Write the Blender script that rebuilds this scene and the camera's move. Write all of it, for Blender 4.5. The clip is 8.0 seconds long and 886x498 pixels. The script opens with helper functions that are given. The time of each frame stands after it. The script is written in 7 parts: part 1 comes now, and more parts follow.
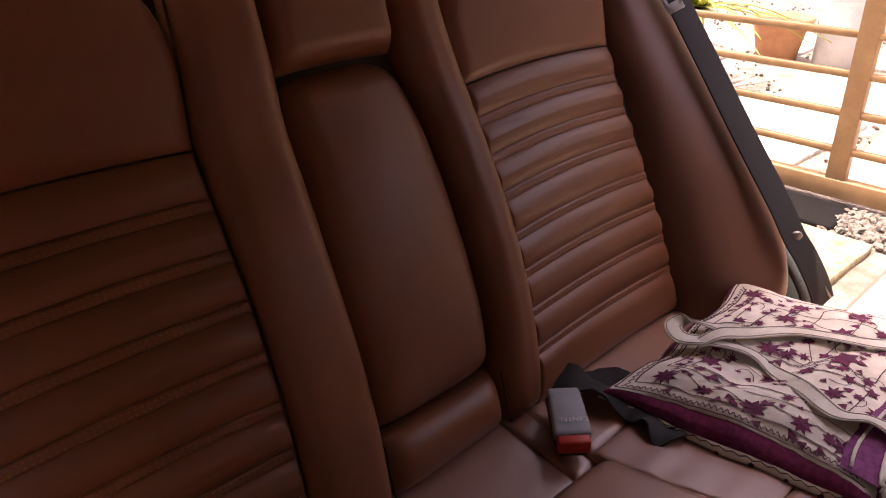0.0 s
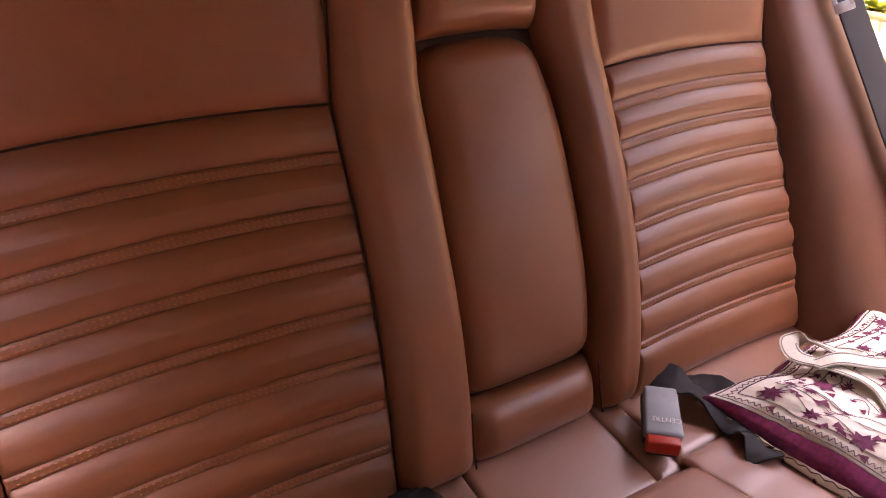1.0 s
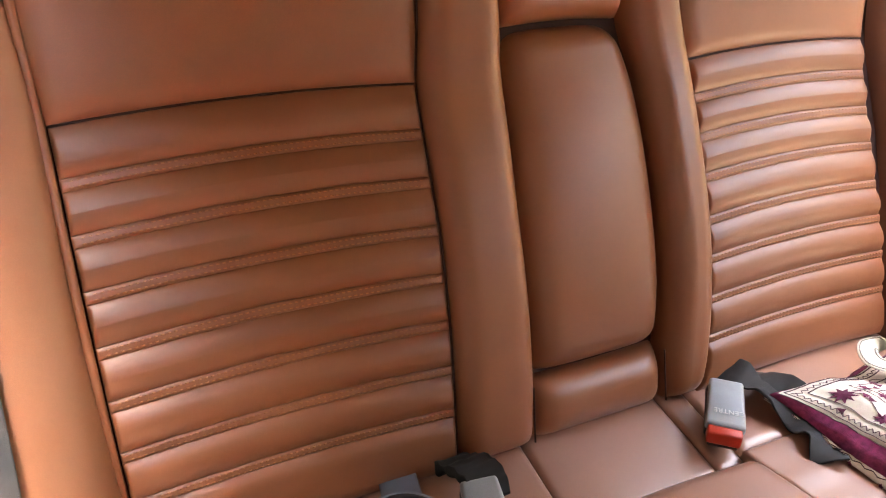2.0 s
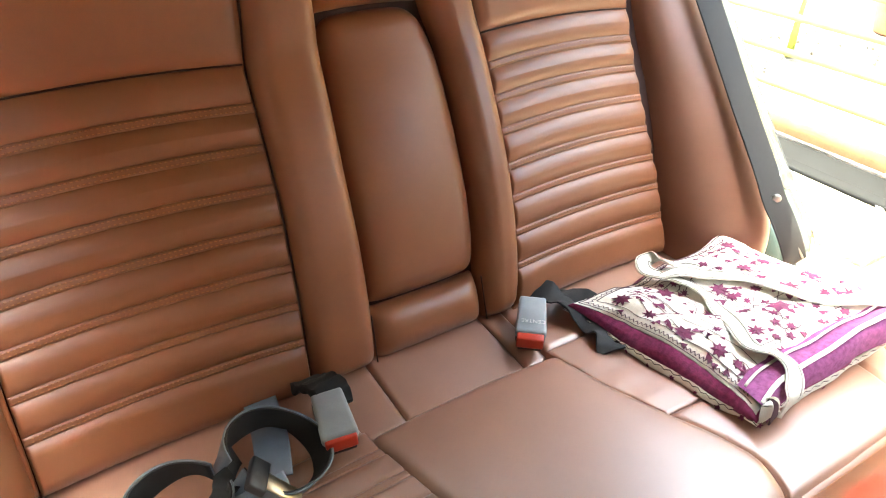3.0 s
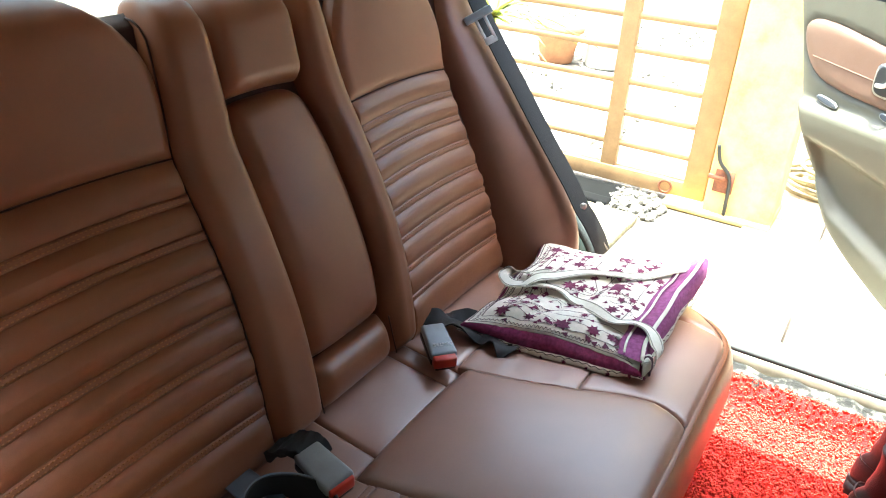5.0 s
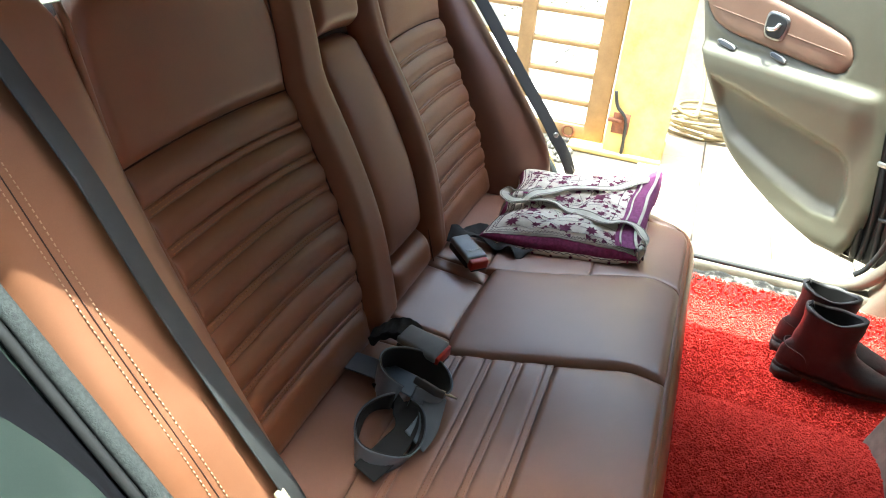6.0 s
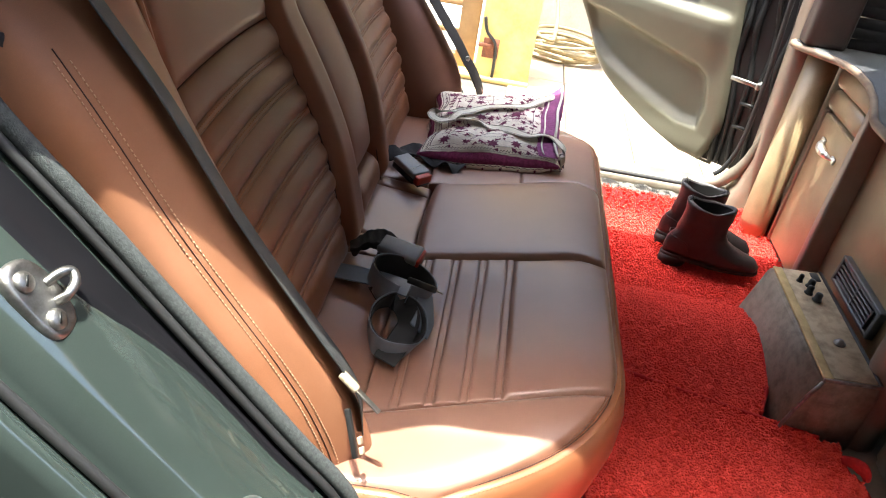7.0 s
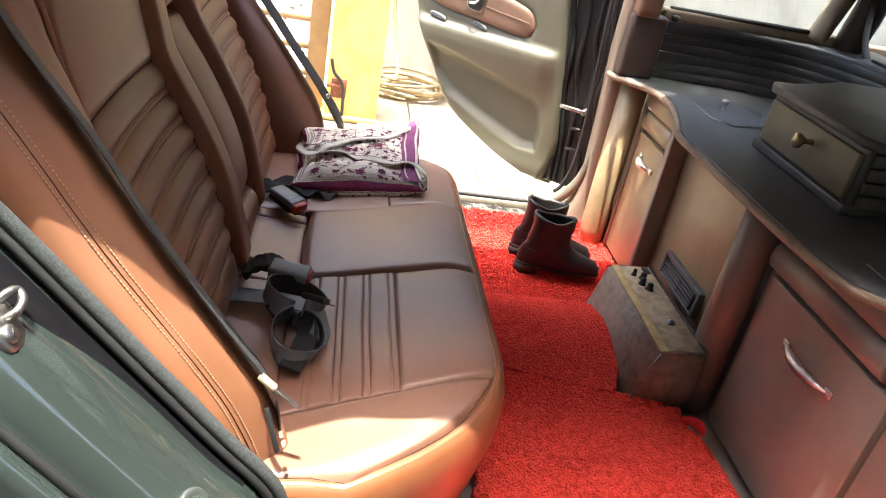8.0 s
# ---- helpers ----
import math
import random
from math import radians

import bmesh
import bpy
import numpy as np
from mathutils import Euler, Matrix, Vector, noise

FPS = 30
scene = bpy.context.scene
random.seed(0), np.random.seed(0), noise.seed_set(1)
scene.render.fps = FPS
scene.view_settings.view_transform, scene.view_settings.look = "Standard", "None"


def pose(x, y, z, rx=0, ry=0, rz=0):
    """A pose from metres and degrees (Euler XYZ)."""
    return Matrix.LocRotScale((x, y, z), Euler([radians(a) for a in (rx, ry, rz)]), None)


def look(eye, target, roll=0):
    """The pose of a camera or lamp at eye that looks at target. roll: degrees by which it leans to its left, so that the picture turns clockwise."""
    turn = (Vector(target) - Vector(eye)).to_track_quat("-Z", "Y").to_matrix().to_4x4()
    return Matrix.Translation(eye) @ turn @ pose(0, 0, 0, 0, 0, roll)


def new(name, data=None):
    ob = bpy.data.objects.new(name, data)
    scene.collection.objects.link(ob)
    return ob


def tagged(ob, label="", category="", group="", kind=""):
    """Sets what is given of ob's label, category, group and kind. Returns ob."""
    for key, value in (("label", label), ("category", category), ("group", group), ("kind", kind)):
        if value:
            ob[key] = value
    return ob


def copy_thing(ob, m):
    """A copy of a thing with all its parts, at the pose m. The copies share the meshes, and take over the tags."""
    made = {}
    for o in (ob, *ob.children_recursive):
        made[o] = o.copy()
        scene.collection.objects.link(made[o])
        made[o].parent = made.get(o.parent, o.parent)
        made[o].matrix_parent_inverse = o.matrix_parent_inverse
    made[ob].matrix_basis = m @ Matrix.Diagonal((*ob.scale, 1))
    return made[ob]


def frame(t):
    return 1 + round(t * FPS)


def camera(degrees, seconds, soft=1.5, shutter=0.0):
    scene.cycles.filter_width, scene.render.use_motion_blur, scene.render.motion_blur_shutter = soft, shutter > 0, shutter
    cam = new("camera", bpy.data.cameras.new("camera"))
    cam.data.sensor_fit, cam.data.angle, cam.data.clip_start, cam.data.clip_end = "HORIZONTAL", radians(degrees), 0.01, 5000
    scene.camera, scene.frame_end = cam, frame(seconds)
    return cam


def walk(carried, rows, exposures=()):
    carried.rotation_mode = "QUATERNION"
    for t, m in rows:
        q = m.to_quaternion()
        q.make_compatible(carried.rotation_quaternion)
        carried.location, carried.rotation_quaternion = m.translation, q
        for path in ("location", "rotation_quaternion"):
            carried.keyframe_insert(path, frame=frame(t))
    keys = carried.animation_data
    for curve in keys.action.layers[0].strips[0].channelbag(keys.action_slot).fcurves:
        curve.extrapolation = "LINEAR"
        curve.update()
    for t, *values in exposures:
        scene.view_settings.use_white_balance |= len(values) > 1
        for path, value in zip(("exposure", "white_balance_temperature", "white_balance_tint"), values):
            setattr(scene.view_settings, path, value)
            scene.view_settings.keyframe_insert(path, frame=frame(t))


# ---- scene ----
cam = camera(61.8, 8.0, 1.1)
PATH = [
    (0, (-0.497, 0.004, 1.002), (0.706, 1.306, 0.075), -1.4),
    (0.3, (-0.494, -0.002, 1.006), (0.631, 1.325, 0.041), 1.1),
    (0.5, (-0.496, -0.007, 1.009), (0.578, 1.353, 0.01), 2.2),
    (0.7, (-0.503, -0.001, 0.994), (0.53, 1.4, 0.029), 2.0),
    (1, (-0.498, -0.008, 1.004), (0.434, 1.461, 0.018), 1.6),
    (1.2, (-0.494, -0.021, 0.99), (0.374, 1.495, 0.016), 1.1),
    (2.3, (-0.508, -0.085, 1.034), (0.163, 1.502, 0.019), 0.3),
    (2.5, (-0.52, -0.115, 1.063), (0.178, 1.467, 0.059), -1.9),
    (2.7, (-0.514, -0.174, 1.086), (0.272, 1.334, 0.053), 0.3),
    (3, (-0.508, -0.247, 1.071), (0.44, 1.154, 0.004), 1.6),
    (3.2, (-0.512, -0.267, 1.07), (0.392, 1.178, 0.043), -0.4),
    (3.5, (-0.533, -0.317, 1.107), (0.336, 1.169, 0.09), -1.9),
    (3.7, (-0.548, -0.305, 1.115), (0.339, 1.149, 0.084), -1.2),
    (4, (-0.566, -0.312, 1.136), (0.421, 1.082, 0.097), 0.7),
    (4.2, (-0.583, -0.306, 1.122), (0.449, 1.064, 0.095), -0.3),
    (5.3, (-0.952, -0.027, 1.138), (0.667, 0.721, 0.233), 3.8),
    (5.5, (-1.035, 0.01, 1.135), (0.603, 0.727, 0.239), 3.6),
    (5.7, (-1.116, 0.052, 1.132), (0.537, 0.639, 0.192), 6.0),
    (6, (-1.217, 0.095, 1.133), (0.444, 0.616, 0.149), 5.4),
    (6.2, (-1.264, 0.119, 1.138), (0.392, 0.61, 0.13), 4.6),
    (6.3, (-1.28, 0.142, 1.143), (0.371, 0.517, 0.098), 5.7),
    (6.5, (-1.316, 0.171, 1.138), (0.347, 0.419, 0.055), 7.3),
    (6.7, (-1.345, 0.223, 1.139), (0.301, 0.415, 0.019), 7.6),
    (7, (-1.419, 0.304, 1.146), (0.256, 0.364, 0.056), 9.4),
    (7.2, (-1.481, 0.315, 1.159), (0.227, 0.187, 0.128), 9.6),
    (7.5, (-1.537, 0.353, 1.162), (0.177, 0.024, 0.186), 11.8),
    (8, (-1.58, 0.371, 1.169), (0.157, 0.045, 0.233), 11.2),
]
EXPO = [(0.0, 2.07, 7300, 38), (0.5, 3.04, 7350, 40), (1.0, 3.74, 7250, 36), (2.5, 4.82, 6500, -2), (3.0, 4.67, 6350, -4), (3.5, 4.42, 6250, -5), (4.0, 4.22, 6150, -6), (5.5, 3.1, 5550, -4), (6.0, 2.88, 5550, -5), (6.5, 2.78, 5900, 4), (7.0, 2.74, 6000, 6), (7.5, 2.72, 6150, 8), (8.0, 2.72, 6250, 9)]
walk(cam, [(t, look(eye, target, roll)) for t, eye, target, roll in PATH], EXPO)

# ---------------------------------------------------------------- world and sun
SUN_DIR = Vector((-0.04, 0.12, 1.0)).normalized()
world = bpy.data.worlds.new("sky_world")
scene.world = world
world.use_nodes = True
wn, wl = world.node_tree.nodes, world.node_tree.links
sky = wn.new("ShaderNodeTexSky")
sky.sky_type = "NISHITA"
sky.sun_disc = False
sky.sun_elevation = math.asin(SUN_DIR.z)
sky.sun_rotation = math.atan2(SUN_DIR.x, SUN_DIR.y)
wl.new(sky.outputs[0], wn["Background"].inputs[0])
sky.dust_density, sky.air_density, sky.ozone_density = 7.0, 1.0, 0.4
wn["Background"].inputs[1].default_value = 0.15
sun_data = bpy.data.lights.new("sun", "SUN")
sun_data.energy, sun_data.angle, sun_data.color = 3.0, radians(0.5), (1.0, 0.93, 0.78)
sun = new("sun", sun_data)
sun.matrix_world = look(SUN_DIR * 20, (0, 0, 0))


# ---------------------------------------------------------------- materials
def material(name, base, rough=0.5, metal=0.0, dark=None, scale=8.0, grain=300.0, bump=0.15, depth=0.001, coat=0.0,
             spec=0.5, voronoi=False, vary=0.0, contrast=(0.35, 0.7), sheen=0.0, coat_rough=0.06):
    """A node material: two scales of colour variation, grain relief and uneven gloss."""
    m = bpy.data.materials.new(name)
    m.use_nodes = True
    n, l = m.node_tree.nodes, m.node_tree.links
    bsdf = n["Principled BSDF"]
    co = n.new("ShaderNodeTexCoord")
    big = n.new("ShaderNodeTexNoise")
    big.inputs["Scale"].default_value = scale
    big.inputs["Detail"].default_value = 6
    big.inputs["Roughness"].default_value = 0.62
    l.new(co.outputs["Object"], big.inputs["Vector"])
    ramp = n.new("ShaderNodeValToRGB")
    ramp.color_ramp.elements[0].position, ramp.color_ramp.elements[1].position = contrast
    dark = dark or tuple(c * 0.72 for c in base)
    ramp.color_ramp.elements[0].color = (*dark, 1)
    ramp.color_ramp.elements[1].color = (*base, 1)
    l.new(big.outputs["Fac"], ramp.inputs["Fac"])
    fine = n.new("ShaderNodeTexVoronoi" if voronoi else "ShaderNodeTexNoise")
    fine.inputs["Scale"].default_value = grain
    l.new(co.outputs["Object"], fine.inputs["Vector"])
    out = ramp.outputs["Color"]
    hsv = n.new("ShaderNodeHueSaturation")
    l.new(out, hsv.inputs["Color"])
    val = n.new("ShaderNodeMapRange")
    val.inputs["To Min"].default_value, val.inputs["To Max"].default_value = 0.88, 1.1
    l.new(fine.outputs[0], val.inputs["Value"])
    if vary:
        info = n.new("ShaderNodeObjectInfo")
        mr = n.new("ShaderNodeMapRange")
        mr.inputs["To Min"].default_value, mr.inputs["To Max"].default_value = 1 - vary, 1 + vary
        l.new(info.outputs["Random"], mr.inputs["Value"])
        mul = n.new("ShaderNodeMath")
        mul.operation = "MULTIPLY"
        l.new(mr.outputs[0], mul.inputs[0])
        l.new(val.outputs[0], mul.inputs[1])
        l.new(mul.outputs[0], hsv.inputs["Value"])
    else:
        l.new(val.outputs[0], hsv.inputs["Value"])
    l.new(hsv.outputs["Color"], bsdf.inputs["Base Color"])
    rg = n.new("ShaderNodeMapRange")
    rg.inputs["To Min"].default_value, rg.inputs["To Max"].default_value = max(0.02, rough - 0.08), min(1, rough + 0.1)
    l.new(big.outputs["Fac"], rg.inputs["Value"])
    l.new(rg.outputs[0], bsdf.inputs["Roughness"])
    bsdf.inputs["Metallic"].default_value = metal
    bsdf.inputs["Specular IOR Level"].default_value = spec
    bsdf.inputs["Coat Weight"].default_value = coat
    bsdf.inputs["Coat Roughness"].default_value = coat_rough
    bsdf.inputs["Sheen Weight"].default_value = sheen
    if bump:
        bp_ = n.new("ShaderNodeBump")
        bp_.inputs["Strength"].default_value, bp_.inputs["Distance"].default_value = bump, depth
        l.new(fine.outputs[0], bp_.inputs["Height"])
        l.new(bp_.outputs[0], bsdf.inputs["Normal"])
    return m


def glass_material(name, tint, rough=0.0):
    m = bpy.data.materials.new(name)
    m.use_nodes = True
    b = m.node_tree.nodes["Principled BSDF"]
    b.inputs["Base Color"].default_value = (*tint, 1)
    b.inputs["Transmission Weight"].default_value = 1.0
    b.inputs["Roughness"].default_value = rough
    b.inputs["IOR"].default_value = 1.05
    return m


LEATHER = material("tan_leather", (0.275, 0.101, 0.041), 0.42, dark=(0.216, 0.076, 0.030), scale=5, grain=1300, bump=0.16, depth=0.0006, voronoi=True, spec=0.5, coat=0.36, coat_rough=0.362)
LEATHER_WORN = material("cushion_leather", (0.312, 0.155, 0.100), 0.42, dark=(0.255, 0.122, 0.078), scale=5, grain=1200, bump=0.16, depth=0.0006, voronoi=True, spec=0.6, coat=1.0, coat_rough=0.34)
# sunlit and shaded copies of the tan leather, for the left and right bolster
LEATHER_SUNLIT = material("sunlit_leather", (0.325, 0.150, 0.082), 0.45, dark=(0.275, 0.115, 0.054), scale=5, grain=1300, bump=0.16, depth=0.0006, voronoi=True, spec=0.5, coat=0.3, coat_rough=0.35)
LEATHER_SHADED = material("shaded_leather", (0.245, 0.118, 0.075), 0.5, dark=(0.20, 0.094, 0.058), scale=5, grain=1200, bump=0.16, depth=0.0006, voronoi=True, spec=0.45, coat=0.2, coat_rough=0.4)
THREAD = material("tan_thread", (0.46, 0.20, 0.085), 0.7, grain=900, bump=0.1)
THREAD_PALE = material("pale_tan_thread", (0.56, 0.35, 0.21), 0.8, grain=900, bump=0.1)
THREAD_DULL = material("dull_tan_thread", (0.30, 0.135, 0.058), 0.8, grain=900, bump=0.1)
SEAM = material("dark_seam", (0.045, 0.015, 0.009), 0.7, grain=500)
# base lightened to carry the worktop's sky sheen; the ribs use a darker copy
BLACK_LEATHER = material("black_leather", (0.088, 0.088, 0.094), 0.40, dark=(0.048, 0.048, 0.052), scale=9, grain=600, bump=0.4, depth=0.0009, voronoi=True, spec=0.6)
RIB_LEATHER = material("gathered_black_leather", (0.045, 0.043, 0.045), 0.42, dark=(0.024, 0.023, 0.024), scale=9, grain=600, bump=0.5, depth=0.0009, voronoi=True, spec=0.6)
BROWN_VINYL = material("brown_cabinet_vinyl", (0.37, 0.28, 0.16), 0.34, dark=(0.25, 0.185, 0.105), scale=7, grain=420, bump=0.35, depth=0.0009, voronoi=True)
BOX_VINYL = material("scuffed_box_vinyl", (0.27, 0.235, 0.185), 0.5, dark=(0.14, 0.118, 0.09), scale=38, grain=300, bump=0.4, depth=0.001, contrast=(0.28, 0.60))
DARK_VINYL = material("dark_brown_vinyl", (0.275, 0.226, 0.188), 0.36, dark=(0.20, 0.163, 0.135), scale=7, grain=420, bump=0.3, depth=0.0008, voronoi=True, contrast=(0.3, 0.7))
OLIVE_VINYL = material("olive_vinyl", (0.19, 0.172, 0.115), 0.40, dark=(0.14, 0.126, 0.084), scale=6, grain=350, bump=0.25)
WORN_EDGE = material("worn_edge", (0.30, 0.22, 0.15), 0.5, dark=(0.15, 0.10, 0.07), scale=18, grain=300, contrast=(0.3, 0.7))
WORN_FABRIC = material("worn_brown_fabric", (0.50, 0.40, 0.26), 0.8, dark=(0.22, 0.16, 0.10), scale=24, grain=500, bump=0.5, contrast=(0.30, 0.58))
MUSTARD = material("mustard_trim", (0.62, 0.48, 0.22), 0.6, dark=(0.42, 0.31, 0.13), scale=30, grain=400)
CARPET = material("red_carpet", (0.62, 0.036, 0.034), 0.95, dark=(0.42, 0.020, 0.020), scale=45, grain=300, bump=0.8, depth=0.004, spec=0.15)
CARPET_TUFT = material("red_tuft", (0.84, 0.094, 0.066), 0.95, dark=(0.66, 0.050, 0.042), scale=60, grain=500, bump=0.3, spec=0.1, contrast=(0.34, 0.6))
RUG = material("grey_patterned_rug", (0.17, 0.16, 0.14), 0.95, dark=(0.016, 0.015, 0.014), scale=34, grain=400, bump=0.7, depth=0.003, contrast=(0.46, 0.60))
# bluish base lightened to carry the sheen of the door light
WEBBING = material("charcoal_webbing", (0.135, 0.165, 0.20), 0.32, dark=(0.10, 0.122, 0.15), spec=0.8, scale=20, grain=1200, bump=0.35, depth=0.0005)
WEBBING_FADED = material("faded_grey_webbing", (0.056, 0.059, 0.061), 0.55, dark=(0.036, 0.038, 0.040), scale=20, grain=1200, bump=0.5, depth=0.0006)
WEBBING_DARK = material("dark_brown_webbing", (0.015, 0.0145, 0.0145), 0.75, dark=(0.011, 0.0105, 0.0105), scale=20, grain=1200, bump=0.5, depth=0.0006)
BLACK_PLASTIC = material("black_plastic", (0.02, 0.021, 0.022), 0.4, grain=500, bump=0.1)
GREY_PLASTIC = material("grey_buckle_plastic", (0.31, 0.335, 0.345), 0.36, dark=(0.24, 0.26, 0.27), grain=600, bump=0.15, scale=14)
VENT_GREY = material("vent_grey_plastic", (0.15, 0.15, 0.15), 0.4, dark=(0.10, 0.10, 0.10), grain=500, bump=0.1, scale=20)
RED_PLASTIC = material("red_button", (0.62, 0.045, 0.02), 0.4, grain=500, bump=0.05)
WHITE_INK = material("white_ink", (0.75, 0.75, 0.72), 0.6, grain=500, bump=0)
CREAM_PLASTIC = material("cream_plastic", (0.46, 0.40, 0.29), 0.5, dark=(0.30, 0.25, 0.17), scale=60, grain=400)
CHROME = material("worn_chrome", (0.80, 0.80, 0.78), 0.34, metal=1.0, dark=(0.62, 0.62, 0.60), scale=30, grain=400, bump=0.1)
PALE_METAL = material("pale_metal", (0.62, 0.62, 0.60), 0.45, dark=(0.50, 0.50, 0.48), scale=30, grain=400, bump=0.1)
STEEL = material("dull_steel", (0.42, 0.42, 0.40), 0.4, metal=1.0, dark=(0.22, 0.21, 0.20), scale=40, grain=400, bump=0.15)
BRASS = material("aged_brass", (0.62, 0.54, 0.36), 0.3, metal=1.0, dark=(0.42, 0.35, 0.22), scale=40, grain=400, bump=0.1)
GREEN_PAINT = material("dark_green_paint", (0.037, 0.051, 0.046), 0.12, dark=(0.031, 0.042, 0.038), scale=3, grain=900, bump=0.004, coat=1.0, coat_rough=0.03)
RECESS_SHADE = material("recess_shade_black", (0.010, 0.010, 0.012), 0.3, grain=400, bump=0.02, spec=0.25)
PLUG_GREY = material("plug_grey", (0.062, 0.072, 0.068), 0.4, dark=(0.045, 0.053, 0.050), scale=30, grain=400, bump=0.1)
RUBBER = material("black_rubber", (0.022, 0.023, 0.024), 0.6, grain=300, bump=0.2)
HINGE_BLACK = material("hinge_black", (0.008, 0.0085, 0.009), 0.45, grain=300, bump=0.3)
FELT_SEAL = material("grey_felt_seal", (0.060, 0.069, 0.069), 0.95, dark=(0.030, 0.036, 0.037), scale=220, grain=520, bump=0.6, depth=0.002, contrast=(0.34, 0.66))
DOOR_TRIM = material("khaki_door_trim", (0.128, 0.122, 0.086), 0.52, dark=(0.102, 0.097, 0.068), scale=4, grain=700, bump=0.2, depth=0.0006, voronoi=True)
DOOR_LEATHER = material("door_leather", (0.195, 0.116, 0.077), 0.5, dark=(0.157, 0.092, 0.060), scale=6, grain=600, bump=0.3, depth=0.0006, voronoi=True)
TRIM_BEIGE = material("beige_pillar_trim", (0.30, 0.24, 0.18), 0.55, dark=(0.23, 0.18, 0.135), scale=6, grain=500, bump=0.2)
TRIM_DARK = material("dark_pillar_trim", (0.085, 0.062, 0.054), 0.5, dark=(0.06, 0.043, 0.038), scale=6, grain=500, bump=0.2)
SILL_BEIGE = material("sill_beige", (0.20, 0.18, 0.14), 0.45, dark=(0.12, 0.105, 0.08), scale=14, grain=300, bump=0.15, contrast=(0.3, 0.62))
# unseen lining, kept dark to hold light off the upper backrest
HEADLINER = material("headliner_fabric", (0.105, 0.085, 0.068), 0.95, scale=6, grain=700, bump=0.3)
GLASS = glass_material("window_glass", (0.40, 0.47, 0.455))
GLASS_CLEAR = glass_material("clear_window_glass", (0.80, 0.90, 0.90))
BOOT = material("dark_boot_leather", (0.040, 0.038, 0.041), 0.44, dark=(0.017, 0.015, 0.017), scale=22, grain=500, bump=0.4, depth=0.0010, voronoi=True, contrast=(0.3, 0.75))
BOOT_SOLE = material("boot_sole", (0.025, 0.02, 0.018), 0.7, dark=(0.10, 0.08, 0.06), scale=60, grain=300, contrast=(0.2, 0.4))
BOOT_LINING = material("boot_lining", (0.012, 0.010, 0.011), 0.9, grain=400)
CLOTH = material("cream_cloth", (0.82, 0.775, 0.69), 0.9, dark=(0.68, 0.62, 0.53), scale=40, grain=900, bump=0.5, depth=0.0008)
PURPLE = material("purple_cloth", (0.27, 0.032, 0.125), 0.85, dark=(0.15, 0.013, 0.066), scale=150, grain=900, bump=0.6, depth=0.001, contrast=(0.36, 0.62))
VIOLET = material("violet_cloth", (0.25, 0.062, 0.19), 0.85, dark=(0.15, 0.028, 0.11), scale=120, grain=900, bump=0.6, depth=0.001, contrast=(0.36, 0.62))
PLUM = material("plum_embroidery", (0.17, 0.018, 0.075), 0.8, dark=(0.10, 0.010, 0.045), scale=50, grain=1200, bump=0.5)
VINE = material("dark_embroidery", (0.09, 0.045, 0.06), 0.8, grain=1000)
STRAP = material("cream_strap", (0.70, 0.675, 0.59), 0.8, dark=(0.55, 0.525, 0.44), scale=30, grain=1100, bump=0.5)
STRAP_SEAM = material("strap_seam", (0.27, 0.25, 0.21), 0.9, grain=900)
TILE = material("terrace_tile", (0.56, 0.465, 0.345), 0.45, dark=(0.47, 0.38, 0.27), scale=9, grain=200, bump=0.1, vary=0.08)
GROUT = material("grey_grout", (0.17, 0.145, 0.115), 0.95, grain=200)
CONCRETE = material("pale_concrete", (0.52, 0.50, 0.47), 0.9, dark=(0.20, 0.19, 0.165), scale=9, grain=60, bump=0.6, depth=0.01, vary=0.1, contrast=(0.36, 0.47))
ROUGH_GROUND = material("rough_ground", (0.30, 0.27, 0.225), 0.95, dark=(0.13, 0.115, 0.092), scale=7, grain=40, bump=0.9, depth=0.02, contrast=(0.38, 0.62))
YELLOW_WALL = material("yellow_plaster", (0.78, 0.59, 0.22), 0.85, dark=(0.60, 0.39, 0.11), scale=9, grain=120, bump=0.25, depth=0.003, contrast=(0.3, 0.6))
WHITE_WALL = material("stained_white_plaster", (0.52, 0.50, 0.455), 0.9, dark=(0.28, 0.26, 0.22), scale=4, grain=80, bump=0.3, depth=0.004, contrast=(0.25, 0.55))
GATE_PAINT = material("tan_gate_paint", (0.36, 0.225, 0.105), 0.5, dark=(0.27, 0.165, 0.075), scale=14, grain=200, bump=0.1)
RUST = material("rusty_iron", (0.30, 0.11, 0.05), 0.8, dark=(0.13, 0.05, 0.03), scale=50, grain=250, bump=0.5)
TERRACOTTA = material("terracotta", (0.48, 0.24, 0.12), 0.9, dark=(0.36, 0.17, 0.085), scale=12, grain=150, bump=0.3)
SOIL = material("dry_soil", (0.16, 0.11, 0.07), 0.95, scale=40, grain=120, bump=0.9, depth=0.01)
DRAIN_SHADE = material("drain_shade_black", (0.008, 0.008, 0.008), 0.85, dark=(0.004, 0.004, 0.004), scale=20, grain=120, bump=0.4, spec=0.15)
ZINC = material("weathered_zinc", (0.50, 0.50, 0.48), 0.6, dark=(0.38, 0.38, 0.36), scale=6, grain=100)
LEAF = material("yellow_green_leaf", (0.36, 0.36, 0.05), 0.5, dark=(0.20, 0.26, 0.03), scale=30, grain=200)
HOSE = material("yellow_hose", (0.34, 0.27, 0.14), 0.5, scale=30, grain=200)
PEBBLE = material("pebble", (0.30, 0.275, 0.23), 0.9, dark=(0.07, 0.062, 0.05), scale=60, grain=150)
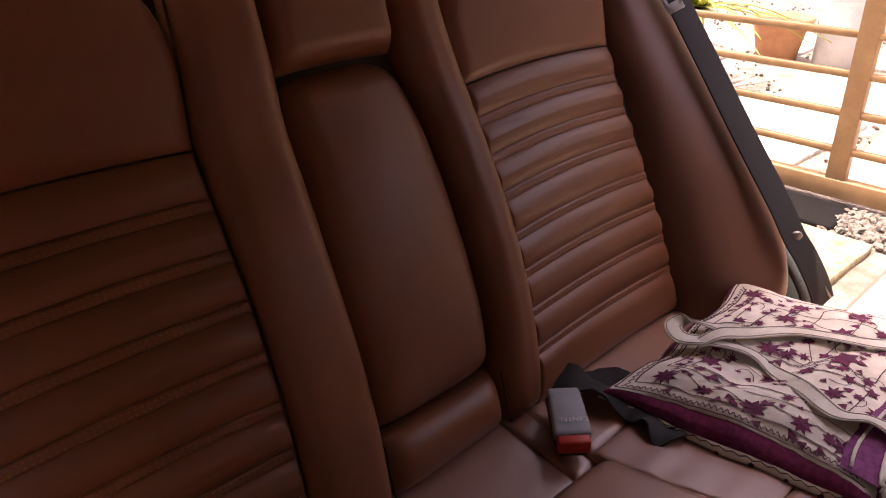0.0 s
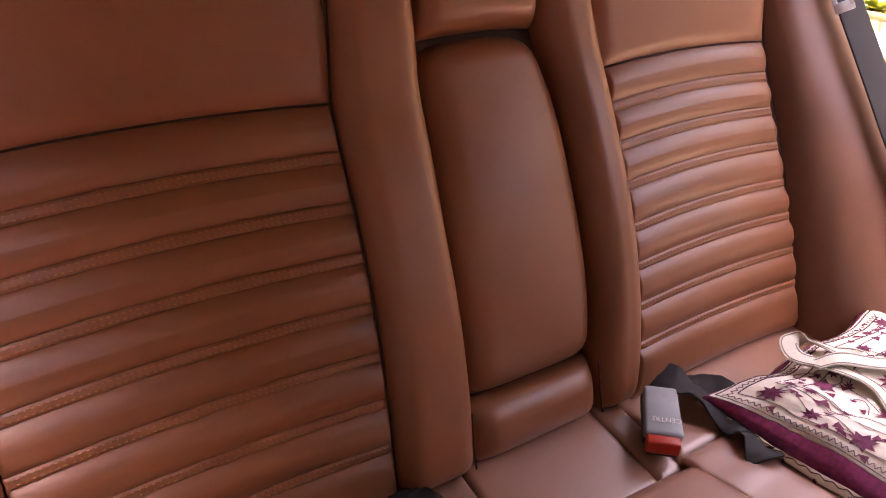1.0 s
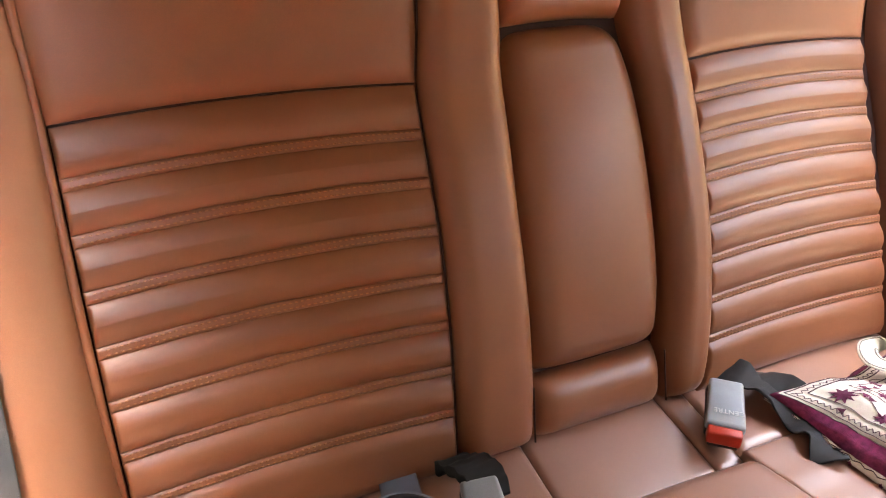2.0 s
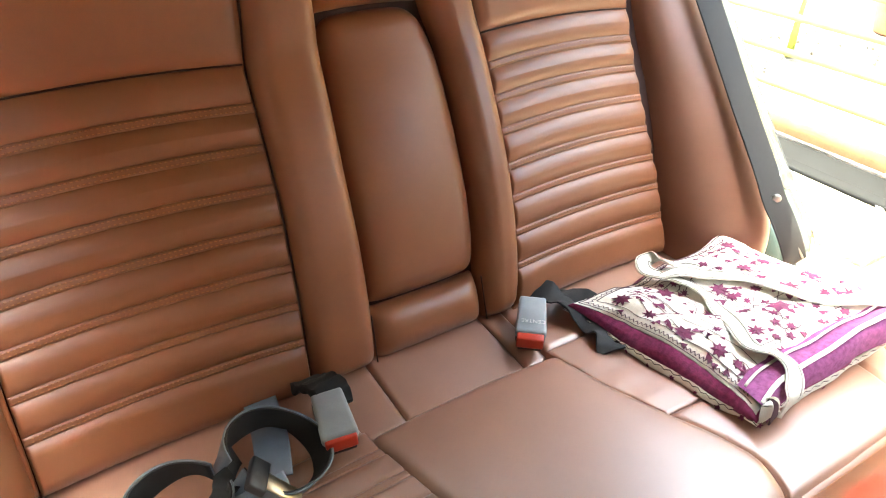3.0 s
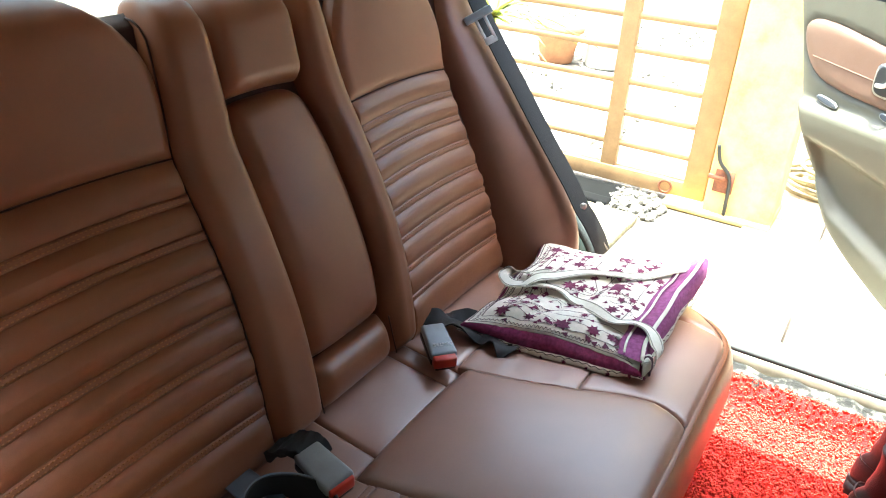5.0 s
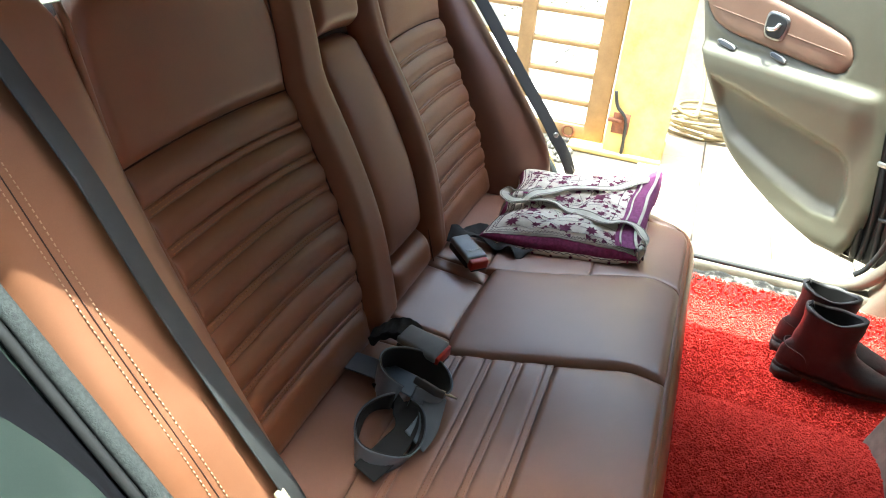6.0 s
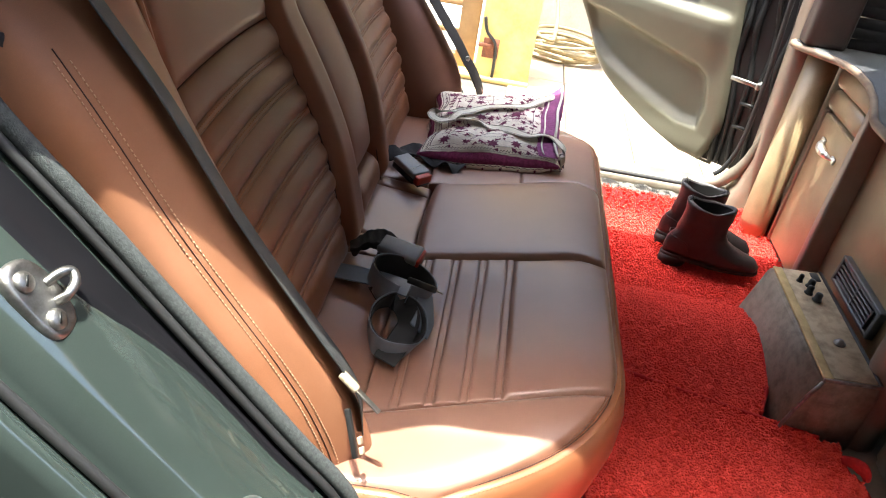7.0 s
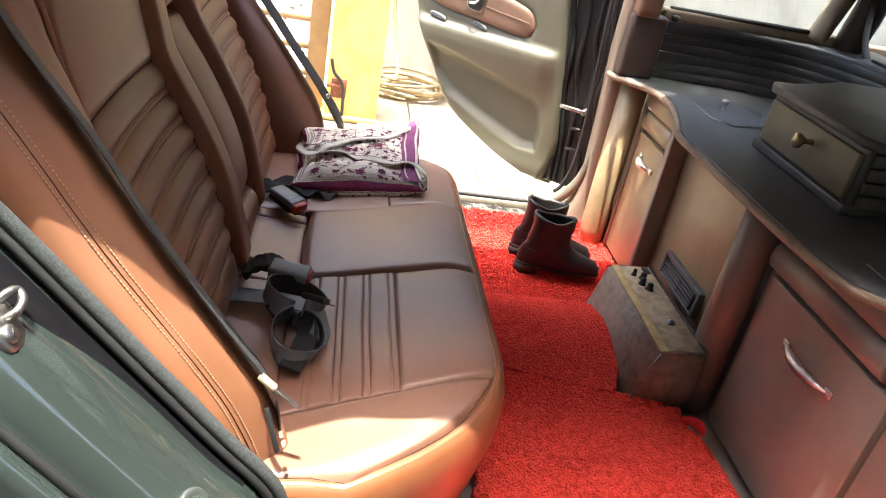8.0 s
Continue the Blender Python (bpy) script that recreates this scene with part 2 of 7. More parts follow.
MOSS_WOOD = material("mossy_stone", (0.40, 0.345, 0.215), 0.95, dark=(0.17, 0.15, 0.085), scale=16, grain=90, bump=0.7, depth=0.01, contrast=(0.32, 0.6))
# grey of the unseen surfaces added to hold off light
BLOCKER_CEMENT = material("blocker_cement", (0.23, 0.22, 0.20), 0.9, dark=(0.14, 0.13, 0.12), scale=3, grain=60, bump=0.3)
FAR_WALL = material("far_wall_paint", (0.30, 0.28, 0.25), 0.9, scale=2, grain=60)


# ---------------------------------------------------------------- building helpers
def thing(name, at, label, category, group="", kind=""):
    """An Empty at the base of a thing, to which its parts are given."""
    e = new(name)
    e.empty_display_size = 0.05
    e.location = at
    return tagged(e, label, category, group, kind)


def base_of(ob):
    p = Vector(ob.location) if ob.type == "EMPTY" else Vector((0, 0, 0))
    return p


def part(name, bm, mat, parent=None, label="", smooth=True):
    """Links a bmesh, in world coordinates, as one mesh object under its thing."""
    if smooth:
        for fc in bm.faces:
            fc.smooth = True
    me = bpy.data.meshes.new(name)
    bm.normal_update()
    bm.to_mesh(me)
    bm.free()
    me.materials.append(mat)
    ob = new(name, me)
    if parent is not None:
        ob.parent = parent
        ob.matrix_parent_inverse = Matrix.Translation(-base_of(parent))
    if label:
        tagged(ob, label)
    return ob


def box_bm(lo, hi, bevel=0.0, seg=2, m=None, bm=None):
    """A box from corner to corner, with rounded edges."""
    own = bmesh.new()
    c = [(a + b) / 2 for a, b in zip(lo, hi)]
    s = [abs(b - a) for a, b in zip(lo, hi)]
    bmesh.ops.create_cube(own, size=1, matrix=Matrix.Translation(c) @ Matrix.Diagonal((*s, 1)))
    if bevel:
        bmesh.ops.bevel(own, geom=own.edges[:], offset=min(bevel, min(s) * 0.48), segments=seg, profile=0.6, affect="EDGES")
    if m is not None:
        bmesh.ops.transform(own, matrix=m, verts=own.verts)
    return merge(own, bm)


def merge(own, bm):
    if bm is None:
        return own
    me = bpy.data.meshes.new("tmp")
    own.to_mesh(me)
    own.free()
    bm.from_mesh(me)
    bpy.data.meshes.remove(me)
    return bm


def lathe_bm(profile, m=None, n=24, bm=None):
    """Turns (radius, height) pairs about z."""
    own = bmesh.new()
    rings = []
    for r, z in profile:
        rings.append([own.verts.new((max(r, 1e-5) * math.cos(2 * math.pi * k / n), max(r, 1e-5) * math.sin(2 * math.pi * k / n), z)) for k in range(n)])
    for a, b in zip(rings, rings[1:]):
        for k in range(n):
            own.faces.new((a[k], a[(k + 1) % n], b[(k + 1) % n], b[k]))
    own.faces.new(rings[0][::-1])
    own.faces.new(rings[-1])
    if m is not None:
        bmesh.ops.transform(own, matrix=m, verts=own.verts)
    return merge(own, bm)


def curve_points(pts, n=8, closed=False):
    """A smooth line through points (Catmull-Rom)."""
    pts = [Vector(p) for p in pts]
    k = len(pts)
    out = []
    for i in range(k if closed else k - 1):
        if closed:
            a, b, c, d = pts[i - 1], pts[i], pts[(i + 1) % k], pts[(i + 2) % k]
        else:
            a, b, c, d = pts[max(i - 1, 0)], pts[i], pts[i + 1], pts[min(i + 2, k - 1)]
        for j in range(n):
            t = j / n
            out.append(0.5 * (2 * b + (c - a) * t + (2 * a - 5 * b + 4 * c - d) * t * t + (3 * b - a - 3 * c + d) * t ** 3))
    if not closed:
        out.append(pts[-1].copy())
    return out


def tube_bm(pts, r, n=8, closed=False, bm=None):
    """A round rope along points."""
    own = bm if bm is not None else bmesh.new()
    rings = []
    k = len(pts)
    up = Vector((0.13, 0.21, 0.97)).normalized()
    for i, p in enumerate(pts):
        p = Vector(p)
        a, b = (pts[i - 1], pts[(i + 1) % k]) if closed else (pts[max(i - 1, 0)], pts[min(i + 1, k - 1)])
        d = (Vector(b) - Vector(a)).normalized()
        s = d.cross(up)
        s = s.normalized() if s.length > 1e-4 else d.orthogonal().normalized()
        w = s.cross(d)
        rr = r[i] if isinstance(r, (list, tuple)) else r
        rings.append([own.verts.new(p + rr * (math.cos(2 * math.pi * j / n) * s + math.sin(2 * math.pi * j / n) * w)) for j in range(n)])
    for i in range(k if closed else k - 1):
        a, b = rings[i], rings[(i + 1) % k]
        for j in range(n):
            own.faces.new((a[j], a[(j + 1) % n], b[(j + 1) % n], b[j]))
    if not closed:
        own.faces.new(rings[0][::-1])
        own.faces.new(rings[-1])
    return own


def ribbon_bm(pts, sides, width, thick=0.0016, bm=None):
    """A strap along points; sides gives the direction of its width at each point."""
    own = bm if bm is not None else bmesh.new()
    rings = []
    for i, p in enumerate(pts):
        p = Vector(p)
        d = (Vector(pts[min(i + 1, len(pts) - 1)]) - Vector(pts[max(i - 1, 0)])).normalized()
        s = Vector(sides[i] if isinstance(sides, list) else sides)
        s = (s - s.dot(d) * d).normalized()
        nn = d.cross(s)
        h, t = width / 2, thick / 2
        rings.append([own.verts.new(p + a * s + b * nn) for a, b in ((-h, -t), (-h * 0.9, -t), (h * 0.9, -t), (h, -t), (h, t), (h * 0.9, t * 1.3), (-h * 0.9, t * 1.3), (-h, t))])
    for a, b in zip(rings, rings[1:]):
        for j in range(8):
            own.faces.new((a[j], a[(j + 1) % 8], b[(j + 1) % 8], b[j]))
    own.faces.new(rings[0][::-1])
    own.faces.new(rings[-1])
    return own


def rnd(t):
    t = min(max(t, 0.0), 1.0)
    return math.sqrt(max(0.0, 1 - (1 - t) ** 2))


def plump(t):
    t = min(max(t, 0.0), 1.0)
    return 1 - (1 - t) ** 2.2


def spaced(length, r, n):
    """Steps from 0 to 1, close together within r of both ends."""
    r = min(r, length * 0.49)
    ed = [r * (1 - math.cos(k * math.pi / 10)) / length for k in range(6)]
    mid = [ed[-1] + (1 - 2 * ed[-1]) * k / n for k in range(1, n)]
    return ed + mid + [1 - e for e in reversed(ed)]


def pad_bm(place, x0, x1, z0, z1, h, r, base=0.0, nx=10, nz=10, skirt=0.03, crown=0.0, extra=None, bm=None, roll=rnd, rx=None):
    """A stuffed panel on a surface place(x, z, off): its edges roll down within r of the outline, which may be curved."""
    own = bm if bm is not None else bmesh.new()
    fx0, fx1, fz0, fz1 = [(f if callable(f) else (lambda _, c=f: c)) for f in (x0, x1, z0, z1)]
    w = abs(fx1(0.5) - fx0(0.5))
    t = abs(fz1(0.5) - fz0(0.5))
    rx = rx or r
    us, vs = spaced(w, rx, nx), spaced(t, r, nz)
    grid = []
    for v in vs:
        row = []
        for u in us:
            x = fx0(v) + (fx1(v) - fx0(v)) * u
            z = fz0(u) + (fz1(u) - fz0(u)) * v
            e = roll(min(u, 1 - u) * w / rx) * roll(min(v, 1 - v) * t / r)
            off = base + h * e + crown * 16 * u * (1 - u) * v * (1 - v)
            if extra:
                off += extra(x, z) * e
            row.append(own.verts.new(place(x, z, off)))
        grid.append(row)
    for a, b in zip(grid, grid[1:]):
        for i in range(len(a) - 1):
            own.faces.new((a[i], a[i + 1], b[i + 1], b[i]))
    if skirt:
        ring = [(i, 0) for i in range(len(us))] + [(len(us) - 1, j) for j in range(1, len(vs))]
        ring += [(i, len(vs) - 1) for i in range(len(us) - 2, -1, -1)] + [(0, j) for j in range(len(vs) - 2, 0, -1)]
        low = []
        for i, j in ring:
            u, v = us[i], vs[j]
            x = fx0(v) + (fx1(v) - fx0(v)) * u
            z = fz0(u) + (fz1(u) - fz0(u)) * v
            low.append(own.verts.new(place(x, z, base - skirt)))
        for k in range(len(ring)):
            i, j = ring[k]
            i2, j2 = ring[(k + 1) % len(ring)]
            own.faces.new((grid[j][i], low[k], low[(k + 1) % len(ring)], grid[j2][i2]))
    return own


def poly_pad_bm(outline, place, h, r, base=0.0, thick=0.01, smooth_n=6, bm=None):
    """A rounded plate with a free outline (about its middle), on place(x, z, off)."""
    own = bm if bm is not None else bmesh.new()
    pts = [Vector((*p, 0)) for p in outline]
    pts = curve_points(pts, smooth_n, closed=True) if smooth_n else pts
    c = sum(pts, Vector()) / len(pts)
    size = min((p - c).length for p in pts)
    rings = [[own.verts.new(place(p.x, p.y, base - thick)) for p in pts]]
    for k in range(6):
        q = k / 5
        f = 1 - (r / size) * (1 - math.cos(q * math.pi / 2))
        rings.append([own.verts.new(place(*(c + (p - c) * f).xy, base + h * math.sin(q * math.pi / 2))) for p in pts])
    f0 = 1 - r / size
    for f in (0.66, 0.33):
        rings.append([own.verts.new(place(*(c + (p - c) * f * f0).xy, base + h)) for p in pts])
    n = len(pts)
    for a, b in zip(rings, rings[1:]):
        for i in range(n):
            own.faces.new((a[i], a[(i + 1) % n], b[(i + 1) % n], b[i]))
    mid = own.verts.new(place(*c.xy, base + h))
    for i in range(n):
        own.faces.new((rings[-1][i], rings[-1][(i + 1) % n], mid))
    return own


def stitch_bm(pts, normal, bm=None, step=0.0052, length=0.0034, width=0.0011, height=0.0007):
    """A row of thread stitches along a line."""
    own = bm if bm is not None else bmesh.new()
    pts = [Vector(p) for p in pts]
    acc, want = 0.0, step / 2
    for a, b in zip(pts, pts[1:]):
        seg = (b - a).length
        if seg < 1e-6:
            continue
        d = (b - a) / seg
        nrm = Vector(normal(a) if callable(normal) else normal)
        s = d.cross(nrm).normalized()
        nrm = s.cross(d)
        while want <= acc + seg:
            p = a + d * (want - acc)
            lo = [own.verts.new(p + i * d * length / 2 + j * s * width / 2 - nrm * 0.0005) for i, j in ((-1, -1), (1, -1), (1, 1), (-1, 1))]
            hi = [own.verts.new(p + i * d * length / 3 + j * s * width / 3 + nrm * height) for i, j in ((-1, -1), (1, -1), (1, 1), (-1, 1))]
            own.faces.new(hi)
            for k in range(4):
                own.faces.new((lo[k], lo[(k + 1) % 4], hi[(k + 1) % 4], hi[k]))
            want += step
        acc += seg
    return own


def prism_bm(outline, z0, z1, bevel=0.0, bm=None):
    """A plate of free outline in plan, between two heights."""
    own = bmesh.new()
    lo = [own.verts.new((x, y, z0)) for x, y in outline]
    hi = [own.verts.new((x, y, z1)) for x, y in outline]
    n = len(lo)
    own.faces.new(lo[::-1])
    own.faces.new(hi)
    for i in range(n):
        own.faces.new((lo[i], lo[(i + 1) % n], hi[(i + 1) % n], hi[i]))
    bmesh.ops.recalc_face_normals(own, faces=own.faces)
    if bevel:
        ring = [e for e in own.edges if abs(e.verts[0].co.z - e.verts[1].co.z) < 1e-6]
        bmesh.ops.bevel(own, geom=ring, offset=bevel, segments=3, profile=0.5, affect="EDGES")
    return merge(own, bm)


def lerp_table(table, t):
    if t <= table[0][0]:
        return table[0][1]
    for (a, va), (b, vb) in zip(table, table[1:]):
        if t <= b:
            return va + (vb - va) * (t - a) / (b - a)
    return table[-1][1]


def smooth_table(table, t, w=0.03):
    return sum(lerp_table(table, t + k * w / 2) for k in (-2, -1, 0, 1, 2)) / 5


def step_in(t):
    """Eases from 0 to 1 late in its run."""
    t = min(max((t - 0.55) / 0.3, 0.0), 1.0)
    return t * t * (3 - 2 * t)


def wrinkle(x, y, z, s, a):
    return a * noise.noise(Vector((x * s, y * s, z * s)))

# ---------------------------------------------------------------- setting: ground, car floor and shell
GROUND_Z = -0.20


def ground():
    bm = bmesh.new()
    n = 60
    xs = [-60 + 120 * (i / n) for i in range(n + 1)]
    vs = [[bm.verts.new((x, y, GROUND_Z - 0.006)) for x in xs] for y in xs]
    for a, b in zip(vs, vs[1:]):
        for i in range(n):
            bm.faces.new((a[i], a[i + 1], b[i + 1], b[i]))
    ob = part("ground", bm, ROUGH_GROUND)
    tagged(ob, "pale dry rough ground of the yard", "ground", kind="structure")
    return ob


GROUND = ground()


def car_floor():
    bm = box_bm((-0.86, -1.95, -0.10), (0.86, 0.75, -0.012), 0.01)
    return tagged(part("floor", bm, DARK_VINYL), "dark floor pan of the car under the carpet", "floor", kind="structure")


car_floor()


def roof_shell():
    # roof skin and headliner, unseen, narrow enough that noon sun falls in at both doors
    bm = bmesh.new()
    nx, ny = 16, 26
    skins = [bm, bmesh.new()]
    for top in (0, 1):
        bm = skins[top]
        g = []
        for j in range(ny + 1):
            y = -1.95 + 2.82 * j / ny
            half = lerp_table([(-1.75, 0.66), (-0.72, 0.67), (-0.60, 0.575), (0.0, 0.580), (0.29, 0.59), (0.41, 0.605), (0.52, 0.64), (0.69, 0.68), (0.87, 0.73)], y) * (1.0)
            row = []
            for i in range(nx + 1):
                u = -1 + 2 * i / nx
                z = 1.235 + 0.06 * (1 - u * u) - (0.06 if y < 0 else 0.13) * ((y + 0.2) / 1.2) ** 2 + 0.03 * top
                row.append(bm.verts.new((u * (half - (0.045 if u > 0 and -0.62 < y < 0.50 else -0.022 if u < 0 and y < 0.35 else 0.0)), y, z)))
            g.append(row)
        for a, b in zip(g, g[1:]):
            for i in range(nx):
                bm.faces.new((a[i], a[i + 1], b[i + 1], b[i]))
    tagged(part("roof", skins[1], GREEN_PAINT), "dark green painted roof of the car", "car body", kind="structure")
    ob = part("ceiling", skins[0], HEADLINER)
    tagged(ob, "brown fabric headliner under the car roof", "ceiling", kind="structure")


roof_shell()


def shell_piece(name, bm, mat, label, category):
    return tagged(part(name, bm, mat), label, category, kind="structure")


# roof side rails, unseen, bent so that their shadows end where wanted
for sx in (-1, 1):
    pts = curve_points([(sx * (x - (0.045 if sx > 0 and -0.62 < y < 0.50 else -0.022 if sx < 0 and y < 0.35 else 0.0)), y, z) for x, y, z in ((0.83, 1.08, 0.88), (0.80, 0.94, 0.95), (0.770, 0.84, 1.00), (0.722, 0.756, 1.04), (0.690, 0.69, 1.07), (0.674, 0.61, 1.10), (0.650, 0.52, 1.13), (0.615, 0.41, 1.16), (0.596, 0.29, 1.185), (0.590, 0.05, 1.21), (0.588, -0.3, 1.215), (0.588, -0.56, 1.215), (0.66, -0.74, 1.205), (0.68, -1.0, 1.18), (0.72, -1.5, 1.0), (0.76, -1.9, 0.82))], 6)
    shell_piece("trim_roof_rail", tube_bm(pts, 0.03, 10), TRIM_BEIGE, "beige trimmed roof rail above the car doors", "trim")

# parcel shelf and rear screen surround
shell_piece("rear_shelf", box_bm((-0.72, 0.83, 0.84), (0.72, 1.45, 0.875), 0.008), SILL_BEIGE, "cream parcel shelf behind the rear seat", "shelf")
shell_piece("trim_rear_screen", box_bm((-0.70, 1.30, 0.874), (0.70, 1.46, 0.905), 0.008), BLACK_PLASTIC, "black strip along the foot of the rear screen", "trim")
shell_piece("rear_bulkhead", box_bm((-0.74, 0.80, -0.05), (0.74, 0.83, 0.86), 0.004), BLACK_PLASTIC, "dark bulkhead behind the rear seat", "wall")
bm = bmesh.new()
q = [bm.verts.new(p) for p in ((-0.66, 1.46, 0.88), (0.66, 1.46, 0.88), (0.60, 0.86, 1.20), (-0.60, 0.86, 1.20))]
q2 = [bm.verts.new(v.co + Vector((0, 0.003, 0.004))) for v in q]
bm.faces.new(q)
bm.faces.new(q2[::-1])
for i in range(4):
    bm.faces.new((q[i], q2[i], q2[(i + 1) % 4], q[(i + 1) % 4]))
rw = shell_piece("window_rear", bm, GLASS, "clear rear screen of the car", "window")
rw.visible_shadow = False


# C pillars: wide at the foot, leaning in to the roof
def c_pillar(sx):
    bm = bmesh.new()
    rows = []
    for z, yf, yr, x in ((0.80, 0.94, 1.45, 0.765), (0.90, 0.94, 1.46, 0.75), (1.0, 0.92, 1.30, 0.72), (1.08, 0.86, 1.10, 0.69), (1.15, 0.80, 0.95, 0.66)):
        rows.append([bm.verts.new((sx * x, yf, z)), bm.verts.new((sx * (x + 0.075), yf + 0.02, z)), bm.verts.new((sx * (x + 0.075), yr, z)), bm.verts.new((sx * x, yr, z))])
    for a, b in zip(rows, rows[1:]):
        for i in range(4):
            bm.faces.new((a[i], a[(i + 1) % 4], b[(i + 1) % 4], b[i]))
    bm.faces.new(rows[0])
    bm.faces.new(rows[-1][::-1])
    bmesh.ops.recalc_face_normals(bm, faces=bm.faces)
    shell_piece("pillar_rear", bm, TRIM_BEIGE, "beige rear roof pillar beside the seat", "pillar")


c_pillar(-1)
c_pillar(1)

# ---------------------------------------------------------------- rear seat
LEAN_N, LEAN_T = Vector((0, -0.932, 0.363)), Vector((0, 0.363, 0.932))


def bulge(z):
    """The backrest's forward swell between its foot and the shoulder seam."""
    return 0.026 * math.sin(math.pi * (z - 0.30) / 0.46) ** 1.2 if 0.30 < z < 0.76 else 0.0


def back_place(top, swell=1.0):
    """The backrest's leaning, swelling front; above the height top it rolls over backwards."""
    def place(x, z, off):
        zz = min(z, top)
        p = Vector((x, 0.70 + (zz - 0.74) * (0.39 if zz < 0.74 else 0.25) - swell * bulge(zz), zz))
        nrm = LEAN_N
        if z > top:
            R = 0.055
            a = (z - top) / R
            p = p + R * (math.sin(a) * LEAN_T - (1 - math.cos(a)) * LEAN_N)
            nrm = math.cos(a) * LEAN_N + math.sin(a) * LEAN_T
        return p + nrm * off
    return place


BACK = back_place(0.925)
BACK_MID = back_place(0.895, 1.15)

# outlines by height: the outer and inner edges of the two posts that frame the armrest
POST_L = [(0.30, -0.204), (0.42, -0.201), (0.52, -0.198), (0.60, -0.195), (0.70, -0.194), (0.745, -0.193), (0.80, -0.184), (0.85, -0.180), (1.02, -0.170)]
POST_R = [(0.30, 0.168), (0.32, 0.178), (0.345, 0.186), (0.40, 0.189), (0.50, 0.189), (0.62, 0.191), (0.737, 0.196), (0.80, 0.184), (0.85, 0.175), (1.02, 0.162)]
POST_L_IN = [(0.305, -0.096), (0.39, -0.092), (0.50, -0.092), (0.60, -0.091), (0.70, -0.083), (0.80, -0.078), (1.02, -0.082)]
POST_R_IN = [(0.305, 0.112), (0.36, 0.111), (0.39, 0.111), (0.45, 0.117), (0.65, 0.120), (0.745, 0.116), (0.80, 0.098), (1.02, 0.094)]
PANEL_R_OUT = [(0.30, 0.548), (0.34, 0.546), (0.44, 0.531), (0.50, 0.520), (0.56, 0.512), (0.65, 0.509), (0.74, 0.518), (1.02, 0.522)]

seat = thing("rear_seat", (0, 0.25, 0), "tan brown leather rear car seat with ribbed backrest and stitched cushions", "car seat")
backing_core = pad_bm(BACK, -0.60, 0.60, 0.20, 1.02, 0.01, 0.02, base=-0.045, skirt=0.05)
part("back_core", backing_core, SEAM, seat)


def soft(seed, a=0.0012, s=9.0):
    return lambda x, z: a * noise.noise(Vector((x * s + seed, z * s, seed * 3.1)))


def ribbed_back(x0, x1, seams):
    """Horizontal stuffed ribs between pairs of seams; x0 and x1 give the panel's edges by height."""
    lines = bmesh.new()
    bow = lambda u, z: z + 0.003 - 0.007 * (2 * u - 1) ** 2
    for k, (zt, zb) in enumerate(zip(seams, seams[1:])):
        gap = 0.0115 if k < len(seams) - 2 else 0.0
        xa, xb = (lambda v, a=zb + gap, b=zt: x0(a + (b - a) * v)), (lambda v, a=zb + gap, b=zt: x1(a + (b - a) * v))
        wide = pad_bm(BACK, xa, xb, lambda u, z=zb + gap: bow(u, z), lambda u, z=zt: bow(u, z), 0.0086, 0.021, base=-0.0086, rx=0.006, nx=14, nz=6, skirt=0.02, extra=soft(k + x0(0.5), 0.0026, 11), roll=plump)
        part("rib", wide, LEATHER, seat)
        if not gap:
            continue
        strip = pad_bm(BACK, lambda v, z=zb: x0(z), lambda v, z=zb: x1(z), lambda u, z=zb: bow(u, z), lambda u, z=zb + gap: bow(u, z), 0.0022, 0.004, base=-0.0080, nx=14, nz=2, skirt=0.02, roll=plump)
        part("rib_strip", strip, LEATHER, seat)
        for dz in (0.0032, 0.0084):
            row = [BACK(x0(zb) + (x1(zb) - x0(zb)) * u, bow(u, zb + dz), -0.0060) for u in [0.02 + 0.96 * j / 24 for j in range(25)]]
            stitch_bm(row, LEAN_N, lines, step=0.0066, length=0.0040, width=0.0016, height=0.0011)
    tagged(part("stitching", lines, THREAD, seat), kind="stuff")


ribbed_back(lambda z: -0.574, lambda z: lerp_table(POST_L, z) - 0.001, [0.750, 0.694, 0.645, 0.595, 0.543, 0.490, 0.435, 0.379, 0.306])
ribbed_back(lambda z: lerp_table(POST_R, z) + 0.001, lambda z: lerp_table(PANEL_R_OUT, z), [0.740, 0.689, 0.642, 0.594, 0.541, 0.490, 0.434, 0.376, 0.306])


SHOULDER_L_IN = [(0.745, -0.195), (0.80, -0.186), (0.86, -0.183), (0.89, -0.192), (0.92, -0.214), (0.96, -0.255), (1.0, -0.305), (1.08, -0.40)]
SHOULDER_L_OUT = [(0.745, -0.574), (0.80, -0.584), (0.87, -0.584), (0.91, -0.574), (0.96, -0.545), (1.08, -0.48)]
SHOULDER_R_IN = [(0.737, 0.197), (0.80, 0.185), (0.85, 0.186), (0.90, 0.205), (0.95, 0.240), (1.08, 0.32)]
SHOULDER_R_OUT = [(0.737, 0.518), (0.785, 0.529), (0.844, 0.523), (0.895, 0.490), (0.94, 0.458), (1.08, 0.40)]


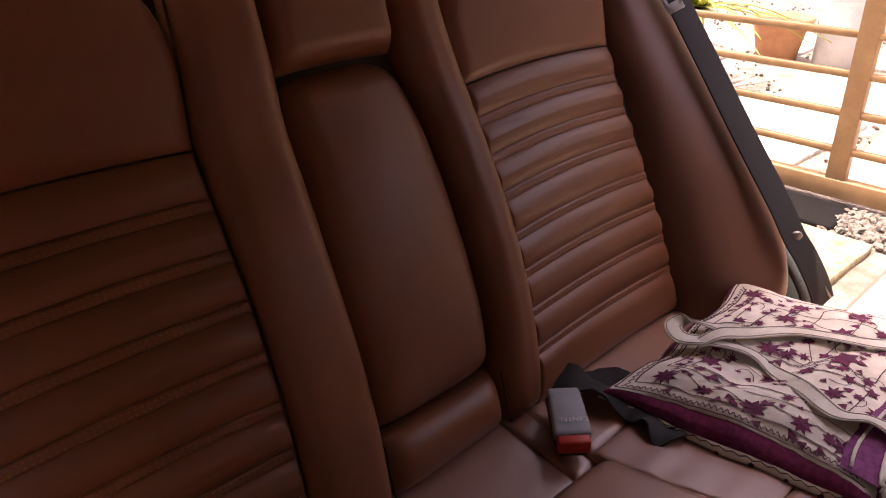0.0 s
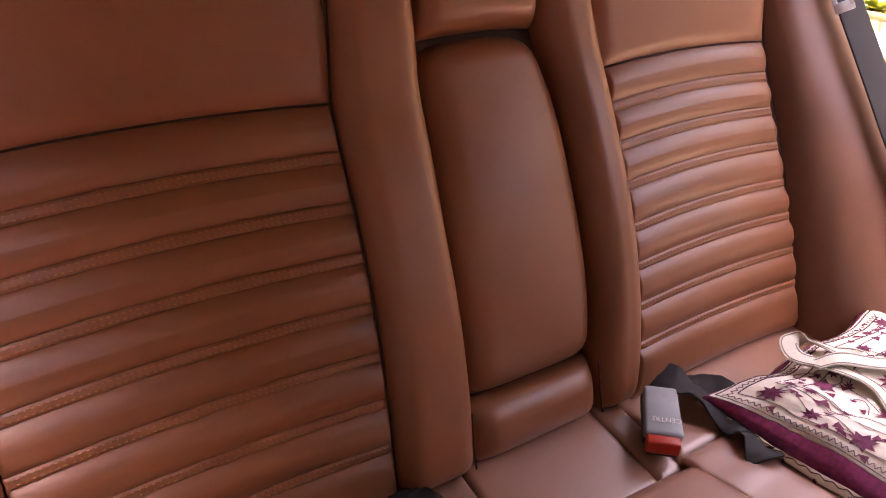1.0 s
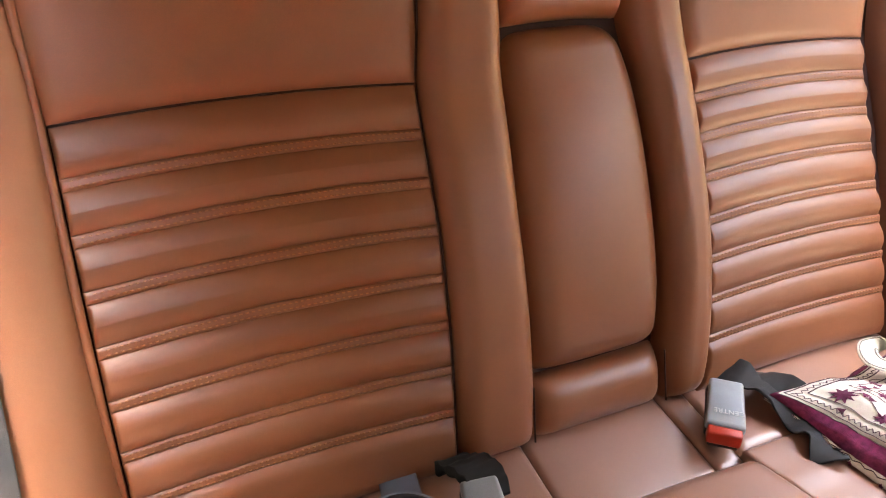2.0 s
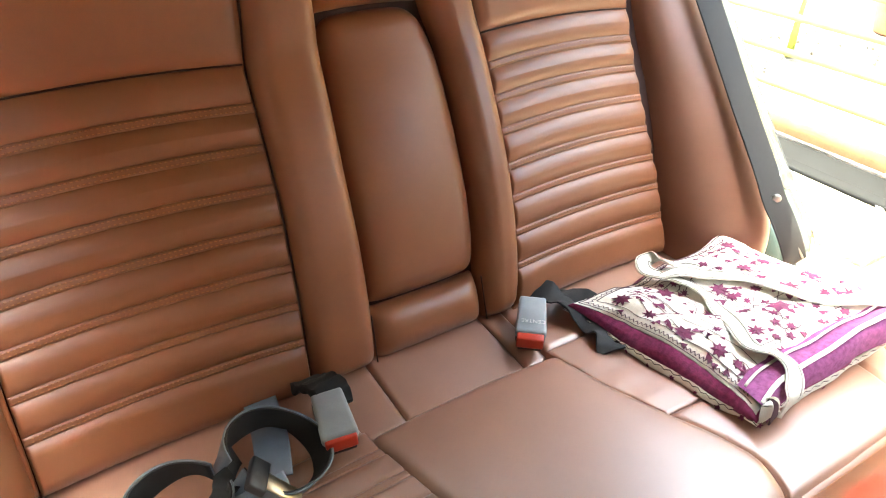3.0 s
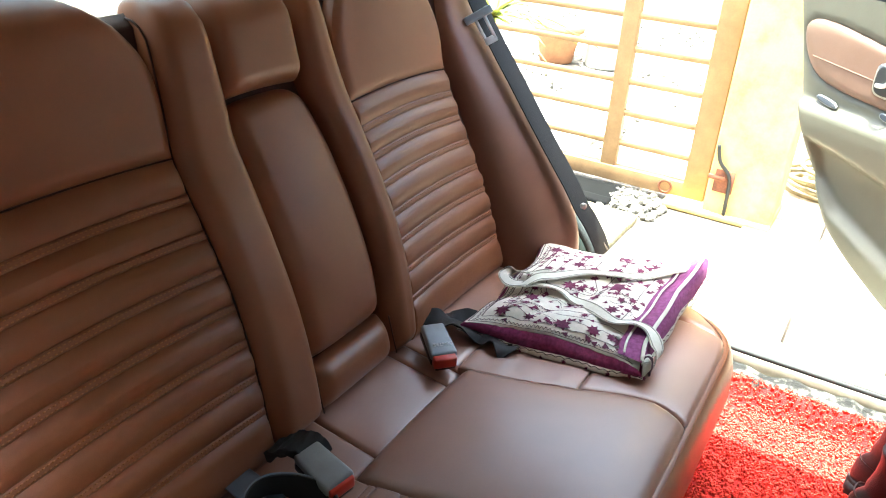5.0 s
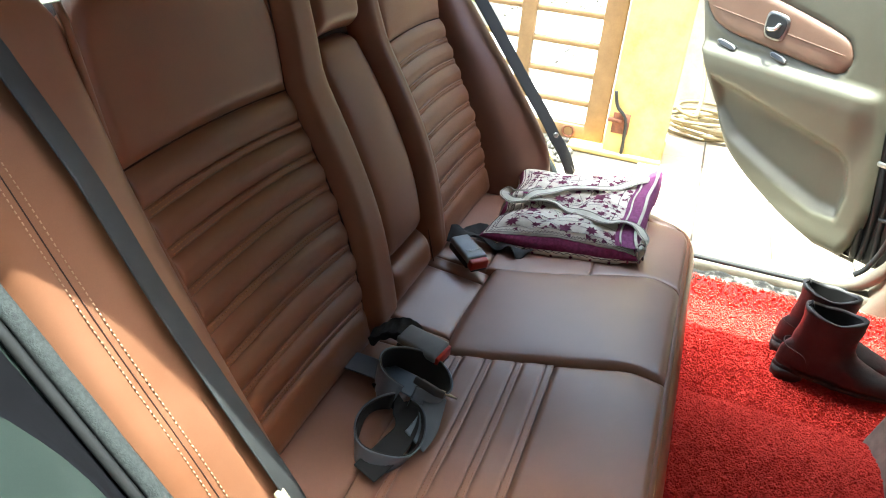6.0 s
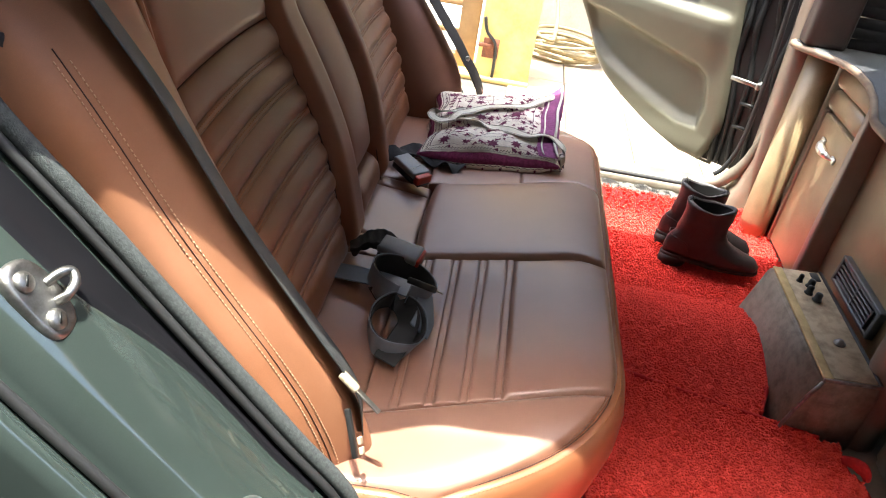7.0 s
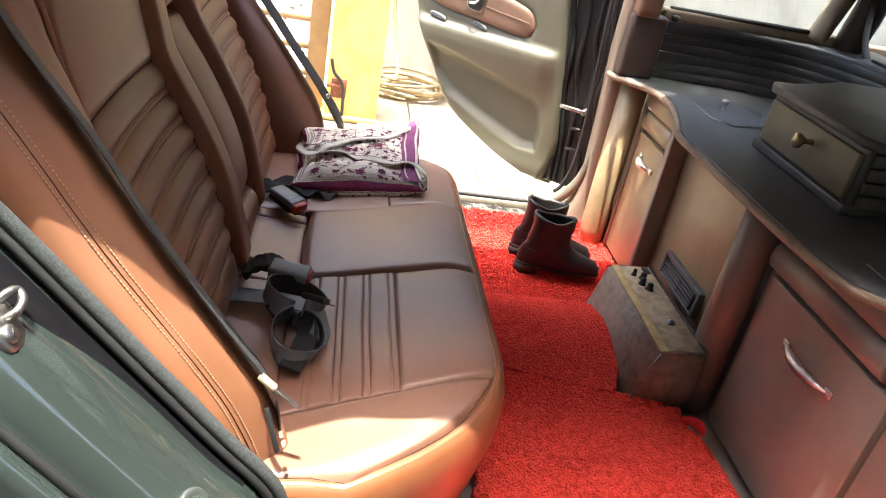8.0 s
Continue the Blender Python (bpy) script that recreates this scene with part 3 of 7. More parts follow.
def upper_panel(left, right, seam, seed):
    """The plain shoulder panel above the ribs, narrowing to rounded top corners."""
    z_ = lambda v: seam + (1.075 - seam) * v
    bm = pad_bm(BACK, lambda v: smooth_table(left, z_(v)), lambda v: smooth_table(right, z_(v)), lambda u: seam + 0.004 - 0.007 * (2 * u - 1) ** 2, 1.075, 0.0105, 0.020, base=-0.0090, nx=16, nz=22, crown=0.006, extra=soft(seed, 0.002, 8), roll=plump)
    part("upper_panel", bm, LEATHER, seat)


upper_panel(SHOULDER_L_OUT, SHOULDER_L_IN, 0.7515, 3.0)
upper_panel(SHOULDER_R_IN, SHOULDER_R_OUT, 0.7415, 5.0)

# the frame of the folding armrest
for out_t, in_t, seed in ((POST_L, POST_L_IN, 1.0), (POST_R, POST_R_IN, 2.3)):
    z_ = lambda v: 0.305 + 0.705 * v
    fo, fi = (lambda v, t=out_t: smooth_table(t, z_(v), 0.02)), (lambda v, t=in_t: smooth_table(t, z_(v), 0.02))
    bm = pad_bm(BACK_MID, *((fo, fi) if fo(0.5) < 0 else (fi, fo)), 0.305, 1.01, 0.044, 0.028, base=-0.027, nx=6, nz=26, extra=soft(seed, 0.0015, 8))
    part("armrest_frame", bm, LEATHER, seat)
bm = pad_bm(BACK_MID, -0.080, 0.095, lambda u: 0.803 - 0.004 * (2 * u - 1) ** 2, 1.01, 0.040, 0.026, base=-0.027, nx=10, nz=10, extra=soft(2, 0.0015, 8))
part("head_bolster", bm, LEATHER, seat)
bm = pad_bm(BACK_MID, -0.097, lambda v: 0.111 - 0.006 * v, 0.305, lambda u: 0.390 + 0.003 * (2 * u - 1) ** 2, 0.040, 0.034, base=-0.030, nx=10, nz=6, extra=soft(7, 0.0015, 8))
part("lower_bolster", bm, LEATHER, seat)
arm_l = lambda v: smooth_table(POST_L_IN, 0.392 + 0.408 * v, 0.02) + 0.001 + 0.012 * max(0, (v - 0.88) / 0.12) ** 2
arm_r = lambda v: smooth_table(POST_R_IN, 0.392 + 0.37 * v, 0.02) - 0.002 - 0.026 * max(0, (v - 0.78) / 0.22) ** 2.0
bm = pad_bm(BACK_MID, arm_l, arm_r, lambda u: 0.393 + 0.006 * (2 * u - 1) ** 4, lambda u: 0.797 - 0.007 * (2 * u - 1) ** 4, 0.041, 0.034, base=-0.046, nx=12, nz=18, crown=0.012, extra=soft(4, 0.0015, 8))
part("folding_armrest", bm, LEATHER, seat)

# seams and cross piping
row = [BACK(-0.5800, 0.31 + 0.63 * j / 30, -0.0035) for j in range(31)]
part("welt", tube_bm(row, 0.0048, 8), LEATHER, seat)
for xa, xb, z in ((-0.574, -0.194, 0.7508), (0.197, 0.518, 0.7408)):
    row = [BACK(xa + (xb - xa) * j / 20, z + 0.0035 - 0.007 * (2 * j / 20 - 1) ** 2, -0.0105) for j in range(21)]
    part("piping", tube_bm(row, 0.0014, 6), SEAM, seat)
for tab in (POST_L, POST_R):
    row = [BACK_MID(smooth_table(tab, 0.31 + 0.66 * j / 30, 0.02), 0.31 + 0.66 * j / 30, -0.010) for j in range(31)]
    part("piping", tube_bm(row, 0.0016, 6), SEAM, seat)
for xa, xb in ((-0.0975, -0.0975), (0.1115, 0.106)):
    row = [BACK_MID(xa + (xb - xa) * j / 8, 0.31 + 0.078 * j / 8, 0.0005) for j in range(9)]
    part("piping", tube_bm(row, 0.0012, 6), SEAM, seat)

# side bolsters that come forward beside the doors
YF = [(0.20, 0.415), (0.30, 0.398), (0.38, 0.398), (0.45, 0.435), (0.55, 0.508), (0.65, 0.586), (0.75, 0.665), (0.85, 0.742), (0.93, 0.80), (0.98, 0.85)]


YF_LEFT = [(0.20, 0.37), (0.28, 0.385), (0.36, 0.415), (0.434, 0.455), (0.493, 0.497), (0.65, 0.605), (0.784, 0.683), (0.88, 0.745), (0.95, 0.80)]


def side_point(sx, a, z, off=0.0):
    """A point on the side bolster: a runs from the backrest (0) over the front (0.5) to the door frame (1)."""
    yb = 0.70 + (z - 0.74) * (0.39 if z < 0.74 else 0.25)
    yf = min(smooth_table(YF if sx > 0 else YF_LEFT, z, 0.05), yb + 0.01)
    if sx > 0:
        keys = [(0.555, yb + 0.03), (0.567, yb * 0.6 + yf * 0.4), (0.62, yf * 0.85 + yb * 0.15 - 0.004), (0.660, yf), (0.698, yf + 0.022), (0.722, yf + 0.070), (0.728, yf + 0.13)]
    else:
        keys = [(0.577, yb + 0.03), (0.588, yb * 0.6 + yf * 0.4), (0.630, yf * 0.85 + yb * 0.15 - 0.004), (0.670, yf), (0.710, yf + 0.045), (0.738, yf + 0.075), (0.750, yf + 0.12)]
    pts = [Vector((sx * k[0], k[1], z)) for k in keys]
    t = a * (len(pts) - 1)
    i = min(int(t), len(pts) - 2)
    f = t - i
    p0, p1, p2, p3 = pts[max(i - 1, 0)], pts[i], pts[i + 1], pts[min(i + 2, len(pts) - 1)]
    return 0.5 * (2 * p1 + (p2 - p0) * f + (2 * p0 - 5 * p1 + 4 * p2 - p3) * f * f + (3 * p1 - p0 - 3 * p2 + p3) * f ** 3)


def side_bolster(sx):
    ob = thing("side_bolster", (sx * 0.66, 0.5, 0.22), "tan leather side bolster of the rear seat beside the door", "seat bolster", "side bolsters")
    bm = bmesh.new()
    zs = [0.235 + 0.725 * j / 36 for j in range(37)]
    grid = []
    for j, z in enumerate(zs):
        # the foot and the head of the bolster close in towards its middle
        k = rnd(min(1, (z - 0.232) / 0.05)) * rnd(min(1, (0.965 - z) / 0.06))
        row = []
        for i in range(25):
            a = i / 24
            p = side_point(sx, a, z)
            mid = Vector((sx * 0.668, 0.70 + (z - 0.74) * 0.36 + 0.02, z))
            p = mid + (p - mid) * (0.25 + 0.75 * k)
            p.y += wrinkle(p.x, p.y, p.z, 12, 0.0015)
            row.append(bm.verts.new(p))
        grid.append(row)
    for a, b in zip(grid, grid[1:]):
        for i in range(24):
            bm.faces.new((a[i], a[i + 1], b[i + 1], b[i]))
    bm.faces.new(grid[0][::-1])
    bm.faces.new(grid[-1])
    # sun and shade are put into the cover's colour: lighter left, greyer right
    part("cover", bm, LEATHER_SUNLIT if sx < 0 else LEATHER_SHADED, ob)
    # twin needle seam down the front
    th = bmesh.new()
    for da in (0.645, 0.699):
        out = Vector((sx * 0.55, -0.75, 0.36))
        row = [side_point(sx, da, 0.27 + 0.56 * j / 50) + out * 0.0012 for j in range(51)]
        stitch_bm(row, out, th, step=0.0068, length=0.0040, width=0.0017, height=0.0007)
    # thread is paler on the sunlit left bolster
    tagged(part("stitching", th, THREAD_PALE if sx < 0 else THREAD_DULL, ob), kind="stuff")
    row = [side_point(sx, 0.672, 0.262 + 0.58 * j / 50) + Vector((sx * 0.0004, -0.0004, 0)) for j in range(51)]
    part("piping", tube_bm(row, 0.0008, 6), SEAM, ob)
    return ob


side_bolster(-1)
side_bolster(1)


# cushion
def front_y(x):
    return 0.012 + 0.26 * (max(0.0, abs(x) - 0.43) / 0.295) ** 2.3


def top_z(x, y):
    z = 0.305 + 0.045 * max(-0.1, (0.42 - y) / 0.40)
    z -= 0.020 * (max(0.0, 0.10 - (y - front_y(x) + 0.012)) / 0.10) ** 2
    z -= 0.022 * min(1.0, max(0.0, abs(x) - 0.42) / 0.2) ** 1.5
    z -= 0.012 * math.exp(-((abs(x) - 0.36) / 0.13) ** 2) * math.exp(-((y - 0.27) / 0.16) ** 2)
    return z


def cush(x, y, off):
    return Vector((x, y, top_z(x, y) + off))


bm = pad_bm(lambda x, y, o: Vector((x, y, 0.245 + o)), -0.58, 0.58, 0.12, 0.60, 0.01, 0.02, skirt=0.2)
part("cushion_core", bm, SEAM, seat)

# seams of the cushion by depth: the middle piece narrows to the back, the side seams spread
SEAM_L = [(0.02, -0.134), (0.08, -0.130), (0.175, -0.150), (0.276, -0.168), (0.39, -0.184), (0.60, -0.190)]
SEAM_R = [(0.01, 0.190), (0.04, 0.206), (0.08, 0.216), (0.14, 0.208), (0.20, 0.190), (0.30, 0.166), (0.41, 0.152), (0.60, 0.150)]
side_seam = lambda y: 0.500 + 0.25 * (min(y, 0.42) - 0.03)


def along(y0, y1, f):
    return lambda v: f(y0 + (y1 - y0) * v)


for sx, inner in ((-1, lambda y: lerp_table(SEAM_L, y) + 0.004), (1, lambda y: lerp_table(SEAM_R, y) - 0.004)):
    outer = lambda y, s=sx: s * side_seam(y)
    lo, hi = (outer, inner) if sx < 0 else (inner, outer)
    a, b = lo(0.06), hi(0.06)
    part("cushion_insert", pad_bm(cush, along(0.02, 0.203, lo), along(0.02, 0.203, hi), lambda u: front_y(a + (b - a) * u), 0.203, 0.007, 0.012, base=-0.007, nx=12, nz=8, extra=soft(sx * 11, 0.002, 10), roll=plump), LEATHER_WORN, seat)
    th = bmesh.new()
    if sx > 0:
        # the flutes beside the bag are flattened to imitate how its shade hides them
        flute = lambda x, y: 0.0005 * math.cos(2 * math.pi * (y - 0.243) / 0.054) + 0.0015 * noise.noise(Vector((x * 9, y * 9, 6)))
        part("cushion_fluted", pad_bm(cush, along(0.203, 0.419, lo), along(0.203, 0.419, hi), 0.203, 0.419, 0.0026, 0.006, base=-0.0026, nx=12, nz=34, extra=flute, roll=plump), LEATHER_WORN, seat)
    for k in range(4 if sx < 0 else 0):
        y0 = 0.203 + 0.054 * k
        part("cushion_strip", pad_bm(cush, along(y0, y0 + 0.013, lo), along(y0, y0 + 0.013, hi), y0, y0 + 0.013, 0.0016, 0.004, base=-0.0028, nx=12, nz=2, roll=plump), LEATHER_WORN, seat)
        part("cushion_rib", pad_bm(cush, along(y0 + 0.013, y0 + 0.054, lo), along(y0 + 0.013, y0 + 0.054, hi), y0 + 0.013, y0 + 0.054, 0.0028, 0.008, rx=0.004, base=-0.0028, nx=12, nz=5, extra=soft(k + sx * 20, 0.003, 14), roll=plump), LEATHER_WORN, seat)
        for dy in (0.0032, 0.0098):
            stitch_bm([cush(lo(y0) + (hi(y0) - lo(y0)) * (0.02 + 0.96 * j / 20), y0 + dy, -0.0018) for j in range(21)], Vector((0, 0, 1)), th, step=0.0062, length=0.0038, width=0.0012, height=0.0006)
    part("cushion_back", pad_bm(cush, along(0.419, 0.60, lo), along(0.419, 0.60, hi), 0.419, 0.60, 0.014, 0.016, base=-0.014, nx=12, nz=5), LEATHER_WORN, seat)
    if sx < 0:
        tagged(part("stitching", th, THREAD_DULL, seat), kind="stuff")
    xa, xb = (-0.735, -0.52) if sx < 0 else (0.52, 0.735)
    fa, fb = ((lambda v: -0.735), along(0.02, 0.53, outer)) if sx < 0 else (along(0.02, 0.53, outer), (lambda v: 0.735))
    part("cushion_side", pad_bm(cush, fa, fb, lambda u, a=xa, b=xb: front_y(a + (b - a) * u), 0.53, 0.009, 0.014, base=-0.009, nx=12, nz=14, extra=soft(sx * 31, 0.003, 9), roll=plump), LEATHER_WORN, seat)

part("cushion_centre", pad_bm(cush, along(0.012, 0.408, lambda y: lerp_table(SEAM_L, y)), along(0.012, 0.408, lambda y: lerp_table(SEAM_R, y)), lambda u: front_y(0), lambda u: 0.410 - 0.008 * (2 * u - 1) ** 2, 0.017, 0.020, base=-0.011, nx=14, nz=18, crown=0.007, extra=soft(41, 0.002, 7)), LEATHER_WORN, seat)
low = lambda x, y, o: Vector((x, y, 0.288 + 0.10 * (y - 0.42) + o))
part("cushion_patch", pad_bm(low, -0.112, 0.105, 0.41, 0.60, 0.008, 0.010, base=-0.004, nx=8, nz=5, extra=soft(43, 0.003, 12)), LEATHER_WORN, seat)
for xa, xb in ((-0.190, -0.113), (0.106, 0.150)):
    part("cushion_patch", pad_bm(low, xa, xb, 0.41, 0.60, 0.008, 0.010, base=-0.004, nx=5, nz=5), LEATHER_WORN, seat)

# front band below the stitched edge
turn_in = [0.7365, 0.735, 0.733, 0.730, 0.725, 0.718, 0.709, 0.698, 0.685, 0.67, 0.65, 0.63, 0.61, 0.585, 0.555]
xs_edge = [-x for x in turn_in] + [-0.52 + 0.04 * k for k in range(27)] + turn_in[::-1]
edge = [Vector((-0.737, 0.50, 0))] + [Vector((-0.737, 0.42, 0)), Vector((-0.737, 0.35, 0))] + [Vector((x, front_y(x), 0)) for x in xs_edge] + [Vector((0.737, 0.35, 0)), Vector((0.737, 0.42, 0)), Vector((0.737, 0.50, 0))]


def edge_normal(i):
    a, b = edge[max(i - 1, 0)], edge[min(i + 1, len(edge) - 1)]
    d = (b - a).normalized()
    return Vector((d.y, -d.x, 0))


bm = bmesh.new()
prof = [(-0.014, -0.016), (-0.004, -0.0050), (0.007, -0.0080), (0.018, -0.022), (0.026, -0.055), (0.028, -0.095), (0.020, -0.150), (0.006, -0.215), (-0.008, -0.262)]
rings = []
for i, p in enumerate(edge):
    nn = edge_normal(i)
    z = top_z(p.x, p.y)
    rings.append([bm.verts.new((p.x + nn.x * o, p.y + nn.y * o, z + dz + wrinkle(p.x, p.y, dz, 9, 0.002))) for o, dz in prof])
for a, b in zip(rings, rings[1:]):
    for j in range(len(prof) - 1):
        bm.faces.new((a[j], a[j + 1], b[j + 1], b[j]))
part("front_band", bm, LEATHER, seat)
row = [Vector((p.x, p.y, top_z(p.x, p.y) - 0.0050)) + edge_normal(i) * -0.004 for i, p in enumerate(edge)]
part("edge_piping", tube_bm(row, 0.0011, 6), SEAM, seat)
th = bmesh.new()
for o, dz in ((0.0070, -0.0076), (-0.011, -0.0030)):
    row = [Vector((p.x, p.y, top_z(p.x, p.y) + dz)) + edge_normal(i) * o for i, p in enumerate(edge)]
    stitch_bm(row, Vector((0, -0.4, 0.9)), th, step=0.0064, length=0.004, width=0.0014, height=0.0012)
tagged(part("stitching", th, THREAD, seat), kind="stuff")

# ---------------------------------------------------------------- seat belts
def smooth_line(pts, n=8):
    return curve_points(pts, n)


right_belt = thing("seat_belt", (0.66, 0.37, 0.34), "charcoal shoulder belt running down the bolster to its floor bolt", "seat belt", "shoulder belts")
path = smooth_line([(0.69, 0.865, 1.02), (0.675, 0.795, 0.95), (0.672, 0.745, 0.885), (0.668, 0.69, 0.805), (0.668, 0.61, 0.70), (0.668, 0.53, 0.595), (0.668, 0.455, 0.50), (0.668, 0.420, 0.450), (0.674, 0.398, 0.420), (0.686, 0.376, 0.378), (0.700, 0.362, 0.335)], 6)
part("webbing", ribbon_bm([p + Vector((-0.022, -0.020, 0)) for p in path], Vector((0.80, -0.20, 0.15)), 0.048, 0.002), WEBBING_DARK, right_belt)
bm = lathe_bm([(0.0, 0), (0.0085, 0), (0.0095, 0.003), (0.007, 0.006), (0.0, 0.0065)], look((0.650, 0.400, 0.452), (0.80, 0.56, 0.47)), 16)
part("bolt", bm, STEEL, right_belt)
plate = box_bm((-0.021, -0.003, -0.05), (0.021, 0.001, 0.02), 0.003, m=Matrix.Translation((0.685, 0.372, 0.385)) @ pose(0, 0, 0, -34, 0, 40))
part("anchor_plate", plate, STEEL, right_belt)
# tongue hanging on the webbing
up_ = Vector((0.0, 0.60, 0.80))
wide = Vector((0.62, -0.62, 0.45))
wide = (wide - wide.dot(up_) * up_).normalized()
out_ = up_.cross(wide)
tm = Matrix.Translation((0.628, 0.684, 0.826)) @ Matrix((wide, out_, up_)).transposed().to_4x4()
tongue = part("tongue", box_bm((-0.033, -0.006, 0.0), (0.033, 0.006, 0.018), 0.004, m=tm), GREY_PLASTIC, right_belt)
bm = bmesh.new()
for lo, hi in (((-0.014, -0.002, -0.052), (-0.007, 0.002, 0.002)), ((0.007, -0.002, -0.052), (0.014, 0.002, 0.002)), ((-0.014, -0.002, -0.058), (0.014, 0.002, -0.042))):
    box_bm(lo, hi, 0.001, 1, tm, bm)
part("tongue_plate", bm, PALE_METAL, tongue, "pale slotted tongue")

left_belt = thing("seat_belt", (-0.66, 0.43, 0.34), "faded grey shoulder belt beside the sunlit bolster", "seat belt", "shoulder belts")
path = smooth_line([(-0.70, 0.83, 1.02), (-0.685, 0.79, 0.95), (-0.674, 0.757, 0.885), (-0.668, 0.690, 0.784), (-0.666, 0.612, 0.65), (-0.664, 0.507, 0.493), (-0.664, 0.465, 0.434), (-0.660, 0.44, 0.38), (-0.662, 0.43, 0.32)], 6)
part("webbing", ribbon_bm([p + Vector((0.0, -0.025, 0.002)) for p in path], Vector((1.0, 0.22, -0.14)), 0.036, 0.002), WEBBING_FADED, left_belt)
cm = Matrix.Translation((-0.682, 0.432, 0.425)) @ pose(0, 0, 0, -30, 25, -20)
tilt = Matrix.Translation((-0.684, 0.428, 0.428)) @ pose(0, 0, 0, -60, 10, -15)
part("belt_stop", box_bm((-0.007, -0.005, -0.018), (0.007, 0.005, 0.015), 0.0045, 3, m=tilt), CREAM_PLASTIC, left_belt, "cream plastic belt guide")
bm = box_bm((-0.0045, -0.002, -0.060), (0.0045, 0.001, -0.018), 0.001, m=tilt)
part("anchor_plate", bm, STEEL, left_belt)
bm = box_bm((-0.008, -0.004, -0.11), (0.000, 0.004, -0.04), 0.002, m=cm @ pose(0.016, 0.012, 0))
part("anchor_cover", bm, BLACK_PLASTIC, left_belt)
for dz in (-0.088, -0.102):
    part("clip", box_bm((-0.003, -0.008, dz), (0.006, -0.003, dz + 0.010), 0.001, m=cm), CREAM_PLASTIC, left_belt)


def buckle(m, label, red_len=0.013):
    """A buckle whose mouth looks along -y of m: a grey shell over a black base."""
    ob = thing("belt_buckle", m.translation, label, "belt buckle", "seat belt buckles")
    shell = box_bm((-0.024, 0.0, -0.004), (0.024, 0.084, 0.012), 0.006, 3)
    for v in shell.verts:
        t = v.co.y / 0.084
        v.co.x *= 1.06 - 0.14 * t
        v.co.z += 0.003 * math.sin(math.pi * t) - 0.002 * t
    bmesh.ops.transform(shell, matrix=m, verts=shell.verts)
    body = part("housing", shell, GREY_PLASTIC, ob)
    part("base", box_bm((-0.0235, 0.003, -0.019), (0.0235, 0.082, -0.0035), 0.004, 2, m), BLACK_PLASTIC, ob)
    part("release_button", box_bm((-0.0215, -red_len, -0.013), (0.0215, 0.004, 0.0085), 0.003, 2, m), RED_PLASTIC, ob, "red release button")
    part("slot", box_bm((-0.0185, -red_len + 0.0005, -0.0175), (0.0185, 0.004, -0.012), 0.0008, 1, m), BLACK_PLASTIC, ob)
    return ob, body


mid_m = Matrix.Translation((0.127, 0.437, 0.328)) @ pose(0, 0, 0, 0, 0, -41) @ pose(0, 0, 0, 9, 0, 0)
_, mid_body = buckle(mid_m, "grey seat belt buckle marked CENTRE with red button")
fc = bpy.data.curves.new("lettering", "FONT")
fc.body, fc.size, fc.align_x, fc.align_y, fc.extrude = "CENTRE", 0.0105, "CENTER", "CENTER", 0.0002
tmp = new("tmp_lettering", fc)
dg = bpy.context.evaluated_depsgraph_get()
tme = bpy.data.meshes.new_from_object(tmp.evaluated_get(dg))
bpy.data.objects.remove(tmp)
bm = bmesh.new()
bm.from_mesh(tme)
bpy.data.meshes.remove(tme)
bmesh.ops.transform(bm, matrix=mid_m @ pose(0.003, 0.022, 0.0146, 0, 0, 180), verts=bm.verts)
part("lettering", bm, WHITE_INK, mid_body, "white word CENTRE", smooth=False)

lap = thing("lap_belt", (0.22, 0.47, 0.30), "black lap belt lying from the seat gap under the bag", "seat belt")
# the second black ribbon also stands in for shade beside the bag
for pts, width, seed in (([(0.222, 0.555, 0.322), (0.230, 0.510, 0.328), (0.244, 0.460, 0.324), (0.250, 0.415, 0.318), (0.244, 0.384, 0.318), (0.226, 0.352, 0.316)], 0.046, 0.0), ([(0.262, 0.520, 0.318), (0.275, 0.470, 0.322), (0.282, 0.430, 0.318), (0.276, 0.390, 0.316), (0.262, 0.355, 0.314)], 0.044, 5.0)):
    line = smooth_line(pts, 8)
    bm = ribbon_bm(line, [Vector((1, 0.3, 0.45 * math.sin(k * 0.35 + seed))) for k in range(len(line))], width, 0.003)
    bmesh.ops.subdivide_edges(bm, edges=bm.edges[:], cuts=2, use_grid_fill=True)
    for v in bm.verts:
        v.co += Vector((0.3, 0.3, 1)) * 0.0042 * noise.noise(v.co * 60 + Vector((seed, 0, 0)))
    part("webbing", bm, WEBBING_DARK, lap)

left_m = Matrix.Translation((-0.230, 0.388, 0.340)) @ pose(0, 0, 0, 5, -6, -13)
left_buckle, _ = buckle(left_m, "grey seat belt buckle with red button lying on the cushion", 0.005)
sleeve = ribbon_bm(smooth_line([(-0.206, 0.448, 0.342), (-0.204, 0.470, 0.352), (-0.212, 0.495, 0.348), (-0.222, 0.525, 0.330)], 7), Vector((1, -0.25, 0.1)), 0.046, 0.012)
bmesh.ops.subdivide_edges(sleeve, edges=sleeve.edges[:], cuts=2, use_grid_fill=True)
for v in sleeve.verts:
    v.co += Vector((0.4, 0.4, 1)) * 0.0045 * noise.noise(v.co * 95)
part("stalk_sleeve", sleeve, WEBBING_DARK, left_buckle, "crumpled black sleeve")

coil = thing("loose_lap_belt", (-0.36, 0.40, 0.32), "charcoal lap belt tangled in two loops on the cushion", "seat belt")
path = smooth_line([(-0.284, 0.550, 0.316), (-0.292, 0.505, 0.322), (-0.305, 0.445, 0.328), (-0.325, 0.385, 0.332)], 6)
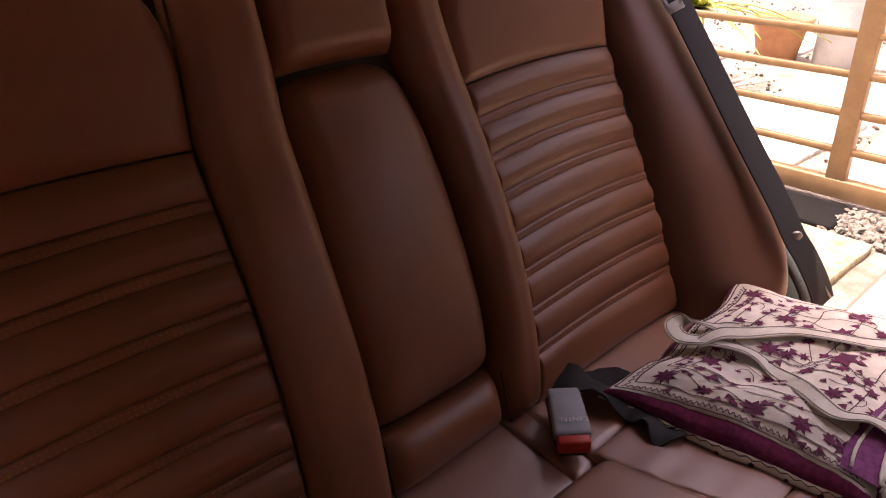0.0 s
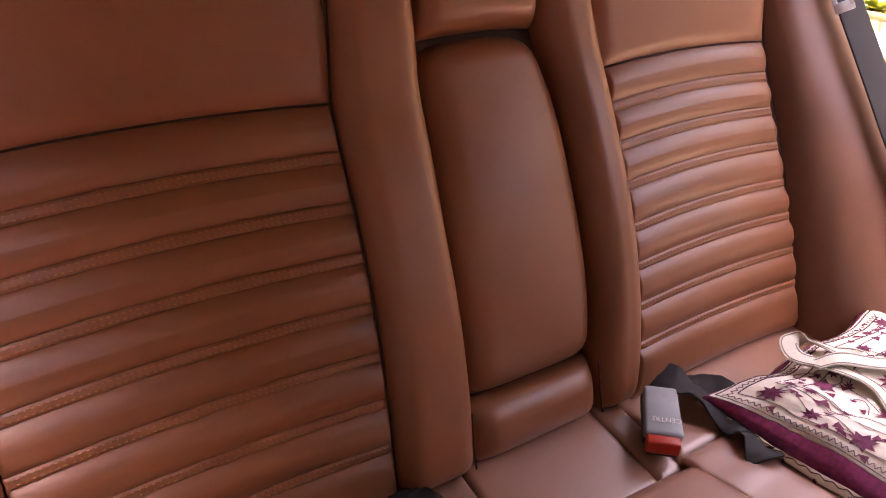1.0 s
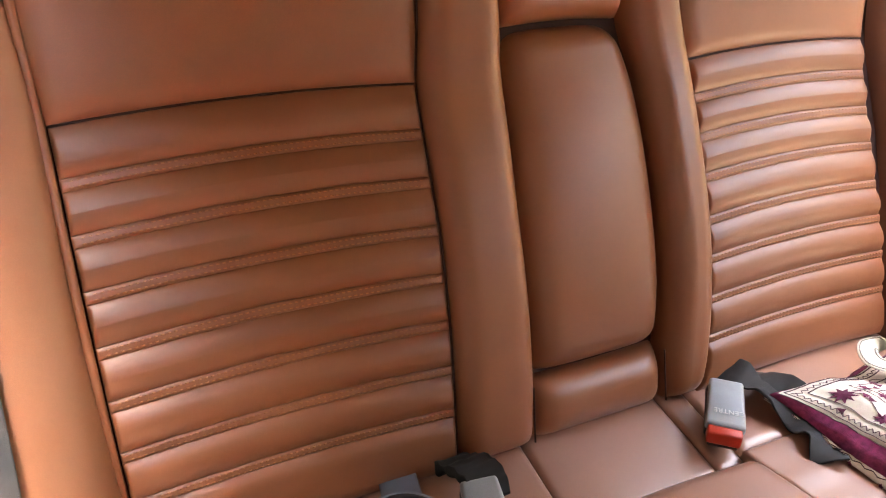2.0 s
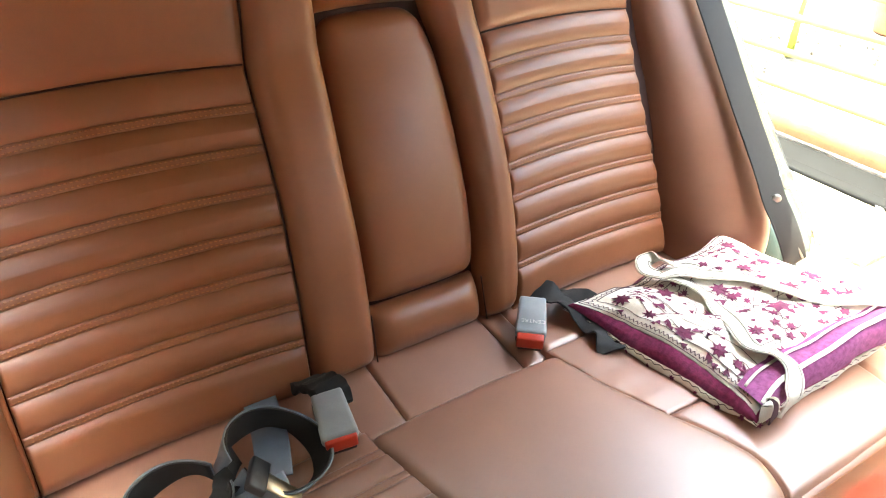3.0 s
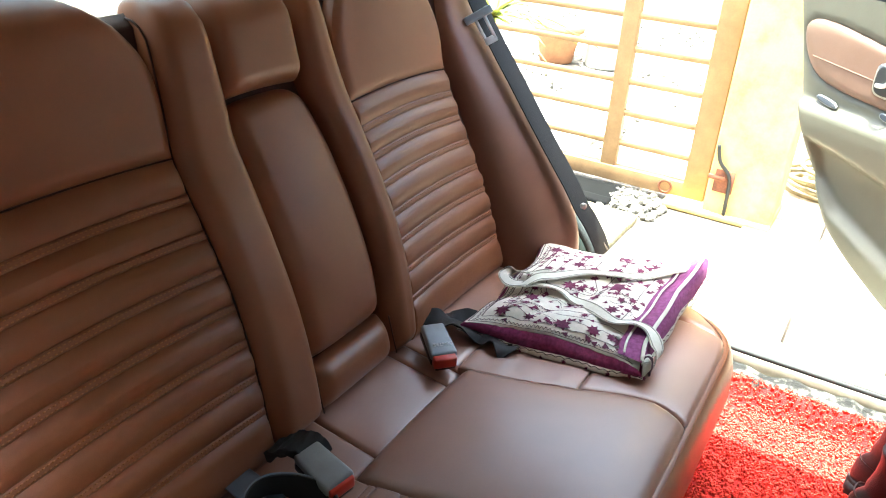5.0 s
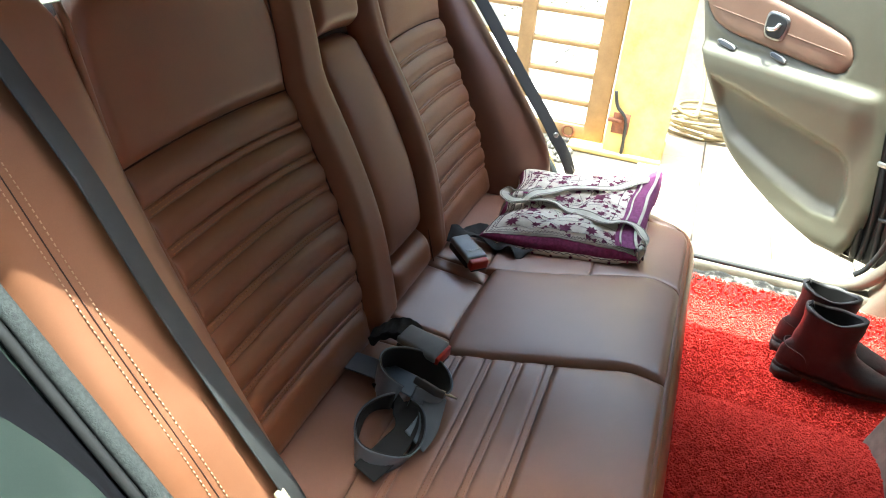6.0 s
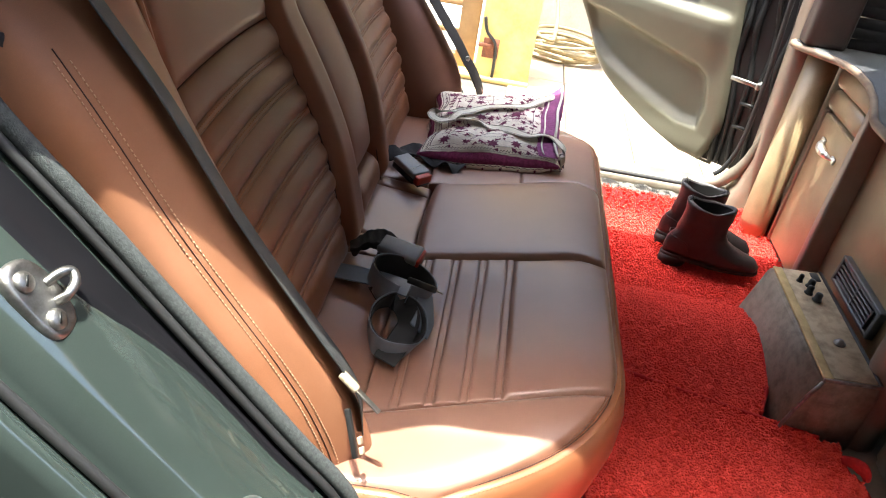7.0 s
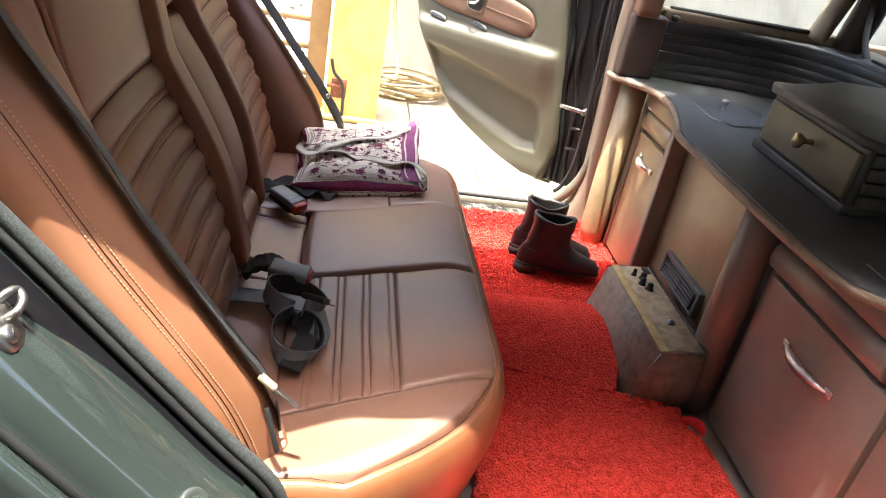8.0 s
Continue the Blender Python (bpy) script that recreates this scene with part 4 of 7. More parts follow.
part("webbing", ribbon_bm(path, Vector((1, 0.1, 0)), 0.047, 0.002), WEBBING, coil)


def standing_loop(c, axis, ra, rb, a0, a1, width=0.046):
    """A strap ring standing on its edge, its axis tilted."""
    axis = Vector(axis).normalized()
    e1 = Vector((1, 0, 0)).cross(axis).normalized()
    e2 = axis.cross(e1)
    pts, sd = [], []
    for k in range(41):
        a = radians(a0 + (a1 - a0) * k / 40)
        pts.append(Vector(c) + e1 * (rb * math.sin(a)) + e2 * (ra * math.cos(a) * (1 + 0.08 * math.sin(2 * a))) + axis * (0.010 * (k / 40 - 0.5)))
        sd.append(axis + 0.28 * (e1 * math.sin(a + 0.8) + e2 * math.cos(2 * a)))
    return ribbon_bm(pts, sd, width, 0.002)


for c, axis, ra, rb, a0, a1, w in (((-0.314, 0.411, 0.340), (0.22, -0.34, 0.91), 0.064, 0.060, -175, 165, 0.044), ((-0.438, 0.398, 0.336), (-0.16, -0.30, 0.92), 0.059, 0.048, 5, 335, 0.040)):
    loop = part("loop", standing_loop(c, axis, ra, rb, a0, a1, w), WEBBING, coil)
    # a second, darker ribbon inside each loop paints its shaded inner face
    part("loop_lining", standing_loop(c, axis, ra - 0.0028, rb - 0.0028, a0, a1, w * 0.97), WEBBING_DARK, loop, "inner side painted dark as shade")
part("webbing", ribbon_bm(smooth_line([(-0.312, 0.365, 0.330), (-0.352, 0.358, 0.332), (-0.397, 0.352, 0.332), (-0.432, 0.358, 0.328)], 6), [Vector((0.1, 0.75, 0.6))] * 19, 0.042, 0.002), WEBBING, coil)
part("webbing", ribbon_bm(smooth_line([(-0.352, 0.455, 0.328), (-0.369, 0.425, 0.336), (-0.382, 0.395, 0.338), (-0.417, 0.378, 0.334), (-0.465, 0.386, 0.326), (-0.515, 0.402, 0.322)], 6), [Vector((0.35 - 0.3 * k / 30, 0.8, 0.30 * math.sin(k * 0.3))) for k in range(31)], 0.040, 0.002), WEBBING_DARK, coil)
tm2 = Matrix.Translation((-0.328, 0.354, 0.346)) @ pose(0, 0, 0, 38, 8, 62)
part("tongue_plate", box_bm((-0.013, -0.03, -0.0015), (0.013, 0.028, 0.0015), 0.001, 1, tm2), BRASS, coil, "worn golden metal tongue")
part("tongue_grip", box_bm((-0.026, 0.02, -0.006), (0.026, 0.045, 0.006), 0.003, 2, tm2), BLACK_PLASTIC, coil)

# ---------------------------------------------------------------- carpets
def carpet(name, x0, x1, y0, y1, zf, label, outline=None, tufts=9000, seed=1, drop=0.014):
    """A looped-pile mat: a rippled sheet with a rim and many small tufts on it."""
    ob = thing(name, ((x0 + x1) / 2, (y0 + y1) / 2, 0), label, "carpet", "red mats")
    rng = random.Random(seed)
    inside = outline or (lambda x, y: True)
    bm = bmesh.new()
    st = 0.012
    nx, ny = int((x1 - x0) / st), int((y1 - y0) / st)
    verts = {}

    def vert(i, j):
        if (i, j) not in verts:
            x, y = x0 + i * st, y0 + j * st
            verts[i, j] = bm.verts.new((x, y, zf(x, y) + 0.0025 * noise.noise(Vector((x * 60, y * 60, seed))) + 0.002 * noise.noise(Vector((x * 12, y * 12, seed)))))
        return verts[i, j]
    cells = [(i, j) for i in range(nx) for j in range(ny) if inside(x0 + (i + 0.5) * st, y0 + (j + 0.5) * st)]
    for i, j in cells:
        bm.faces.new((vert(i, j), vert(i + 1, j), vert(i + 1, j + 1), vert(i, j + 1)))
    rim = [e for e in bm.edges if len(e.link_faces) == 1]
    ret = bmesh.ops.extrude_edge_only(bm, edges=rim)
    for v in [g for g in ret["geom"] if isinstance(g, bmesh.types.BMVert)]:
        v.co.z -= drop
    part("backing", bm, CARPET, ob)
    co, fa = [], []
    for _ in range(tufts):
        i, j = cells[rng.randrange(len(cells))]
        x, y = x0 + (i + rng.random()) * st, y0 + (j + rng.random()) * st
        z = zf(x, y)
        r, h = rng.uniform(0.0020, 0.0036), rng.uniform(0.0035, 0.0105)
        a = rng.uniform(0, 6.28)
        tx, ty = rng.uniform(-0.004, 0.004), rng.uniform(-0.004, 0.004)
        k = len(co)
        for t in range(4):
            c, s = math.cos(a + t * 1.571), math.sin(a + t * 1.571)
            co.append((x + r * c, y + r * s, z - 0.003))
        for t in range(4):
            c, s = math.cos(a + t * 1.571), math.sin(a + t * 1.571)
            co.append((x + tx * 0.7 + 0.95 * r * c, y + ty * 0.7 + 0.95 * r * s, z + h * 0.86))
        co.append((x + tx, y + ty, z + h))
        for t in range(4):
            u = (t + 1) % 4
            fa += [(k + t, k + u, k + 4 + u, k + 4 + t), (k + 4 + t, k + 4 + u, k + 8)]
    me = bpy.data.meshes.new("pile")
    me.from_pydata(co, [], fa)
    me.materials.append(CARPET_TUFT)
    pile = new("pile", me)
    pile.parent = ob
    pile.matrix_parent_inverse = Matrix.Translation(-ob.location)
    tagged(pile, "red looped pile", kind="stuff")
    return ob


hump = lambda x, y: 0.05 * math.exp(-((x - 0.10) / 0.17) ** 2)
carpet("red_mat", 0.02, 0.815, -0.66, 0.06, lambda x, y: 0.010 * math.exp(-((x - 0.1) / 0.2) ** 2) + 0.056 * min(1.0, max(0.0, (x - 0.755) / 0.045)) ** 1.6, "red looped pile carpet under the boots by the door", tufts=26000, seed=2)
mid_right = lambda x: lerp_table([(-0.16, -0.405), (-0.053, -0.440), (0.045, -0.4455), (0.12, -0.450), (0.18, -0.468), (0.215, -0.462), (0.240, -0.440), (0.254, -0.41), (0.263, -0.36), (0.268, -0.29), (0.27, 0.1)], x)
mid_z = lambda x, y: 0.026 + hump(x, y) * 0.9 - 0.010 * max(0.0, (x - 0.22) / 0.05) ** 2
carpet("red_mat", -0.16, 0.272, -0.49, 0.06, mid_z, "thick red looped pile mat with a rounded corner", lambda x, y: y > mid_right(x), tufts=30000, seed=3, drop=0.034)


def near_edge(x, y):
    right = lerp_table([(-0.75, -0.625), (-0.476, -0.612), (-0.29, -0.600), (-0.262, -0.583), (-0.25, -0.574), (-0.19, -0.570), (-0.17, -0.50), (-0.155, -0.43), (-0.12, -0.10), (-0.10, 0.02)], x)
    far = -0.098 + 0.155 * y + 0.004 * math.sin(y * 40)
    back = lerp_table([(-0.8, 0.02), (-0.5, 0.0), (-0.4, -0.014), (-0.3, -0.05), (-0.2, -0.06), (0.0, -0.06)], x)
    return right < y < back and x < far


near_z = lambda x, y: 0.014 + 0.052 * math.exp(-((x + 0.08) / 0.10) ** 2)
carpet("red_mat", -0.80, 0.02, -0.67, 0.06, near_z, "red looped pile mat with a frayed curled corner", near_edge, tufts=46000, seed=4, drop=0.024)

def mat_edge(mat_ob, pts, r):
    """A ragged darker tube added along a mat's edge to show its shaded step."""
    bm = tube_bm(curve_points(pts, 5), r, 7)
    for v in bm.verts:
        v.co += Vector((1, 1, 0.7)) * 0.0022 * noise.noise(v.co * 170)
    part("bound_edge", bm, CARPET, mat_ob)


MATS = [o for o in bpy.data.objects if o.name.startswith("red_mat")]
mid_mat, near_mat = MATS[1], MATS[2]
mat_edge(mid_mat, [(x, y, mid_z(x, y) + 0.001) for x, y in ((0.270, 0.05), (0.270, -0.10), (0.270, -0.24), (0.266, -0.33), (0.258, -0.40), (0.242, -0.442), (0.215, -0.464), (0.18, -0.469), (0.12, -0.452), (0.045, -0.447), (-0.053, -0.441), (-0.14, -0.412))], 0.0055)
far_x = lambda y: -0.098 + 0.155 * y
mat_edge(near_mat, [(far_x(y), y, near_z(far_x(y), y) + 0.001) for y in [0.0 - 0.053 * k for k in range(11)]], 0.0055)
mat_edge(near_mat, [(-0.186, -0.57, near_z(-0.186, 0)), (-0.22, -0.572, near_z(-0.22, 0)), (-0.252, -0.577, near_z(-0.252, 0)), (-0.27, -0.592, near_z(-0.27, 0)), (-0.30, -0.601, near_z(-0.3, 0)), (-0.40, -0.607, 0.016), (-0.55, -0.616, 0.015), (-0.75, -0.625, 0.015)], 0.0055)
bm = tube_bm(curve_points([(-0.235, -0.566, 0.036), (-0.252, -0.582, 0.046), (-0.268, -0.598, 0.042), (-0.275, -0.606, 0.026)], 5), [0.010, 0.010, 0.011, 0.012, 0.012, 0.013, 0.013, 0.014, 0.014, 0.013, 0.012, 0.011, 0.010, 0.009, 0.008, 0.006], 8)
tagged(part("carpet_curl", bm, CARPET), "curled frayed red carpet edge beside the cabinet", "carpet")

# right door sill with its rug and threshold
# one black tube draws the sill's rubber and paints the shaded gap beside it
shell_piece("trim_sill_seal", tube_bm(curve_points([(0.874, -0.46, 0.086), (0.872, -0.2, 0.087), (0.872, 0.1, 0.087), (0.874, 0.34, 0.086)], 6), 0.0075, 8), RUBBER, "black rubber and dark gap line along the inner edge of the sill", "trim")
shell_piece("sill_right", box_bm((0.855, -0.62, -0.06), (0.985, 0.36, 0.085), 0.022, 3), SILL_BEIGE, "beige painted sill under the open right door", "sill")
shell_piece("sill_step", box_bm((0.80, -0.60, -0.05), (0.868, 0.34, 0.050), 0.012, 3), SILL_BEIGE, "worn inner step of the right sill", "sill")
shell_piece("sill_left", box_bm((-0.985, -0.62, -0.06), (-0.80, 0.38, 0.06), 0.022, 3), GREEN_PAINT, "dark green painted sill under the left door opening", "sill")
bm = bmesh.new()
gx, gy = 8, 60
g = [[bm.verts.new((0.800 + 0.050 * i / gx + 0.012 * noise.noise(Vector((j * 0.12, 4, 0))), -0.48 + 0.70 * j / gy, 0.053 + 0.010 * i / gx + 0.004 * math.sin(i * 0.8) + wrinkle(i * 0.01, j * 0.012, 1, 22, 0.010))) for i in range(gx + 1)] for j in range(gy + 1)]
for a, b in zip(g, g[1:]):
    for i in range(gx):
        bm.faces.new((a[i], a[i + 1], b[i + 1], b[i]))
rim = [e for e in bm.edges if len(e.link_faces) == 1]
ret = bmesh.ops.extrude_edge_only(bm, edges=rim)
for v in [q for q in ret["geom"] if isinstance(q, bmesh.types.BMVert)]:
    v.co.z -= 0.008
tagged(part("rag_rug", bm, RUG), "rumpled grey patterned rag along the door sill", "rug")

# ---------------------------------------------------------------- boots
def boot(m, label):
    """A pull-on ankle boot: heel at the origin, toe along -y."""
    ob = thing("ankle_boot", m.translation, label, "boot", "pair of boots")
    levels = [(0.020, 0.000, 0.275, 0.090), (0.034, -0.002, 0.277, 0.094), (0.050, 0.000, 0.262, 0.092), (0.064, 0.002, 0.228, 0.086), (0.078, 0.010, 0.192, 0.078), (0.092, 0.018, 0.168, 0.074), (0.110, 0.021, 0.158, 0.078), (0.135, 0.023, 0.158, 0.083), (0.165, 0.023, 0.159, 0.087), (0.185, 0.022, 0.160, 0.089), (0.196, 0.021, 0.162, 0.090)]

    def ring(bm, z, back, front, w, shrink=0.0, dip=0.0):
        out = []
        n = 32
        for k in range(n):
            a = 2 * math.pi * k / n
            c, s = math.cos(a), math.sin(a)
            t = 0.5 - 0.5 * c
            y = -(back + shrink + (front - back - 2 * shrink) * t)
            foot = max(0.0, min(1.0, (front - 0.13) / 0.14))
            wide = w * (1 - foot * (0.26 * math.exp(-((t - 0.42) / 0.16) ** 2) + 0.18 * math.exp(-(t / 0.18) ** 2)))
            x = s * (wide / 2 - shrink) * (abs(s) ** -0.12 if abs(s) > 0.01 else 1)
            z2 = z - dip * abs(s) ** 3 + wrinkle(x, y, z, 26, 0.006)
            y += wrinkle(x * 0.4, y, z * 2.2, 34, 0.0065) * (1 if 0.05 < z < 0.19 else 0)
            crease = 0.0025 * math.sin(z * 260) * math.exp(-((z - 0.09) / 0.025) ** 2)
            out.append(bm.verts.new(m @ Vector((x * (1 + crease * 8), y, z2))))
        return out

    def skin(bm, rings):
        n = len(rings[0])
        for a, b in zip(rings, rings[1:]):
            for k in range(n):
                bm.faces.new((a[k], a[(k + 1) % n], b[(k + 1) % n], b[k]))
    bm = bmesh.new()
    rs = [ring(bm, *lv, dip=(0.012 if lv[0] > 0.19 else 0.0)) for lv in levels]
    rs.append(ring(bm, 0.198, 0.031, 0.156, 0.086, 0.003, 0.012))
    rs.append(ring(bm, 0.191, 0.031, 0.156, 0.086, 0.005, 0.012))
    skin(bm, rs)
    bm.faces.new(rs[0][::-1])
    upper = part("upper", bm, BOOT, ob)
    bm = bmesh.new()
    rs = [ring(bm, 0.191, 0.031, 0.156, 0.086, 0.005, 0.012), ring(bm, 0.15, 0.029, 0.154, 0.080, 0.006), ring(bm, 0.09, 0.02, 0.165, 0.074, 0.006)]
    skin(bm, rs)
    bm.faces.new(rs[-1])
    part("lining", bm, BOOT_LINING, upper)
    bm = bmesh.new()
    rs = [ring(bm, 0.010, -0.003, 0.277, 0.092), ring(bm, 0.012, -0.004, 0.280, 0.096), ring(bm, 0.018, -0.004, 0.280, 0.096), ring(bm, 0.021, -0.002, 0.277, 0.092)]
    skin(bm, rs)
    bm.faces.new(rs[0][::-1])
    bm.faces.new(rs[-1])
    part("sole", bm, BOOT_SOLE, ob)
    bm = bmesh.new()
    rs = [ring(bm, -0.012, -0.004, 0.075, 0.070), ring(bm, 0.012, -0.004, 0.078, 0.074)]
    skin(bm, rs)
    bm.faces.new(rs[0][::-1])
    bm.faces.new(rs[-1])
    part("heel", bm, BOOT_SOLE, ob)
    # heel counter seam and pull tab
    pts = curve_points([m @ Vector((-0.036, -0.075, 0.030)), m @ Vector((-0.036, -0.055, 0.070)), m @ Vector((-0.022, -0.010, 0.082)), m @ Vector((0.022, -0.010, 0.082)), m @ Vector((0.036, -0.055, 0.070)), m @ Vector((0.036, -0.075, 0.030))], 6)
    part("counter_seam", tube_bm(pts, 0.0015, 5), BOOT_SOLE, upper)
    bm = ribbon_bm([m @ Vector((0, -0.029, 0.165)), m @ Vector((0, -0.028, 0.196)), m @ Vector((0, -0.034, 0.206)), m @ Vector((0, -0.040, 0.195))], (m.to_3x3() @ Vector((1, 0, 0))), 0.018, 0.002)
    part("pull_tab", bm, BOOT_LINING, upper)
    return ob


boot(pose(0.505, -0.268, 0.020, 0, 0, -7), "dark brown leather ankle boot standing on red carpet")
boot(pose(0.625, -0.270, 0.018, 0, 0, -12), "dark brown leather ankle boot behind its twin near the sill")

# ---------------------------------------------------------------- embroidered bag
BAG_A, BAG_B, BAG_C, BAG_D = Vector((0.236, 0.458, 0.338)), Vector((0.588, 0.455, 0.364)), Vector((0.652, 0.116, 0.385)), Vector((0.250, 0.118, 0.360))
bag = thing("embroidered_bag", (0.42, 0.28, 0.31), "cream cloth bag with purple embroidered flowers lying on the seat", "bag")


def bag_top(u, v, off=0.0):
    # the cloth sags in between its corners and lies in soft folds
    p = BAG_A * (1 - u) * (1 - v) + BAG_B * u * (1 - v) + BAG_C * u * v + BAG_D * (1 - u) * v
    du = 0.034 * math.sin(math.pi * v) ** 0.8 * (1 - u) ** 4 - 0.012 * math.sin(math.pi * v) * u ** 6 + 0.016 * noise.noise(Vector((v * 3.1, u * 0.6, 2.7)))
    dv = 0.014 * math.sin(math.pi * u) * ((1 - v) ** 6 - v ** 6) + 0.016 * noise.noise(Vector((u * 3.4, v * 0.6, 7.3)))
    e = (1 - (1 - min(1, min(u, 1 - u) / 0.22)) ** 2) * (1 - (1 - min(1, min(v, 1 - v) / 0.26)) ** 2)
    p = p + Vector((du, -dv, 0))
    p.z += 0.019 * e + 0.013 * noise.noise(Vector((u * 2.6 + v, v * 2.4, 4))) * e + 0.006 * noise.noise(Vector((u * 7 + 2 * v, v * 5, 9))) + 0.002 * noise.noise(Vector((u * 22, v * 22, 5)))
    # a long soft crease under the handles
    p.z -= 0.010 * math.exp(-((v - 0.25 - 0.6 * u) / 0.05) ** 2) * e
    p.z += off
    return p


def bag_low(u, v):
    p = bag_top(u, v)
    side = math.sin(math.pi * u) if v in (0.0, 1.0) else math.sin(math.pi * v)
    h = 0.014 + 0.022 * max(0.0, side) ** 0.6 + 0.010 * noise.noise(Vector((u * 5, v * 5, 1.3)))
    spread = 0.014 * math.sin(math.pi * v) if u == 0.0 else 0.0
    return Vector((p.x - spread, p.y, max(top_z(p.x, p.y) + 0.003, p.z - h)))


bm = bmesh.new()
N = 44
tv = [[bm.verts.new(bag_top(i / N, j / N)) for i in range(N + 1)] for j in range(N + 1)]
for a, b in zip(tv, tv[1:]):
    for i in range(N):
        bm.faces.new((a[i], a[i + 1], b[i + 1], b[i]))
part("front_panel", bm, CLOTH, bag)
# gusset between the two panels
bm = bmesh.new()
rim = [(i / N, 0.0) for i in range(N)] + [(1.0, j / N) for j in range(N)] + [(1 - i / N, 1.0) for i in range(N)] + [(0.0, 1 - j / N) for j in range(N)]
mid = Vector((0.42, 0.28, 0))
cols = []
for u, v in rim:
    t, l = bag_top(u, v), bag_low(u, v)
    out = Vector((t.x - mid.x, t.y - mid.y, 0)).normalized()
    cols.append([bm.verts.new(t + out * 0.001 + Vector((0, 0, -0.001))), bm.verts.new(t.lerp(l, 0.3) + out * (0.008 + 0.006 * noise.noise(Vector((u * 9, v * 9, 3))))), bm.verts.new(t.lerp(l, 0.65) + out * (0.012 + 0.008 * noise.noise(Vector((u * 7, v * 7, 6))))), bm.verts.new(l + out * 0.002)])
for k in range(len(cols)):
    a, b = cols[k], cols[(k + 1) % len(cols)]
    for j in range(3):
        bm.faces.new((a[j], a[j + 1], b[j + 1], b[j]))
part("gusset", bm, PURPLE, bag, "purple side band")
# flowered back panel bulging out below the purple band
bm = bmesh.new()
cols = []
for u, v in rim:
    t, l = bag_top(u, v), bag_low(u, v)
    out = Vector((t.x - mid.x, t.y - mid.y, 0)).normalized()
    k_ = 0.5 + 0.9 * noise.noise(Vector((u * 6, v * 6, 8)))
    cut_ = 0.60 + 0.30 * (1 - v) ** 2 * (1 if u == 0.0 else 0) + 0.10 * (k_ - 0.5)
    cols.append([t.lerp(l, cut_) + out * 0.0125, t.lerp(l, cut_ + (1 - cut_) * 0.5) + out * (0.014 + 0.006 * k_), l + out * (0.011 + 0.005 * k_), l + out * -0.006 - Vector((0, 0, 0.010)), Vector((l.x, l.y, max(top_z(l.x, l.y) + 0.001, l.z - 0.03))) + out * -0.045])
vs = [[bm.verts.new(p) for p in c] for c in cols]
for k in range(len(vs)):
    a, b = vs[k], vs[(k + 1) % len(vs)]
    for j in range(4):
        bm.faces.new((a[j], a[j + 1], b[j + 1], b[j]))
part("back_panel", bm, CLOTH, bag, "cream flowered back panel")
# its edge tape, zigzag and small flowers, on the sides that show
bm = bmesh.new()
for k in range(len(cols)):
    a, b = cols[k], cols[(k + 1) % len(cols)]
    out = Vector((a[0].x - mid.x, a[0].y - mid.y, 0)).normalized() * 0.0012
    lo, hi = (0.15, 0.55) if k % 2 else (0.55, 0.15)
    p, q = a[0].lerp(a[1], lo) + out, b[0].lerp(b[1], hi) + out
    up = Vector((0, 0, 0.0009))
    bm.faces.new([bm.verts.new(w) for w in (p - up, q - up, q + up, p + up)])
tagged(part("zigzag_stitching", bm, VINE, bag), kind="stuff")
rng = random.Random(31)
for k in list(range(3 * N + 3, 4 * N - 12, 5)) + list(range(2 * N + 3, 3 * N, 8)):
    c = cols[k]
    out = Vector((c[1].x - mid.x, c[1].y - mid.y, 0)).normalized()
    along_ = Vector((-out.y, out.x, 0))
    fl = bmesh.new()
    o = c[1].lerp(c[2], rng.uniform(0.2, 0.6)) + out * 0.002
    n_, r_, turn_ = rng.choice((5, 6, 7)), rng.uniform(0.004, 0.008), rng.uniform(0, 3)
    ring = [fl.verts.new(o + (along_ * math.cos(turn_ + math.pi * q / n_) + Vector((0, 0, 1)) * math.sin(turn_ + math.pi * q / n_)) * r_ * (1.0 if q % 2 else 0.5)) for q in range(2 * n_)]
    fl.faces.new(ring)
    part("flower", fl, PLUM, bag, smooth=False)


def motif_bm(bm, u, v, r, points, turn, deep=0.45, off=0.0012):
    """A flat star flower sewn on the bag's face."""
    su, sv = r / 0.40, r / 0.33
    c = bm.verts.new(bag_top(u, v, off + 0.0006))
    vs = []
    for k in range(points * 2):
        a = turn + math.pi * k / points
        q = 1.0 if k % 2 == 0 else deep
        vs.append(bm.verts.new(bag_top(min(max(u + su * q * math.cos(a), 0), 1), min(max(v + sv * q * math.sin(a), 0), 1), off)))
    for k in range(len(vs)):
        bm.faces.new((c, vs[k], vs[(k + 1) % len(vs)]))


def strip_on_bag(bm, uv, width, off=0.001):
    pts = [bag_top(u, v, off) for u, v in uv]
    for a, b in zip(pts, pts[1:]):
        d = b - a
        if d.length < 1e-6:
            continue
        s = d.cross(Vector((0, 0, 1))).normalized() * width / 2
        q = [bm.verts.new(p) for p in (a - s, a + s, b + s, b - s)]
        bm.faces.new(q)


def dense(uv, n=6):
    out = []
    for (a, b), (c, d) in zip(uv, uv[1:]):
        out += [(a + (c - a) * k / n, b + (d - b) * k / n) for k in range(n)]
    return out + [uv[-1]]


